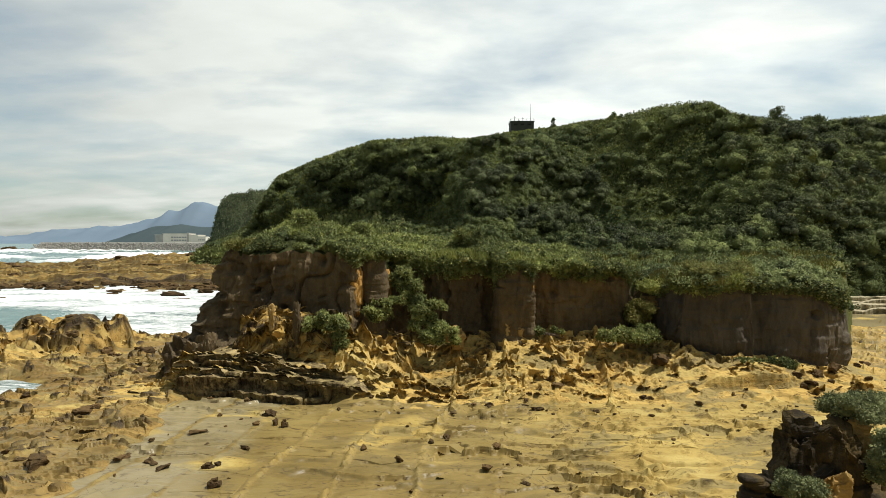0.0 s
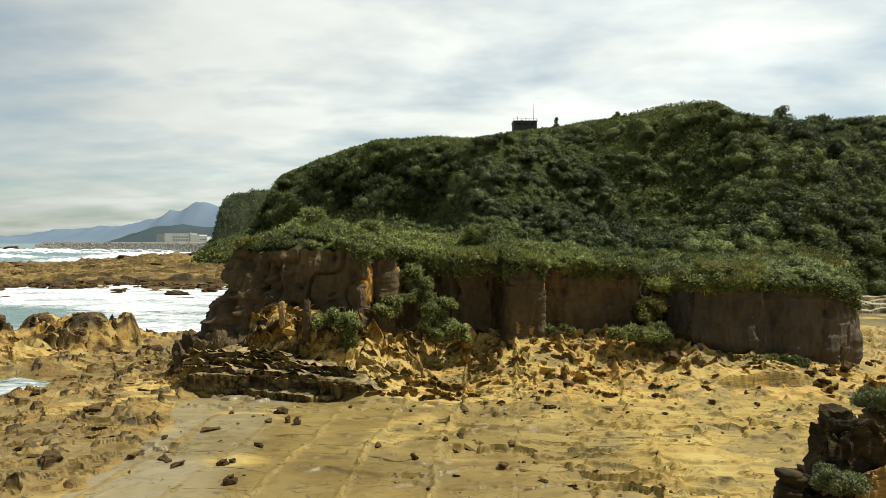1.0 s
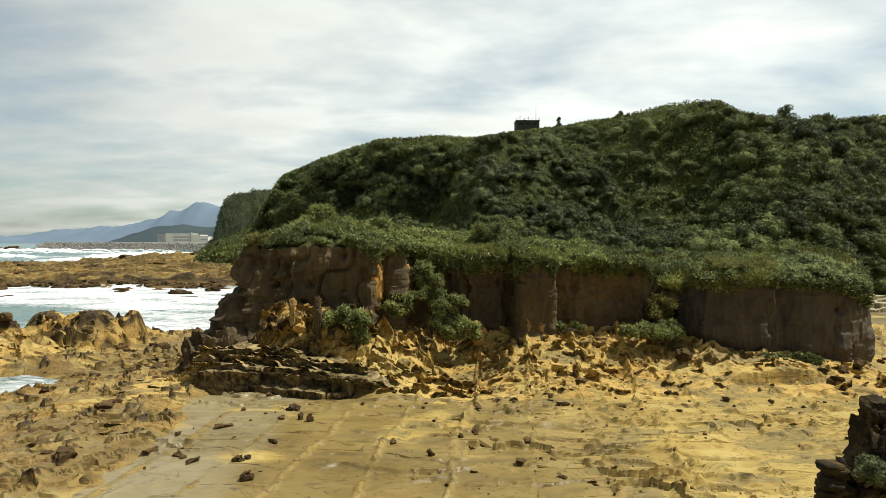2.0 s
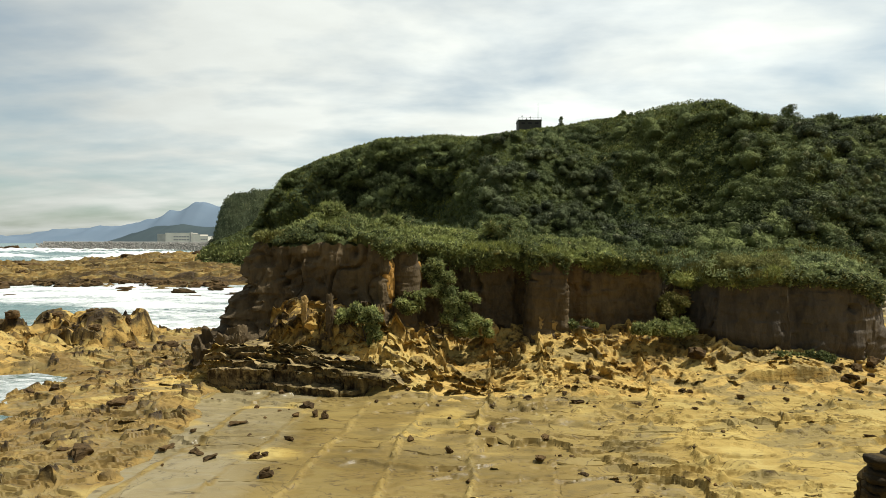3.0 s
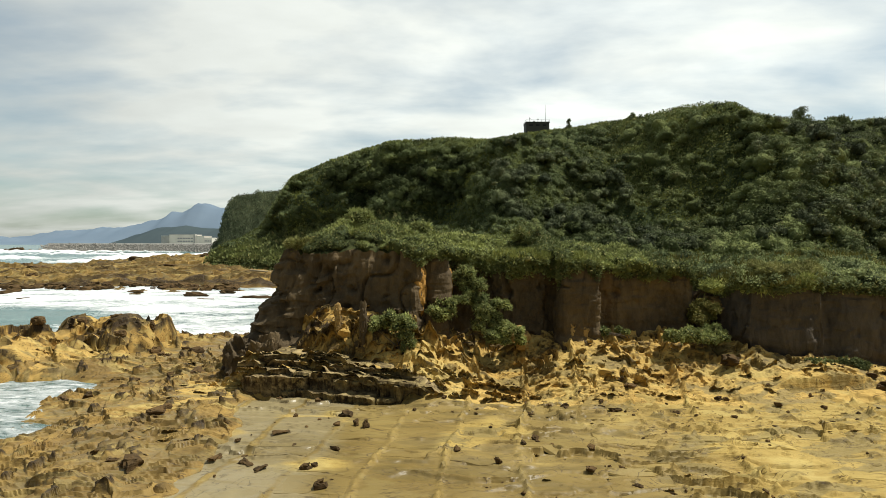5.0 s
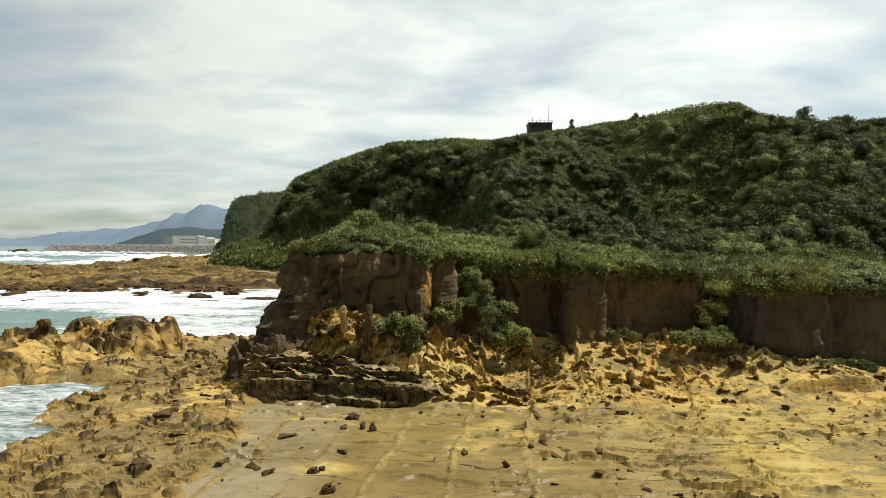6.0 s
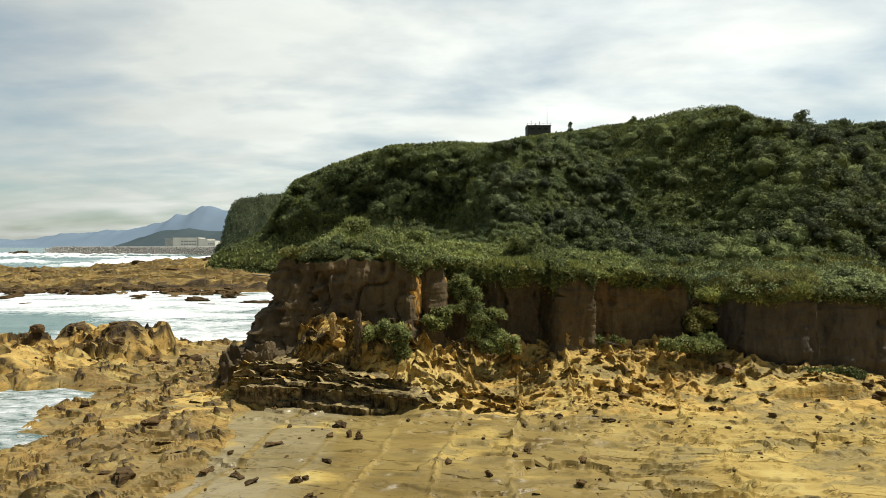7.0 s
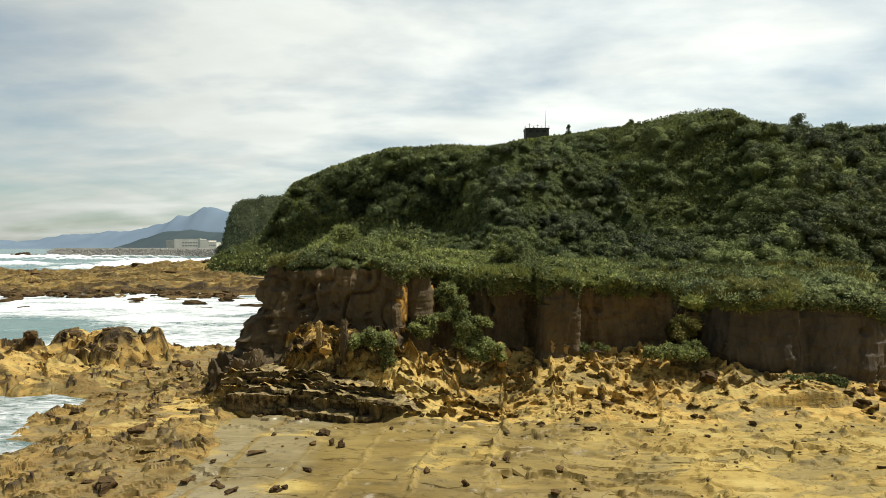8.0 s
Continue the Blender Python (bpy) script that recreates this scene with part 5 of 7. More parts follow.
def placed_shrubs():
    """Shrubs that stand out on the cliff tops and the turf, each by itself."""
    rng = np.random.default_rng(251)
    shapes = [shrub_shape(930 + k, M_SHRUB, 9, 72, (0.23, 0.055)) for k in range(6)]
    low = [shrub_shape(950 + k, M_LOWSHRUB, 9, 72, (0.23, 0.055)) for k in range(6)]
    for (cx, cy, cz), n, lo, hi, x0, x1, label in ((MAIN_CAP, 110, 0.55, 1.25, -16.0, 14, "bright green leafy shrub on the cliff top"), (SIDE_CAP, 46, 0.45, 0.9, 18, 34, "green creeping shrub on the low outcrop")):
        cols = np.where((cx[0] > x0) & (cx[0] < x1) & (cy[0] < 56))[0]
        for k in range(n):
            i, j = int(rng.integers(0, cx.shape[0] - 6)), rng.choice(cols)
            i = max(i, 1) if cx[0, j] < -8 else i
            size = rng.uniform(lo, hi) * (0.7 if i < 3 else 1.0) * (1.5 if cx[i, j] > 25.5 else 1.0)
            place_shrub("cliff_shrub", (shapes if x0 < 0 else low)[k % 6], (cx[i, j], cy[i, j], cz[i, j]), size, rng.uniform(0, 360), rng.uniform(0.7, 1.1), label, "shrubs on the outcrops")
    x, y, z = PLATEAU
    dark = [shrub_shape(940 + k, M_HILL) for k in range(4)]
    for k in range(90):
        i, j = rng.integers(6, x.shape[0]), rng.integers(70, x.shape[1] - 6)
        place_shrub("turf_shrub", (shapes + dark)[k % 10], (x[i, j], y[i, j], z[i, j]), rng.uniform(0.8, 1.9), rng.uniform(0, 360), rng.uniform(0.6, 0.9), "low rounded shrub on the turf below the hill", "shrubs on the turf")
    n = 16000
    i, j = rng.integers(4, x.shape[0], n), rng.integers(60, x.shape[1] - 6, n)
    p = np.stack([x[i, j], y[i, j], z[i, j]], 1) + rng.normal(size=(n, 3)) * np.array([0.5, 0.5, 0.02])
    v, f = leaves(p, np.tile(np.array([[0.1, -0.1, 0.8]]), (n, 1)), 0.9, 0.06, rng, 0.5)
    ob = empty("tall_grass", "rough yellow-green grass on the turf below the hill", "grass", tuple(p.mean(0)), kind="stuff")
    part("blades", v, f, M_GRASS, ob)


placed_shrubs()


# ---- loose rock ----
def rock_mesh(level, r, seed, rough=0.35, square=0.75, pit=0.0, cuts=0):
    """A weathered lump round the origin, flat-sided and pitted, broken along some planes."""
    ball, f = BALL[level]
    v = np.sign(ball) * np.abs(ball) ** square
    rng = np.random.default_rng(seed + 5000)
    for _ in range(cuts):
        n, deep = unit(rng.normal(size=3) * np.array([1, 1, 0.8])), rng.uniform(0.42, 0.85)
        v = v - np.clip(v @ n - deep, 0, 9)[:, None] * n
    b = ball * np.array(r) / np.mean(r)
    d = 1 + rough * fbm(b[:, 0] * 1.2 + seed, b[:, 1] * 1.2, b[:, 2] * 1.2, 5, seed, 0.6) + 0.5 * rough * (ridged(b[:, 0] * 2.6 + seed, b[:, 1] * 2.6, b[:, 2] * 2.6, 3, seed + 3) - 0.6)
    hollow = step(0.12, 0.34, vnoise(b[:, 0] * 2.1 + seed, b[:, 1] * 2.1, b[:, 2] * 2.1, seed + 7)) + 0.5 * step(0.2, 0.4, vnoise(b[:, 0] * 4.3 + seed, b[:, 1] * 4.3, b[:, 2] * 4.3, seed + 8))
    return v * (d - pit * hollow)[:, None] * np.array(r), f


def ground_at(x, y):
    return float(shore(np.array([float(x)]), np.array([float(y)]))[0][0])


ROCK_SHAPES = [mesh_from("loose_rock", *rock_mesh(3, (1.1, 0.9, 0.8), 300 + i, 0.62, 0.72, 0.16, 8), M_DARK, sharp=32) for i in range(9)]


def loose_rock(x, y, size, i, turn, sink=0.25, stretch=(1, 1, 1), label="dark brown weathered rock lying on the sandstone", tip=0.0, group="loose rocks on the shore"):
    ob = new("loose_rock", ROCK_SHAPES[i % len(ROCK_SHAPES)])
    ob.matrix_basis = pose(x, y, ground_at(x, y) + size * stretch[2] * (0.75 - sink), tip, tip * 0.6, turn) @ Matrix.Diagonal((size * stretch[0], size * stretch[1], size * stretch[2], 1))
    return tagged(ob, label, "rock", group)


def scatter_rocks():
    rng = np.random.default_rng(311)
    zones = (((-7, 34, 38.5, 44.5), 56, 0.12, 0.34), ((-27, -9, 28, 46), 60, 0.08, 0.34), ((-4, 28, 24, 41), 100, 0.06, 0.24), ((-37, -24, 48, 62), 40, 0.22, 0.6), ((26, 42, 38, 52), 24, 0.2, 0.5))
    i = 0
    for (x0, x1, y0, y1), n, lo, hi in zones:
        for _ in range(n):
            x, y = rng.uniform(x0, x1), rng.uniform(y0, y1)
            size = lo + (hi - lo) * rng.random() ** 2.2
            loose_rock(x, y, size, i, rng.uniform(0, 360), 0.5, (rng.uniform(0.8, 1.5), rng.uniform(0.7, 1.1), rng.uniform(0.5, 1.1)), tip=rng.uniform(-20, 20))
            i += 1


scatter_rocks()
NAMED = [  # x, y, size, stretch, what it is like
    (16.8, 45.4, 0.85, (1.1, 1, 0.9), "large dark angular rock standing on the slope below the cliff"),
    (30.2, 45.8, 0.72, (0.9, 0.8, 1.15), "blocky dark rock standing apart on smooth yellow sandstone"),
    (26.3, 44.2, 0.55, (1.2, 0.9, 0.7), "flat dark rock beside a low ledge"),
    (26.8, 43.0, 0.5, (1.3, 0.8, 0.5), "flat dark rock beside a low ledge"),
    (-10.3, 36.3, 0.36, (0.8, 0.8, 1.2), "upright dark rock in a small cluster on wet flats"),
    (-9.6, 36.0, 0.36, (0.8, 0.8, 1.25), "upright dark rock in a small cluster on wet flats"),
    (-11.4, 36.1, 0.26, (1.1, 0.8, 0.9), "small dark rock in a cluster on wet flats"),
    (-4.3, 32.0, 0.34, (1.4, 0.8, 0.6), "low dark rock with a pale puddle at its foot"),
    (-2.2, 30.2, 0.34, (0.7, 0.8, 1.35), "leaning dark spike of rock on the pavement"),
    (2.2, 29.2, 0.28, (1.2, 0.9, 0.8), "small dark rock on pale slabs"),
    (-14.6, 34.8, 0.5, (1.3, 0.6, 0.40), "flat dark slab on wet flats"),
    (-16.6, 30.6, 0.5, (1.5, 0.6, 0.42), "flat dark slab on wet flats"),
    (-20.2, 29.6, 0.85, (1.25, 0.9, 0.6), "large rounded dark boulder on wet flats"),
    (-11.4, 29.9, 0.26, (1.3, 0.9, 0.8), "small dark rock on wet flats"),
    (-10.5, 27.3, 0.42, (1.0, 0.9, 0.9), "knobbly dark rock on wet flats"),
    (-23.4, 38.4, 0.62, (1.2, 0.9, 0.75), "dark knobbly rock on the tilted reef"),
    (-32.2, 46.0, 0.62, (1.1, 1, 0.9), "round wet dark boulder standing in the inlet"),
    (-33.3, 44.8, 0.62, (1.2, 1, 0.9), "round wet dark boulder standing in the inlet"),
    (8.3, 42.6, 0.5, (1.2, 0.8, 0.6), "dark rock at the end of a joint"),
]
for i, (x, y, size, stretch, label) in enumerate(NAMED):
    loose_rock(x, y, size * 0.82, i, 40 * i, 0.3, stretch, label, tip=8 if i != 8 else 22)


# ---- bedded ledge at the foot of the outcrop ----
def build_ledge():
    """Dark beds stacked into a broken wall, each with a ragged bright rim, sinking towards the pavement."""
    thing = empty("rock_ledge", "dark stepped rock ledge with pale ragged rims below the outcrop", "rock ledge", (-13, 42.5, 1.0))
    top = 0.0
    for k, (thick, s0, s1, back) in enumerate(((0.60, 3.2, 13.0, -0.55), (1.45, 0.2, 15.3, 0.05), (0.42, 0.6, 14.6, 0.20), (0.50, 1.6, 12.0, 0.62), (0.45, 0.4, 8.6, 1.10))):
        s, row = np.meshgrid(np.linspace(s0, s1, int((s1 - s0) * 22)), np.arange(9), indexing="ij")
        t = s / 15.4
        tall = np.interp(t, [0, 0.25, 0.6, 0.8, 1], [0.85, 0.98, 0.94, 0.86, 0.74]) * (1 + 0.08 * fbm(s * 0.3, 0, 0, 3, 401))
        end = np.clip(np.minimum((s - s0) / 0.9, (s1 - s) / 0.7), 0, 1) ** 0.6
        joints = s * 0.62 + 1.1 * vnoise(s * 0.35, k * 5.0, 0, 406)
        block = np.floor(joints)
        gap = np.clip(1 - np.minimum(joints - block, block + 1 - joints) / 0.05, 0, 1)
        jag = 0.85 * (hash01(block, block * 0 + k, block * 0, 407) - 0.5) + 0.30 * np.floor(4 * vnoise(s * 1.5, k * 3.0, 0, 409)) / 4 + 0.16 * fbm(s * 3.4, k * 7.0, 0, 3, 411)
        hollow = 0.35 * np.clip(vnoise(s * 0.9, row * 0.5, k * 3.0, 413), 0, 1) * np.isin(row, (1, 2, 3))
        front = back + jag + 0.12 * gap + 1.2 * (1 - end)
        notch = np.where(row < 5, 1.0, 0.35) * (0.22 * np.clip(ridged(s * 1.5, k * 2.0, 0, 4, 415) - 0.5, -0.2, 0.5) - 0.30 * (hash01(block, block * 0 + k, block * 0 + 3, 417) > 0.72) - 0.12 * gap)
        base = 1.0 + tall * top - (0.6 if k == 0 else 0.12)
        crown = 1.0 + tall * (top + thick) * (0.5 + 0.5 * end) + notch
        out = np.choose(row, [0.22, 0.14, 0.10, 0.04, -0.05, 0.0, 0.16, 0.45, 2.6])
        up = np.choose(row, [0.0, 0.3, 0.6, 0.86, 0.97, 1.0, 0.99, 0.98, 1.0])
        z = base + (crown - base) * up + np.where(row == 8, 0.15, 0.05 * fbm(s * 2.6, row * 0.8, k, 3, 419))
        y = 44.0 - 3.55 * t + front + out + hollow + 0.04 * fbm(s * 4, row * 1.3, k, 2, 423)
        x = -20.3 + 14.9 * t + 0.25 * (front + out) + 0.06 * fbm(s * 2.2, row * 0.9, k + 4.0, 3, 421)
        # front rows darkest: crust, and the wall face's shade put into colour
        crust = np.where(row < 5, 0.55 + 0.45 * (fbm(s * 0.8, row * 0.5, k, 3, 425) > -0.1), 0.8 * (fbm(s * 0.9, row * 0.4, k, 3, 427) > -0.15))
        part("bed", np.stack([x, y, z], -1).reshape(-1, 3), grid_faces(*x.shape), M_LEDGE, thing, values={"wet": 0 * x, "crust": crust}, sharp=35)
        if k:
            top += thick
        else:
            top += 0.12


M_LEDGE = sandstone("bedded_ledge_rock", (0.42, 0.325, 0.160), (0.28, 0.205, 0.105), (0.09, 0.072, 0.048), wet_film=True, stain_at=(0.52, 0.70), crusted=(0.34, 0.56))
build_ledge()


# ---- pinnacles and knobs of the outcrop ----
# brighter orange copy of the cliff rock: sunlight on buttress sides put into colour
M_SUNSIDE = sandstone("sunlit_orange_sandstone", (0.50, 0.29, 0.085), (0.40, 0.21, 0.055), (0.20, 0.10, 0.035), stain_at=(0.62, 0.75), grainwise=(1.2, 1.2, 0.5))


def crag_lump(x, y, z, r, seed, label, material, rough=0.6, pit=0.24):
    v, f = rock_mesh(5 if max(r) > 1 else 4, r, seed, rough, 0.75, pit)
    ob = new("crag", mesh_from("crag", v, f, material, sharp=45))
    ob.location = (x, y, z)
    return tagged(ob, label, "crag", "crags by the outcrop")


crag_lump(-12.9, 44.7, 6.6, (0.24, 0.3, 0.85), 503, "slim pale rock spike against the shaded cliff", M_YELLOW)
crag_lump(-11.0, 44.6, 6.0, (0.30, 0.4, 1.5), 505, "slim horn of rock against the shaded cliff", M_CLIFF)
crag_lump(-18.8, 46.4, 2.9, (1.1, 0.9, 1.8), 507, "dark craggy knob on the ledge", M_CLIFF)
crag_lump(-21.3, 48.6, 2.4, (1.2, 1.2, 2.2), 511, "dark craggy corner of the outcrop", M_CLIFF)
crag_lump(-22.8, 51.5, 1.8, (1.1, 1.2, 1.7), 513, "dark broken rock at the corner of the outcrop", M_CLIFF)
crag_lump(-24.4, 57.0, 1.4, (0.9, 1.1, 1.6), 515, "dark broken rock beside the bay", M_CLIFF)
crag_lump(5.7, 47.9, 4.9, (0.8, 0.6, 1.1), 521, "sunlit ochre wedge at the foot of a pillar", M_YELLOW)
crag_lump(1.0, 47.6, 4.6, (0.7, 0.6, 0.9), 523, "small ochre knob at the cliff foot", M_YELLOW)
crag_lump(17.4, 52.4, 5.6, (1.6, 1.6, 2.7), 525, "brown rock filling the gap between the outcrops", M_CLIFF)
# slabs added where the buttress sides catch the sun
for x, y, z, r, seed in ((-7.05, 47.75, 8.3, (0.62, 1.1, 2.1), 531), (-4.85, 48.95, 8.6, (0.55, 1.0, 1.5), 532), (7.2, 49.2, 8.4, (0.30, 0.9, 1.7), 533)):
    crag_lump(x, y, z, r, seed, "slab added to a buttress side, coloured orange as sunlit", M_SUNSIDE, 0.28, 0.06)
for k in range(4):
    crag_lump(17.3 + 0.12 * k, 50.0 + 0.25 * k, 6.7 + 0.26 * k, (1.0, 0.7, 0.16), 527 + k, "pale thin slab lying in the gap between the outcrops", M_FARROCK)


# ---- fretted ribs: hollow shaded fronts under bright ragged rims ----
def rib_shape(seed, material):
    """A rib one metre high and about two wide: scooped front, thin jagged rim, back running into the slope."""
    a, v = np.meshgrid(np.linspace(-1, 1, 34), np.linspace(0, 1, 20), indexing="ij")
    rng = np.random.default_rng(seed)
    k, ph, lean = rng.integers(1, 4), rng.uniform(0, 3.1), rng.uniform(-0.35, 0.35)
    tall = np.clip(1 - np.abs(a) ** 3, 0, 1) ** 0.6 * (0.72 + 0.34 * fbm(a * 1.6 + seed, 0, 0, 2, seed) + lean * a)
    tall = tall + 0.22 * (ridged(a * 2.6 + seed, 0, 0, 3, seed + 1) - 0.55) + 0.16 * np.floor(3 * vnoise(a * 3.1 + seed, 0, 0, seed + 2)) / 3
    at = [0, 0.16, 0.30, 0.42, 0.48, 0.53, 0.60, 1.0]
    y = np.interp(v, at, [0.20, 0.30, 0.34, 0.16, -0.08, -0.06, 0.10, 1.75])
    z = np.interp(v, at, [-0.6, -0.1, 0.38, 0.80, 0.95, 1.0, 0.93, -0.5])
    scallop = 0.20 * np.abs(np.sin(np.pi * k * 0.5 * a + ph))
    front = step(0.60, 0.35, v)
    hole = np.clip(0.32 * vnoise(a * 2.4 + seed, z * 2.6, 0, seed + 3) - 0.02, 0, 1)
    y = y + front * (scallop + hole) + 0.34 * a * a + 0.08 * fbm(a * 3 + seed, v * 4, 0, 3, seed + 4)
    up = np.where(z > 0, z * np.maximum(tall, 0.08), z) + 0.07 * fbm(a * 3.2 + seed, v * 5, 3, 3, seed + 5) * step(0.1, 0.3, v)
    x = a * (1 - 0.16 * v) + 0.10 * fbm(a * 2 + seed, v * 3, 7, 3, seed + 6) + 0.18 * up * lean
    # front of the rib darkened: crust plus the hollow's shade put into colour
    crust = np.clip(step(0.66, 0.50, v) * (0.25 + 0.9 * fbm(a * 2.2 + seed, v * 3, 1, 3, seed + 7)) + 0.5 * np.exp(-((v - 0.52) / 0.06) ** 2), 0, 1)
    return mesh_from("rock_rib", np.stack([x, y, up], -1).reshape(-1, 3), grid_faces(*x.shape), material, True, {"wet": 0 * x, "crust": crust}, 42)


RIBS = [rib_shape(1300 + 7 * k, M_APRON) for k in range(12)]
RIBS_LEDGE = [rib_shape(1600 + 7 * k, M_LEDGE) for k in range(8)]
RIBS_DARK = [rib_shape(1400 + 7 * k, M_REEF) for k in range(8)]


def surface_at(x, y):
    xs, ys, zs = APRON[0]
    k = int(np.argmin((xs - x) ** 2 + (ys - y) ** 2))
    near = math.hypot(xs.ravel()[k] - x, ys.ravel()[k] - y) < 0.5
    high = float(zs.ravel()[k])
    return (high if x < -5.5 else min(high, ground_at(x, y) + 0.9)) if near else ground_at(x, y)


def rib(shape, x, y, size, turn, flat, label, group, mirror=1, drop=0.08):
    ob = new("rock_rib", shape)
    wide = size * (1.0 if flat > 0.6 else 1.25)
    ob.matrix_basis = pose(x, y, surface_at(x, y) - drop * size, 0, 0, turn) @ Matrix.Diagonal((wide * mirror, size, size * flat, 1))
    return tagged(ob, label, "rock", group)


def fretted_ribs():
    rng = np.random.default_rng(1501)
    foot = "ochre sandstone rib with a hollow dark front at the cliff foot"
    zones = ((-6.5, 13.5, 41.2, 47.4, 105, 0.24, 0.74, RIBS, foot, "ribs at the cliff foot", 22),
             (-6.4, 0.5, 40.9, 44.0, 26, 0.5, 0.95, RIBS, foot, "ribs at the cliff foot", 16),
             (13.5, 34, 42.0, 45.6, 22, 0.28, 0.70, RIBS, "low ochre rib with a dark hollow on the smooth slope", "ribs at the cliff foot", 18),
             (-19.5, -6.5, 43.6, 46.4, 34, 0.45, 1.15, RIBS, "jagged rib of rock heaped above the bedded ledge", "ribs above the ledge", 28),
             (-29, -19, 27, 56, 60, 0.25, 0.75, RIBS_DARK, "dark crusted rib of the broken reef", "ribs of the reef", 55),
             (-2, 28, 24.5, 40.5, 26, 0.16, 0.40, RIBS, "small worn ridge with a dark edge on the pavement", "ridges on the pavement", 20))
    for x0, x1, y0, y1, n, lo, hi, shapes, label, group, swing in zones:
        for k in range(n):
            x, y = rng.uniform(x0, x1), rng.uniform(y0, y1)
            if group == "ribs above the ledge" and y < 45.0 - 3.55 * (x + 20.3) / 14.9:
                y = 45.0 - 3.55 * (x + 20.3) / 14.9 + rng.uniform(0, 1.2)
            size = lo + (hi - lo) * rng.random() ** 1.8
            tall = {"ridges on the pavement": 0.70, "ribs of the reef": 0.62}.get(group, 0.9) * rng.uniform(0.7, 1.2)
            rib(shapes[int(rng.integers(len(shapes)))], x, y, size, rng.normal() * swing + (25 if x1 <= -19 else 0), tall, label, group, rng.choice((-1, 1)))
    for x, y, size, turn, tall, i in ((-13.2, 44.7, 1.5, 10, 1.0, 4), (-15.6, 45.3, 1.7, -20, 0.95, 3), (-10.6, 44.2, 1.6, 15, 0.9, 5), (-8.4, 44.4, 1.5, 25, 1.2, 7), (-17.8, 45.9, 1.6, -30, 1.1, 9), (-6.6, 44.9, 1.3, 5, 1.3, 2)):
        rib(RIBS[i], x, y, size, turn, tall, "large jagged ochre crag with a shaded hollow front below the cliff", "ribs above the ledge")
    beds = ((1.57, 0.02), (1.99, 0.22), (2.49, 0.66), (2.94, 1.15))
    for k in range(60):
        t, (top, back) = rng.uniform(0.02, 0.94), beds[k % 4]
        if k % 4 == 3 and t > 0.5:
            t = t * 0.5
        high = 1.0 + top * float(np.interp(t, [0, 0.25, 0.6, 0.8, 1], [0.85, 0.98, 0.94, 0.86, 0.74]))
        size, tall = rng.uniform(0.35, 1.05), rng.uniform(0.4, 0.75)
        ob = rib((RIBS_LEDGE if k % 3 else RIBS)[k % 8], -20.3 + 14.9 * t, 44.0 - 3.55 * t + back + rng.uniform(-0.15, 0.25), size, -13 + rng.normal() * 16, tall, "thin ragged rib along the rim of the bedded ledge", "ribs above the ledge", rng.choice((-1, 1)))
        ob.location.z = high - 0.30 * size * tall


fretted_ribs()


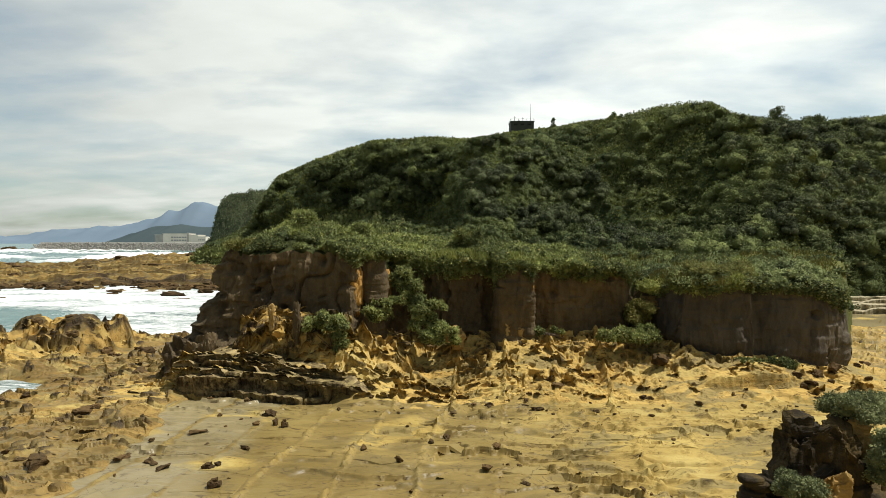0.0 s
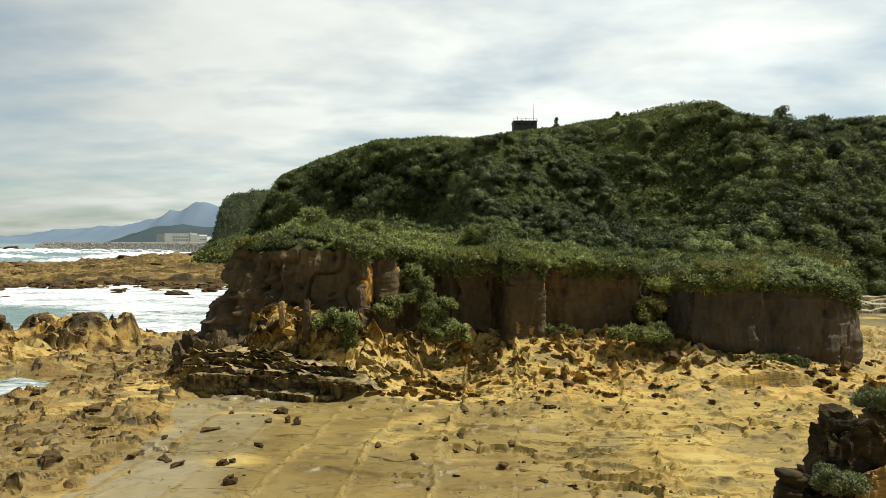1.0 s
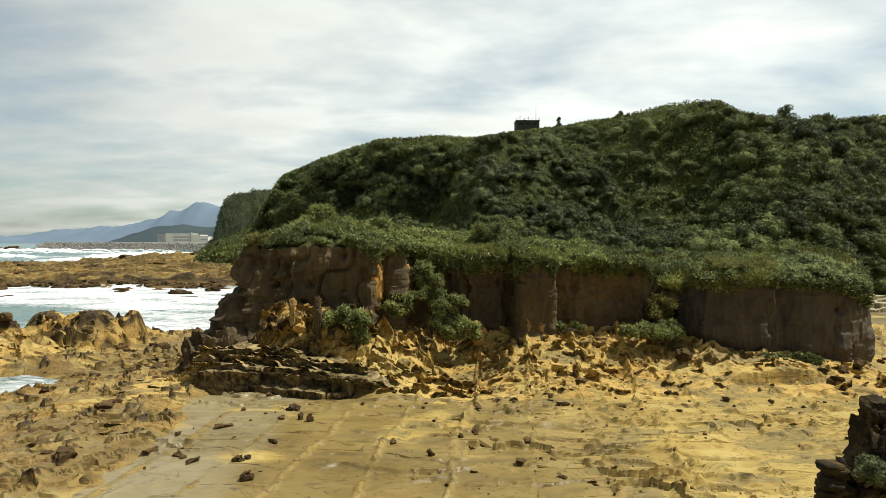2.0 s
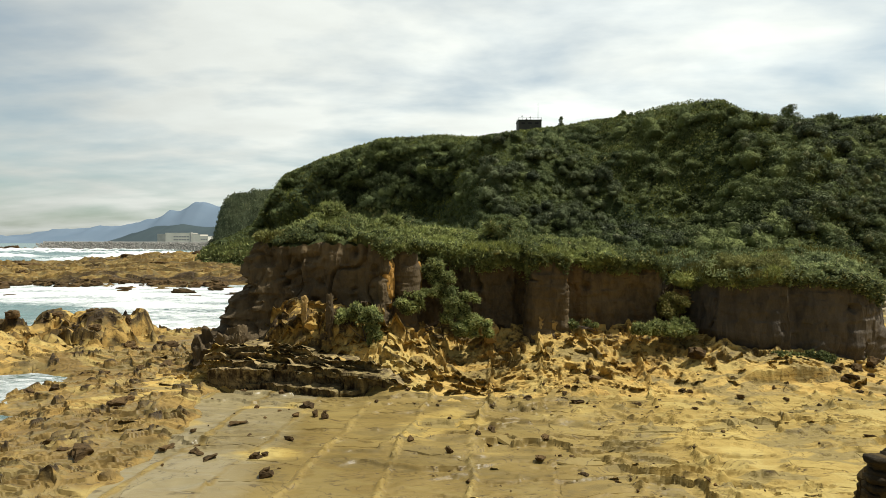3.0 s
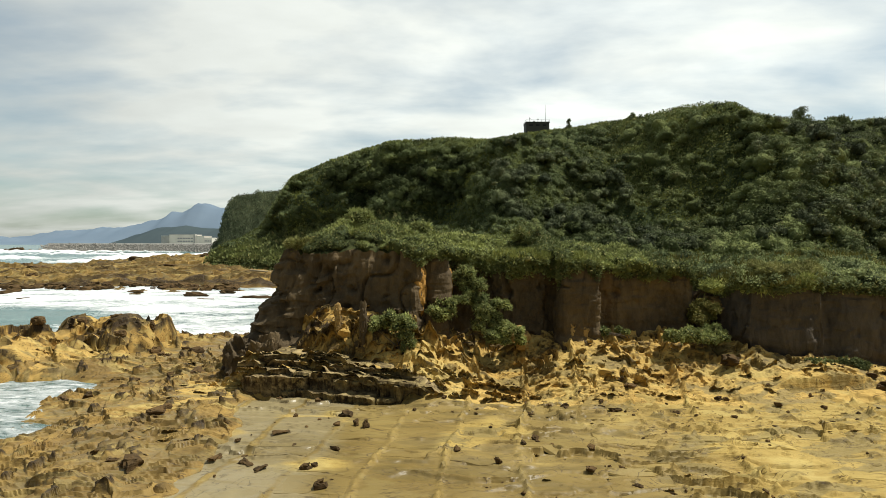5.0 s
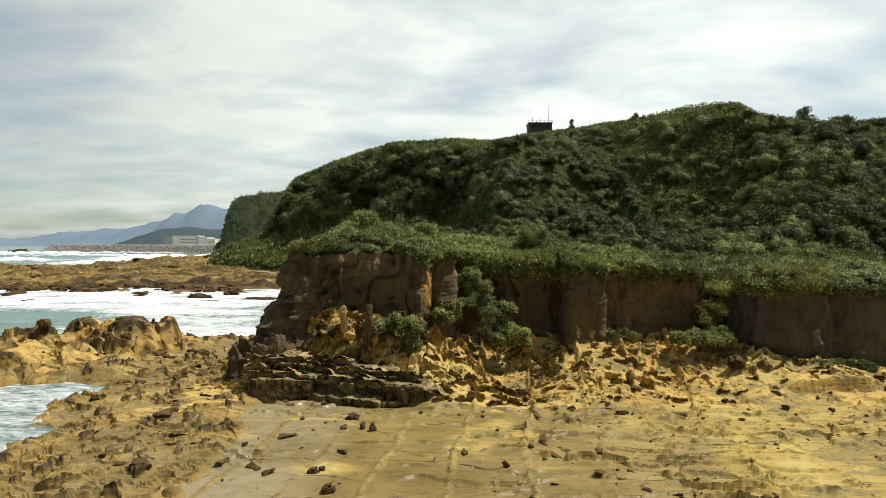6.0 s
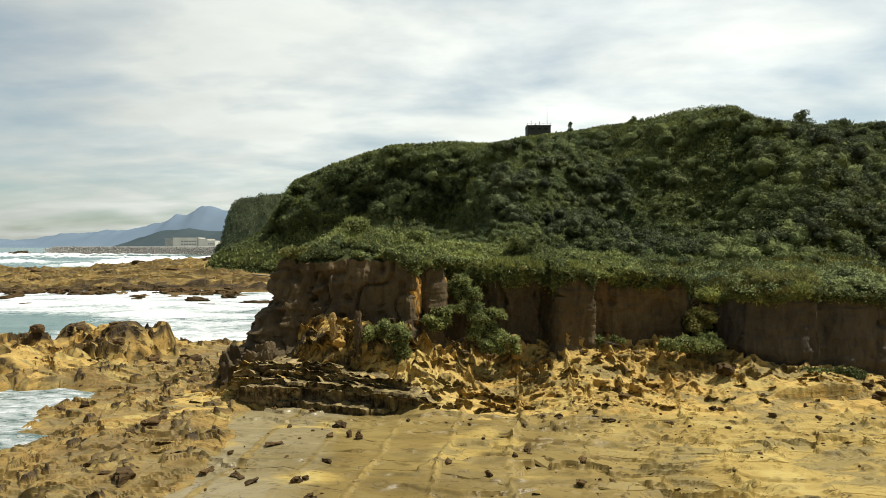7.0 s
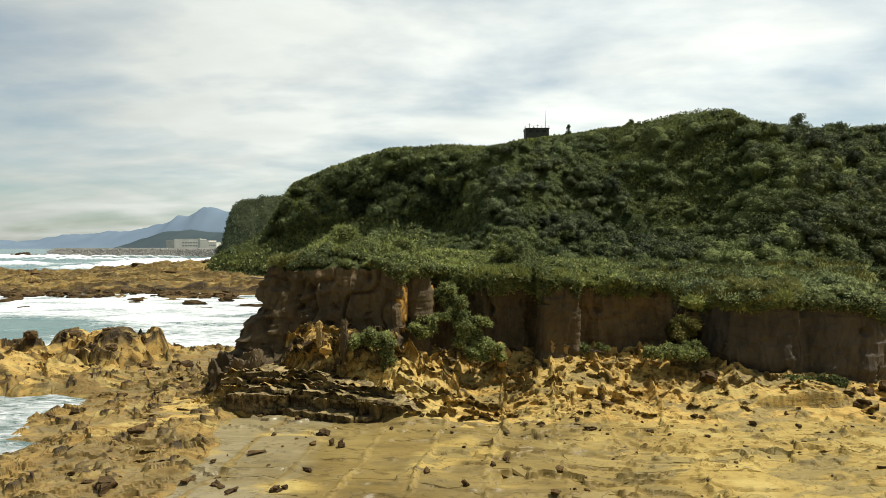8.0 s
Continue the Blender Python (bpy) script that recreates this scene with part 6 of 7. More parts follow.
# ---- sea rocks left of the inlet ----
def build_sea_rocks():
    spots = [(-40.6, 65.5, 3.0, 2.6, 3.4), (-44.0, 64.0, 2.6, 2.4, 3.1), (-37.6, 66.5, 2.6, 2.2, 2.7), (-42.4, 60.8, 2.6, 2.0, 1.9), (-38.2, 61.6, 2.4, 2.0, 2.0), (-46.5, 60.0, 2.8, 2.2, 2.2),
             (-40.8, 56.9, 2.4, 1.9, 1.3), (-44.6, 56.2, 2.8, 2.2, 1.8), (-49.5, 58.0, 3.0, 2.4, 2.0), (-37.0, 57.6, 1.8, 1.6, 1.0), (-41.2, 53.8, 2.2, 1.6, 0.9), (-46.5, 53.0, 2.8, 2.0, 1.1),
             (-50.0, 62.5, 3.0, 2.4, 2.4), (-54.0, 60.0, 3.0, 2.6, 2.4), (-34.5, 63.5, 1.8, 1.5, 1.4), (-53.0, 55.0, 3.0, 2.4, 1.6), (-35.2, 68.5, 1.8, 1.6, 1.4), (-58.0, 57.0, 3.2, 2.6, 2.0),
             (-39.2, 63.6, 3.2, 2.4, 2.7), (-42.5, 62.9, 3.0, 2.4, 2.6), (-36.2, 61.0, 2.4, 2.0, 1.5), (-45.5, 62.0, 2.6, 2.2, 2.5)]
    x, y = np.meshgrid(np.linspace(-64, -29.5, 300), np.linspace(50.2, 72, 190))
    wx, wy = x + 0.9 * fbm(x * 0.35, y * 0.35, 0, 4, 543), y + 0.9 * fbm(x * 0.35, y * 0.35, 5, 4, 545)
    z, own = np.full(x.shape, -1.2), np.zeros(x.shape)
    for i, (cx, cy, rx, ry, rz) in enumerate(spots):
        q = ((wx - cx) / (rx * 1.12)) ** 2 + ((wy - cy) / (ry * 1.12)) ** 2
        h = -0.6 + (rz * 1.25 + 0.6) * np.clip(1 - q ** 1.6, 0, 1) ** 0.5
        own = np.where(h > z, i, own)
        z = np.maximum(z, h)
    # scalloped faces meeting in sharp dark rims
    f1, f2, pick, ox, oy = worley_at(wx * 0.36, wy * 0.42, 547)
    g1, g2, pick2, px, py = worley_at(wx * 0.95 + 0.4, wy * 1.0, 549)
    high = np.clip(z / 1.4, 0, 1)
    top = step(2.4, 3.6, z)
    rough = 2.1 * np.clip(f1, 0, 0.9) ** 2 - 0.45 + (0.75 * np.clip(g1, 0, 0.9) ** 2 - 0.16) * (0.4 + 0.6 * (pick2 > 0.45))
    rough = rough + 0.30 * (ridged(wx * 0.5, wy * 0.6, 0, 4, 551) - 0.6) * (0.4 + top)
    facet = (pick * 37 % 1 - 0.5) * ox + (pick * 91 % 1 - 0.5) * oy
    facet2 = (pick2 * 37 % 1 - 0.5) * px + (pick2 * 91 % 1 - 0.5) * py
    z = z + high * (rough * 0.55 + 1.9 * facet + 0.95 * facet2)
    z = np.where(z > 4.0, 4.0 + 0.35 * (z - 4.0), z) + 0.22 * top * (ridged(wx * 0.8, wy * 0.9, 3, 4, 557) - 0.5)
    y = y - 0.5 * high * np.clip(rough, -0.3, 1.0)
    rims = np.clip(1 - (f2 - f1) / 0.16, 0, 1) + 0.6 * np.clip(1 - (g2 - g1) / 0.12, 0, 1) * (pick2 > 0.5)
    crust = np.clip(rims * (fbm(x * 0.6, y * 0.6, 0, 3, 553) > -0.15) + 0.8 * (pick2 > 0.90) + 0.85 * top * (fbm(x * 0.4, y * 0.4, 2, 3, 555) > 0.0), 0, 1) * high
    keep = np.maximum(z[:-1, :-1], z[1:, 1:]) > -0.5
    sheet("sea_rock", x, y, z, M_YSHORE, "lumpy ochre sea rock with dark crusted top beside the inlet", "rock", {"wet": x * 0, "crust": crust}, kind="thing", keep=keep, sharp=38)
    return x, y, z


M_YSHORE = sandstone("sea_rock_sandstone", (0.46, 0.315, 0.10), (0.36, 0.215, 0.058), (0.08, 0.054, 0.026), wet_film=True, crusted=(0.25, 0.42), grainwise=(0.9, 0.9, 1.2))
MOUND = build_sea_rocks()


for x, y, r, seed in ((-36.4, 64.2, (0.32, 0.32, 0.40), 561), (-40.4, 64.6, (0.75, 0.5, 0.30), 563), (-43.4, 63.2, (0.5, 0.45, 0.45), 565), (-38.0, 60.8, (0.6, 0.5, 0.4), 567), (-46.0, 60.4, (0.6, 0.5, 0.4), 569)):
    k = np.argmin((MOUND[0] - x) ** 2 + (MOUND[1] - y) ** 2)
    crag_lump(x, y, float(MOUND[2].ravel()[k]) + 0.35 * r[2], r, seed, "dark knob of rock on the crest of the sea rock", M_DARK, 0.5, 0.15)


def sea_rock_ribs():
    """Sharp dark-rimmed edges on the sea rock."""
    rng = np.random.default_rng(581)
    shapes = [rib_shape(1700 + 7 * k, M_YSHORE) for k in range(6)]
    xs, ys, zs = (g.ravel() for g in MOUND)
    high = np.flatnonzero((zs > 0.6) & (xs > -56) & (ys < 68))
    for k in range(30):
        j = int(rng.choice(high))
        ob = new("rock_rib", shapes[k % 6])
        size = rng.uniform(0.5, 1.25)
        ob.matrix_basis = pose(float(xs[j]), float(ys[j]), float(zs[j]) - 0.35 * size, 0, 0, rng.normal() * 40 + 10) @ Matrix.Diagonal((size * rng.choice((-1, 1)), size, size * rng.uniform(0.55, 0.95), 1))
        tagged(ob, "angular ochre edge of the sea rock with a dark crusted front", "rock", "ribs of the sea rock")


sea_rock_ribs()


def skerries():
    rng = np.random.default_rng(571)
    for i in range(46):
        u = rng.uniform(-0.86, -0.36)
        d = rng.choice([rng.uniform(120, 158), rng.uniform(222, 262), rng.uniform(158, 225)])
        size = rng.uniform(0.5, 1.6) * (1.5 if d > 200 else 1.0)
        ob = new("skerry", ROCK_SHAPES[i % 9])
        x = u * d
        base = float(far_shore(np.array([x]), np.array([d]))[0])
        ob.matrix_basis = pose(x, d, max(base, -0.2) + 0.15 * size, 0, 0, rng.uniform(0, 360)) @ Matrix.Diagonal((size * rng.uniform(1.4, 3.2), size, size * rng.uniform(0.5, 0.9), 1))
        tagged(ob, "low dark wave-washed rock in the surf", "rock", "rocks in the bay")
    for i in range(70):
        u = rng.uniform(-0.80, -0.38)
        d = 160 + 9 * float(fbm(np.array([u * 155 * 0.035]), np.array([0.0]), 0, 4, 91)[0]) + 0.10 * (u * 155 + 100) + rng.uniform(-9, 3)
        size = rng.uniform(0.7, 1.7)
        ob = new("skerry", ROCK_SHAPES[i % 9])
        ob.matrix_basis = pose(u * d, d, 0.05 * size, 0, 0, rng.uniform(0, 360)) @ Matrix.Diagonal((size * rng.uniform(1.0, 2.0), size, size * rng.uniform(0.6, 1.1), 1))
        tagged(ob, "black wave-washed rock below the reef edge", "rock", "rocks in the bay")


skerries()


# ---- bushes ----
def bush(name, crowns, each, leaf, label, seed, material=None, squash=0.85, stems=5, droop=0.0, level=2):
    """A bush: woody stems, dense inner twigs, leaves."""
    rng = np.random.default_rng(seed)
    c, r = np.array([k[:3] for k in crowns], float), np.array([k[3] for k in crowns], float)
    foot = (c[0, 0], c[0, 1], float(np.min(c[:, 2] - r * squash)))
    thing = empty(name, label, "bush", foot)
    sticks = []
    for _ in range(stems):
        k = rng.integers(len(c))
        sticks.append(tube_mesh(np.array(foot) + rng.normal(size=3) * 0.1, c[k] + rng.normal(size=3) * r[k] * 0.3, 0.05, 0.015, 6))
    for v, f in sticks:
        part("stem", v, f, M_BARK, thing)
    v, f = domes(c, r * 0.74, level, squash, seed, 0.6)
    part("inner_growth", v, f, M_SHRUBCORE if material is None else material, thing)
    v, f = crown_leaves(c, r, each, leaf[0], leaf[1], squash, rng, seed, low=-0.6, droop=droop, core=0.74, rough=0.6)
    part("leaves", v, f, material or M_SHRUB, thing)
    return thing


def clump(x, y, z, w, deep, h, n, r, seed):
    rng = np.random.default_rng(seed)
    return [(x + rng.uniform(-w, w), y + rng.uniform(-deep, deep), z + rng.uniform(-h, h), r * rng.uniform(0.6, 1.25)) for _ in range(n)]


bush("cliff_bush", clump(-9.0, 44.9, 6.2, 1.5, 0.5, 0.45, 17, 0.43, 601) + clump(-7.8, 44.6, 5.1, 0.55, 0.4, 0.95, 14, 0.36, 602), 250, (0.19, 0.04), "dark green bush growing from a cleft in the cliff", 603)
bush("cliff_bush", clump(-4.9, 47.2, 6.9, 1.0, 0.5, 0.9, 19, 0.42, 605) + clump(-2.6, 47.8, 7.9, 0.9, 0.5, 1.1, 20, 0.42, 606) + clump(-1.2, 47.2, 6.2, 1.3, 0.5, 1.1, 26, 0.46, 607)
     + clump(-0.4, 46.5, 4.9, 1.4, 0.5, 0.6, 22, 0.38, 608) + clump(-3.4, 48.6, 9.2, 0.7, 0.5, 0.9, 13, 0.40, 609), 240, (0.19, 0.04), "broad bush trailing down a recess of the cliff", 610)
bush("low_bush", clump(14.2, 46.9, 4.75, 2.6, 0.6, 0.25, 22, 0.52, 611), 360, (0.18, 0.05), "low spreading green bush at the cliff foot", 612)
bush("low_bush", clump(24.8, 45.5, 2.85, 2.0, 0.4, 0.2, 12, 0.34, 613), 220, (0.2, 0.05), "thin creeping green scrub at the foot of the low outcrop", 614)
bush("low_bush", clump(8.2, 47.8, 5.0, 1.3, 0.3, 0.15, 7, 0.3, 615), 180, (0.2, 0.05), "thin scrub on a ledge at the cliff foot", 616)
bush("gap_bush", clump(16.3, 49.3, 6.2, 0.7, 0.7, 0.9, 16, 0.5, 617), 360, (0.18, 0.06), "brownish scrub filling the gap between the outcrops", 618, M_GRASS)
bush("gap_bush", clump(16.6, 48.2, 4.9, 0.8, 0.5, 0.4, 9, 0.42, 619), 360, (0.18, 0.06), "green scrub below the gap between the outcrops", 620)
bush("cliff_bush", clump(-15.5, 49.6, 11.6, 1.5, 0.5, 0.3, 8, 0.35, 621), 160, (0.26, 0.06), "dry scrub clinging to the rim", 622, M_GRASS)
bush("grass_tussock", clump(22.6, 48.6, float(side_mound(22.6)) + 0.35, 2.3, 0.9, 0.25, 24, 0.6, 623), 520, (0.30, 0.028), "dry yellow tussock grass on the low outcrop", 624, M_TUSSOCK, squash=0.6)
bush("cliff_bush", clump(-17.0, 50.6, 12.0, 1.2, 0.9, 0.15, 20, 0.36, 625), 260, (0.34, 0.035), "dry yellow-green grass on the bare end of the outcrop", 626, M_TUSSOCK, squash=0.6)
for x, s, k in ((-7.3, 0.8, 1), (2.2, 0.7, 3), (-12.5, 0.9, 5)):
    y = 51.0 + 0.4 * k
    bush("screw_pine", clump(x, y, float(main_mound(x)) + 0.8, 0.9, 0.6, 0.4, 6, 0.55 * s, 630 + k), 260, (0.42, 0.04), "spiky bright green bush rising from the cliff-top scrub", 640 + k, droop=0.15)


def rim_mounds():
    """Rounded cushions of scrub and turf along the rims, some spilling over, with gaps between."""
    rng = np.random.default_rng(645)
    for face, lo, hi, gap, label in ((MAIN_FACE, -3.0, 15.5, 1.35, "rounded green bush spilling over the cliff rim"), (SIDE_FACE, 18.2, 36.0, 1.5, "bright green cushion of scrub on the low outcrop")):
        x, y, z = face[0][-1], face[1][-1], face[2][-1]
        cols = np.where((x > lo) & (x < hi) & (y < 51))[0]
        last, k = None, 0
        for col in cols:
            here = np.array([x[col], y[col]])
            if last is not None and np.hypot(*(here - last)) < gap * wide:
                continue
            last, wide, k = here, rng.uniform(0.6, 1.5), k + 1
            r = 0.42 * wide + 0.18
            grassy = face is SIDE_FACE and x[col] < 25
            crowns = clump(x[col], y[col] + 0.35 + rng.uniform(0, 1.3), z[col] + rng.uniform(-0.12, 0.25), 0.7 * wide, 0.5, 0.12, 7, r, 900 + k)
            bush("rim_bush", crowns, 300, (0.40, 0.03) if grassy else (0.19, 0.05), "yellow-green turf cushion on the low outcrop" if grassy else label, 1900 + k,
                 M_RIMGRASS if grassy else M_LOWSHRUB if face is SIDE_FACE else M_SHRUB, squash=0.6, stems=2, droop=0.1)


M_RIMGRASS = leaf_material("rim_grass_blades", (0.16, 0.19, 0.06), (0.46, 0.48, 0.14), (0.48, 0.43, 0.17), patch=0.3)
rim_mounds()


def trailing(name, face, lo, hi, count, drop, seed, label):
    """Creepers hanging over a cliff rim."""
    rng = np.random.default_rng(seed)
    x, y, z = face
    cols = np.where((x[-1] > lo) & (x[-1] < hi) & (y[-1] < 56))[0]
    col = rng.choice(cols, count)
    reach = drop * np.clip(0.45 + 1.1 * fbm(x[-1][col] * 0.7, y[-1][col] * 0.7, 0, 3, seed), 0.08, 1.4)
    down = rng.random(count) ** 1.4 * reach
    total = z[-1][col] - z[0][col]
    row = np.clip(((1 - down / total) * (x.shape[0] - 1)).astype(int), 0, x.shape[0] - 1)
    p = np.stack([x[row, col], y[row, col], z[row, col]], 1) + np.array([0, -0.10, 0.1]) + rng.normal(size=(count, 3)) * 0.12
    v, f = leaves(p, np.tile(np.array([[0.05, -0.7, 0.25]]), (count, 1)), 0.24, 0.06, rng, 0.7, 0.2)
    ob = empty(name, label, "creeper", tuple(p.mean(0)), kind="stuff")
    part("leaves", v, f, M_SHRUB, ob)


trailing("rim_creeper", MAIN_FACE, -8, 16, 18000, 1.35, 651, "green creeper hanging over the cliff rim")
trailing("rim_creeper", MAIN_FACE, -4, 5, 6000, 1.9, 653, "thick green creeper hanging over the cliff rim")
trailing("rim_creeper", SIDE_FACE, 17, 35, 9000, 0.7, 655, "green creeper hanging over the low cliff rim")
trailing("rim_creeper", SIDE_FACE, 28, 35, 6000, 1.6, 657, "thick dark creeper hanging over the end of the low cliff")


def grass_tufts():
    rng = np.random.default_rng(661)
    cx, cy, cz = SIDE_CAP
    cols = np.where((cx[0] > 18) & (cx[0] < 25.5) & (cy[0] < 52))[0]
    n = 9000
    col, row = rng.choice(cols, n), rng.integers(0, 14, n)
    p = np.stack([cx[row, col], cy[row, col], cz[row, col]], 1) + rng.normal(size=(n, 3)) * np.array([0.12, 0.12, 0.02])
    v, f = leaves(p, np.tile(np.array([[0.1, -0.25, 0.8]]), (n, 1)), 0.75, 0.025, rng, 0.45)
    ob = empty("dry_grass", "yellowish tussock grass on the low outcrop", "grass", tuple(p.mean(0)), kind="stuff")
    part("blades", v, f, M_GRASS, ob)


grass_tufts()


def rim_grass():
    """Bright grass standing along the rim and over the mound of the main outcrop."""
    rng = np.random.default_rng(671)
    cx, cy, cz = MAIN_CAP
    for lo, hi, r0, r1, n, size, label in ((-3.5, 13.0, 0, 6, 9000, 0.50, "bright yellow-green grass along the cliff rim"), (-15.5, -5.0, 6, 20, 8000, 0.55, "bright grass over the mound of the outcrop")):
        cols = np.where((cx[0] > lo) & (cx[0] < hi) & (cy[0] < 54))[0]
        col, row = rng.choice(cols, n), rng.integers(r0, r1, n)
        p = np.stack([cx[row, col], cy[row, col], cz[row, col]], 1) + rng.normal(size=(n, 3)) * np.array([0.15, 0.15, 0.03])
        p = p + np.stack([0 * col, 0 * col, 0.55 * np.clip(0.3 + fbm(p[:, 0] * 0.5, p[:, 1] * 0.5, 0, 3, 673), 0, 1)], 1)
        p = p[fbm(p[:, 0] * 0.35, p[:, 1] * 0.5, 0, 3, 675) > -0.12]
        v, f = leaves(p, np.tile(np.array([[0.15, -0.2, 0.8]]), (len(p), 1)), size, 0.028, rng, 0.5)
        ob = empty("rim_grass", label, "grass", tuple(p.mean(0)), kind="stuff")
        part("blades", v, f, M_RIMGRASS, ob)


rim_grass()


# ---- rock and bushes close by ----
def near_outcrop():
    ang = np.linspace(0, 2 * np.pi, 40)
    loop = np.stack([11.4 - 3.2 * np.cos(ang), 15.9 - 2.2 * np.sin(ang)], 1)
    x, y, z = rock_wall(loop, lambda a, b: 0 * a + 0.6, lambda a, b: 5.4 + 0 * a, 701, rows=60, gap=0.12, tafoni=0.25, batter=0.5, facet=0.2)
    thing = empty("near_rock_stack", "dark weathered rock stack with ochre patches and bushes on it", "rock stack", (11.4, 15.9, 0.6))
    part("rock_face", np.stack([x, y, z], -1).reshape(-1, 3), grid_faces(*x.shape), M_NEAR, thing, sharp=40)
    cx, cy, cz = cap(x[-1], y[-1], z[-1], (10.2, 12.6, 15.9), lambda a: 6.6 + 0 * a, seed=703)
    part("soil_cap", np.stack([cx, cy, cz], -1).reshape(-1, 3), grid_faces(*cx.shape), M_NEAR, thing)
    for at, r, seed, mat in (((8.42, 14.0, 7.32), (0.66, 0.5, 0.74), 711, M_NEAR), ((9.62, 14.3, 6.9), (0.42, 0.5, 1.25), 713, M_NEAR), ((8.9, 14.5, 5.7), (1.3, 0.8, 0.9), 715, M_NEAR),
                             ((10.15, 14.5, 7.1), (0.42, 0.5, 1.0), 716, M_YELLOW), ((9.05, 13.75, 6.35), (0.35, 0.4, 0.65), 718, M_YELLOW)):
        v, f = rock_mesh(5, r, seed, 0.52, 0.72, 0.22, 5)
        part("crag", v + np.array(at), f, mat, thing, sharp=45)
    rng = np.random.default_rng(717)
    for k in range(10):
        v, f = rock_mesh(3, (0.26, 0.24, 0.10), 720 + k, 0.4, 0.7)
        part("crag", v + np.array((7.05 + 0.28 * rng.random(), 13.5 + 0.3 * rng.random(), 5.85 + 0.10 * k)), f, M_NEAR, thing)


M_NEAR = sandstone("near_weathered_rock", (0.23, 0.155, 0.052), (0.066, 0.048, 0.024), (0.022, 0.019, 0.015), stain_at=(0.36, 0.54))
near_outcrop()
bush("near_bush", clump(7.95, 13.2, 6.78, 0.52, 0.25, 0.12, 18, 0.22, 731), 900, (0.056, 0.015), "grey-green seaside bush in front of a dark crag", 732, M_SEABUSH)
bush("near_bush", clump(10.45, 14.7, 8.15, 0.75, 0.4, 0.18, 20, 0.30, 733), 1000, (0.060, 0.016), "grey-green bush on top of the near rock", 734, M_SEABUSH)
bush("near_bush", clump(10.35, 13.5, 7.0, 0.30, 0.3, 0.75, 22, 0.26, 735), 900, (0.056, 0.015), "leafy bush hanging down the near rock", 736, M_SEABUSH)


# ---- on the hill: look-out post and trees ----
def lookout():
    x, y, z = 30.6, 233.0, 55.2
    thing = empty("lookout_post", "dark concrete look-out post with railing and aerials on the ridge", "hut", (x, y, z))
    part("body", *box_mesh((x - 4.45, y - 3.4, z - 2.5), (x + 4.45, y + 3.4, z + 3.3), 0.08), M_HUT, thing, smooth=False)
    part("roof_slab", *box_mesh((x - 4.65, y - 3.6, z + 3.3), (x + 4.65, y + 3.6, z + 3.62), 0.05), M_HUT, thing, smooth=False)
    for dx in (-2.6, 0.0, 2.6):
        part("window_slot", *box_mesh((x + dx - 0.7, y - 3.43, z + 1.9), (x + dx + 0.7, y - 3.38, z + 2.6)), M_DARKGLASS, thing, smooth=False)
    ring = [(-4.5, -3.4), (-1.5, -3.4), (1.5, -3.4), (4.5, -3.4), (4.5, 0.0), (4.5, 3.4), (1.5, 3.4), (-1.5, 3.4), (-4.5, 3.4), (-4.5, 0.0)]
    for (ax, ay), (bx, by) in zip(ring, ring[1:] + ring[:1]):
        part("rail_post", *tube_mesh((x + ax, y + ay, z + 3.6), (x + ax, y + ay, z + 4.4), 0.05, 0.05, 6), M_METAL, thing)
        part("rail", *tube_mesh((x + ax, y + ay, z + 4.35), (x + bx, y + by, z + 4.35), 0.035, 0.035, 6), M_METAL, thing)
    for dx, h in ((-2.6, 2.4), (0.6, 2.0), (-0.9, 1.2)):
        part("aerial", *tube_mesh((x + dx, y, z + 3.7), (x + dx, y, z + 3.7 + h), 0.10, 0.06, 6), M_METAL, thing)
        part("cross_arm", *tube_mesh((x + dx - 0.35, y, z + 3.2 + h), (x + dx + 0.35, y, z + 3.2 + h), 0.06, 0.06, 6), M_METAL, thing)
    part("mast", *tube_mesh((x + 3.6, y, z + 3.6), (x + 3.6, y, z + 11.0), 0.09, 0.03, 6), M_METAL, thing, "tall thin mast")


M_DARKGLASS = plain("dark_window_slot", (0.02, 0.02, 0.022), 0.4)
M_HUT = plain("dark_weathered_concrete", (0.09, 0.09, 0.08), 0.9, scale=0.5)
lookout()


def tree(x, y, z, height, spread, seed, label):
    rng = np.random.default_rng(seed)
    thing = empty("tree", label, "tree", (x, y, z))
    part("trunk", *tube_mesh((x, y, z - 0.5), (x + 0.2, y, z + height * 0.6), 0.22, 0.08, 8), M_BARK, thing)
    tall = rng.uniform(-0.1, 0.9, 16) ** 1.0
    c = np.array([(x + rng.normal() * spread * 0.5 * (1.05 - h), y + rng.normal() * spread * 0.4, z + height * h) for h in tall])
    for q in c[:6]:
        part("limb", *tube_mesh((x + 0.1, y, z + height * 0.35), q, 0.09, 0.03, 6), M_BARK, thing)
    r = spread * rng.uniform(0.3, 0.5, 16) * (1.15 - 0.75 * np.clip(tall, 0, 1))
    v, f = crown_leaves(c, r, 150, 0.45, 0.12, 0.85, rng, seed, low=-0.9)
    part("crown", v, f, M_HILL, thing)


def ridge_tree(px, height, spread, seed, label):
    d, z = skyline(px)
    tree((px - 784) / 1052 * float(d), float(d), float(z) - 0.7, height, spread, seed, label)


ridge_tree(978, 5.6, 2.0, 801, "small wind-blown tree beside the look-out post")
ridge_tree(1085, 3.4, 2.2, 803, "low bushy tree on the ridge line")
ridge_tree(1370, 4.4, 3.4, 805, "broad dark tree standing on the ridge")
ridge_tree(1042, 2.6, 0.8, 807, "thin shrub standing on the ridge")
ridge_tree(1440, 2.2, 3.2, 809, "low dark tree on the ridge")


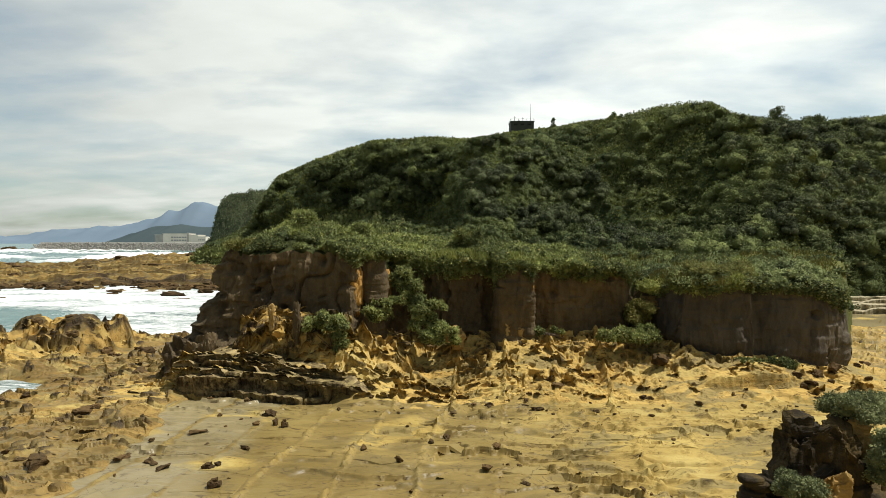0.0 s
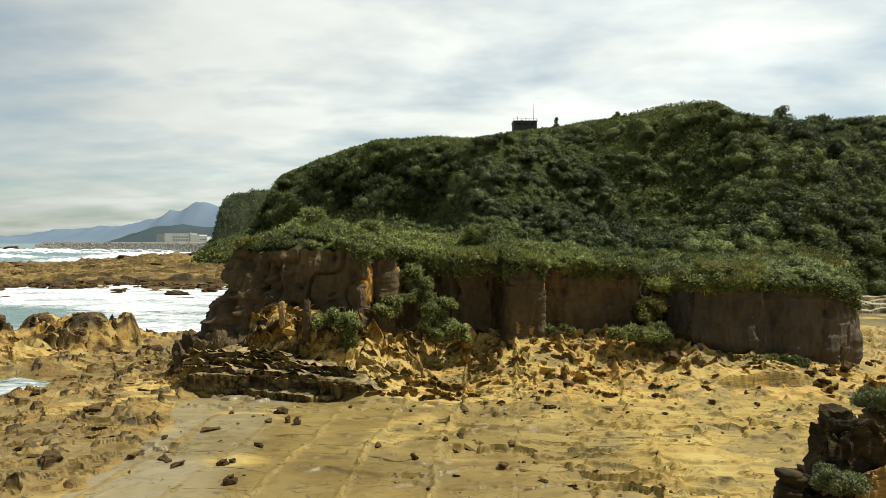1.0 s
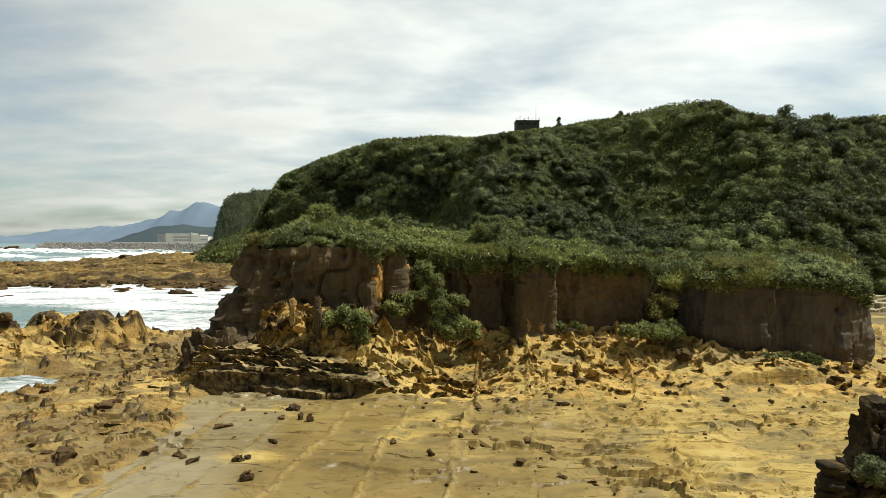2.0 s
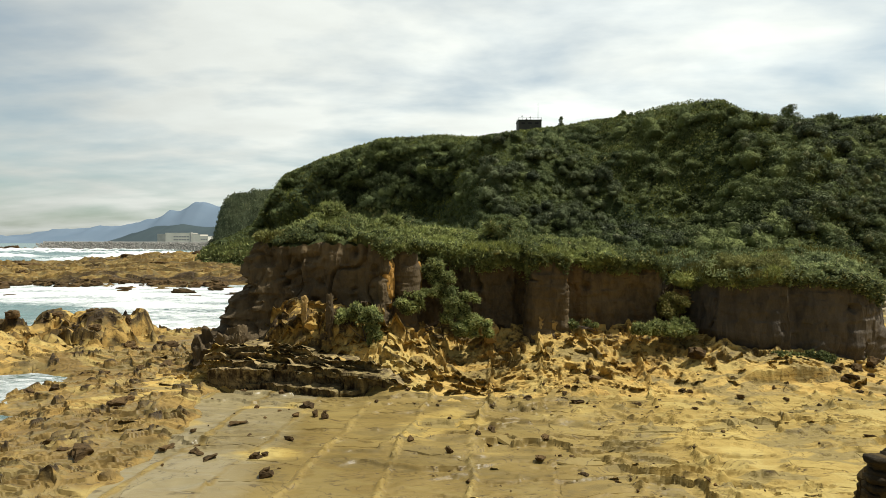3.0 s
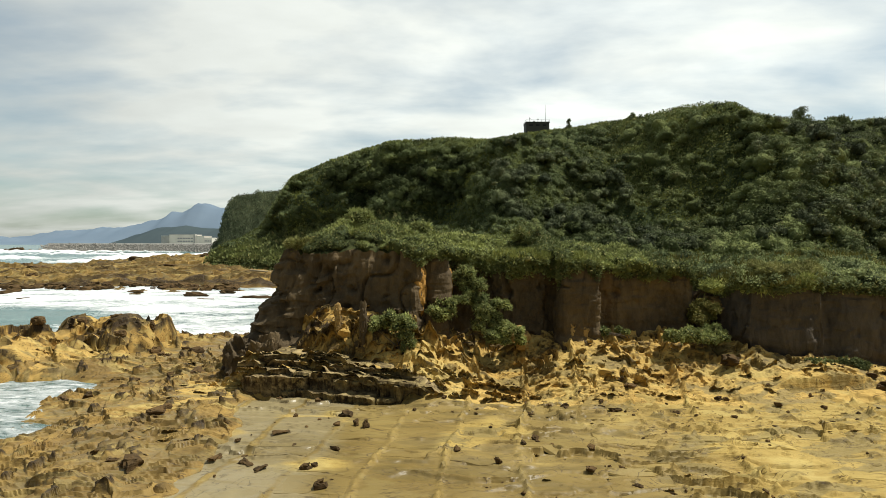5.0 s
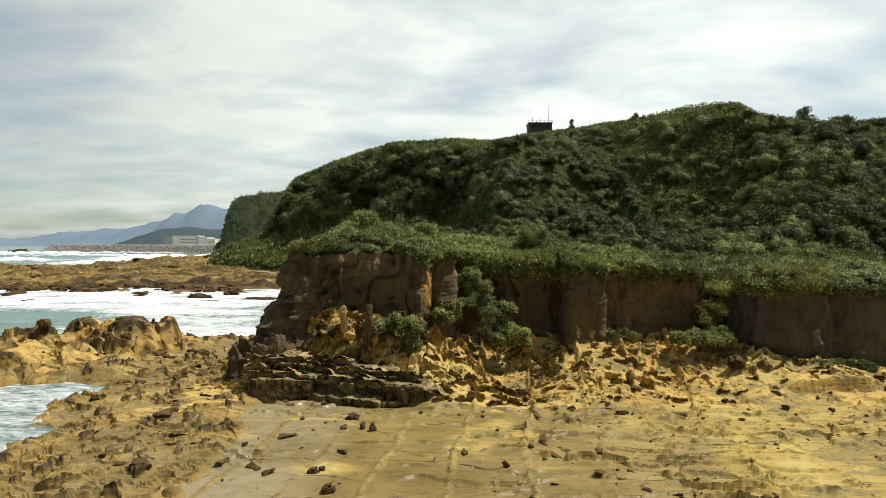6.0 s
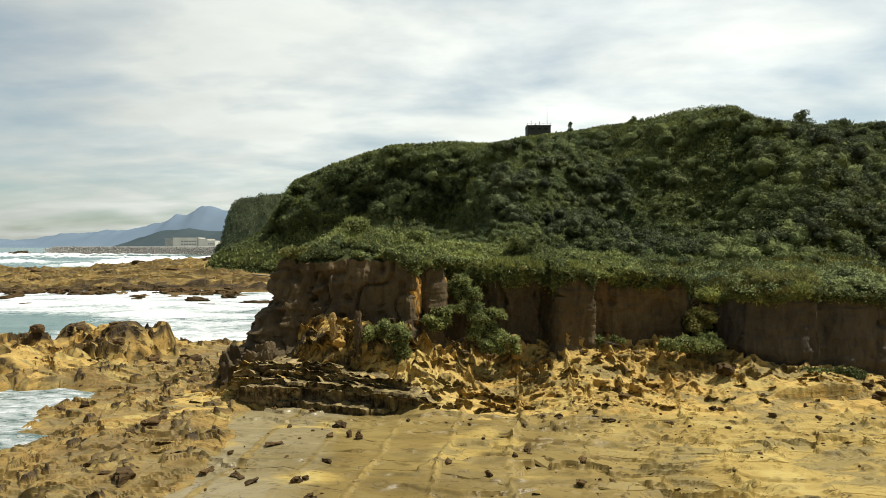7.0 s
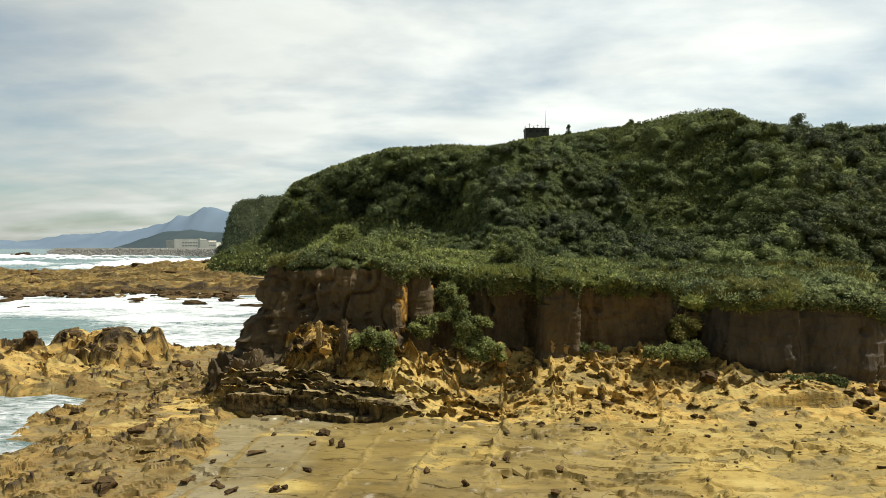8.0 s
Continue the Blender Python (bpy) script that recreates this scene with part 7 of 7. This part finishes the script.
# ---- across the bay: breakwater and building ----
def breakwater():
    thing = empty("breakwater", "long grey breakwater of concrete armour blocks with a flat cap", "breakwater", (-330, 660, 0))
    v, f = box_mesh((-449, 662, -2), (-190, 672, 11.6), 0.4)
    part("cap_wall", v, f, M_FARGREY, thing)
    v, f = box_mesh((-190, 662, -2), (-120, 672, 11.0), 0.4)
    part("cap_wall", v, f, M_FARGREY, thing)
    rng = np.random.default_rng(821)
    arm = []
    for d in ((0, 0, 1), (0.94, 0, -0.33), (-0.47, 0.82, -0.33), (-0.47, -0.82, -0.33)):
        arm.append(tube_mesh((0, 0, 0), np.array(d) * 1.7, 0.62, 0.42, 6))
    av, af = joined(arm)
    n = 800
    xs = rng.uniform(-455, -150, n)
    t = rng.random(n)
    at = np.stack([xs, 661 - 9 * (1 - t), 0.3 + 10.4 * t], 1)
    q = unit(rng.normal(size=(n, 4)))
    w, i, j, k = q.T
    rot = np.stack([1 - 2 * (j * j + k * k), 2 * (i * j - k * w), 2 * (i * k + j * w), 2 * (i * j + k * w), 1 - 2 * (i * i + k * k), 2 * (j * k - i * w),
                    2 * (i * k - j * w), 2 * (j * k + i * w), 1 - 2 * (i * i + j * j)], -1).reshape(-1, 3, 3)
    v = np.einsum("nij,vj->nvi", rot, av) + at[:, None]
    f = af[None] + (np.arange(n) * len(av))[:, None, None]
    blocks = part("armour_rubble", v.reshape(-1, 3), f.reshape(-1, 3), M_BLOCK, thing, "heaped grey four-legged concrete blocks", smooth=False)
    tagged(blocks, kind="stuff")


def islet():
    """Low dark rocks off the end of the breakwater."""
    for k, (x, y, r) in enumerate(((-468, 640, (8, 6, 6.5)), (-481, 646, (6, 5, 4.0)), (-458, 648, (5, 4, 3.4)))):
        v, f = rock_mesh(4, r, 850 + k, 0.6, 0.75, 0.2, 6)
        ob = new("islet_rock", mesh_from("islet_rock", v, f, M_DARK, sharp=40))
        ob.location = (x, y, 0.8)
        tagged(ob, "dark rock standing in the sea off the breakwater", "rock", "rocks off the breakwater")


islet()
# blocks also glow a little, as painted haze
M_BLOCK = plain("hazy_armour_concrete", (0.30, 0.285, 0.25), 0.95, scale=0.4, haze_glow=0.16)
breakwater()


# the glow here is painted haze, not a lit room
M_FARGLASS = plain("hazy_window", (0.22, 0.22, 0.21), 0.4, vary=0.2, haze_glow=0.25)


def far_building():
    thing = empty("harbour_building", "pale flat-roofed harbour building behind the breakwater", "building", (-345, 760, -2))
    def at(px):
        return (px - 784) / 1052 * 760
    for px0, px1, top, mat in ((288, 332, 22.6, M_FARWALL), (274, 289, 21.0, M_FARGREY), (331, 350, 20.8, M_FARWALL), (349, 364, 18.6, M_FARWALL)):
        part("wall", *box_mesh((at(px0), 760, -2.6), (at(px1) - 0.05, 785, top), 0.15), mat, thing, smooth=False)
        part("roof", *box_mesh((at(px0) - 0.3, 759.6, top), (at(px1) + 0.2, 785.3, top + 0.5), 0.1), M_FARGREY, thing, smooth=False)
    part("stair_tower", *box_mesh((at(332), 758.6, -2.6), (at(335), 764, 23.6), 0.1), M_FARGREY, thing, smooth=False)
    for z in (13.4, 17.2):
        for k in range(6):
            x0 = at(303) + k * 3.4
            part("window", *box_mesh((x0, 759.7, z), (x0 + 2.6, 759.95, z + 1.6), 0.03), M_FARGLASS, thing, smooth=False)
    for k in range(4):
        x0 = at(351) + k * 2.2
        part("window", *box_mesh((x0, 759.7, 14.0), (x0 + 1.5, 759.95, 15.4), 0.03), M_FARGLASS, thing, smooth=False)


far_building()


def shore_block():
    """An old concrete box on the far reef."""
    x, y = -119.5, 250.0
    z = float(far_shore(np.array([x]), np.array([y]))[0])
    thing = empty("concrete_bunker", "small dark weathered concrete box on the far reef", "bunker", (x, y, z))
    part("wall", *box_mesh((x - 2.4, y - 1.8, z - 1.5), (x + 2.4, y + 1.8, z + 2.3), 0.12), M_HUT, thing, smooth=False)
    part("roof", *box_mesh((x - 2.8, y - 2.2, z + 2.3), (x + 2.8, y + 2.2, z + 2.7), 0.08), M_HUT, thing, smooth=False)
    # solid dark panel on the wall; the doorway's shade is its colour
    part("doorway", *box_mesh((x - 0.6, y - 1.95, z - 0.2), (x + 0.5, y - 1.79, z + 1.7), 0.02), M_DOORDARK, thing, "dark open doorway", smooth=False)


shore_block()


def drift_log(x, y, length, turn, label):
    z = float(far_shore(np.array([x]), np.array([y]))[0]) + 0.55
    dx, dy = math.cos(radians(turn)) * length / 2, math.sin(radians(turn)) * length / 2
    ob = new("drift_log", mesh_from("drift_log", *tube_mesh((-dx, -dy, 0.25), (dx, dy, -0.15), 0.30, 0.18, 10), M_DRIFT))
    ob.location = (x, y, z)
    tagged(ob, label, "log")


M_DRIFT = plain("bleached_wood", (0.52, 0.45, 0.32), 0.85, scale=3.0)
drift_log(-62.0, 186.0, 9.0, -18, "pale bleached log lying across the far reef")
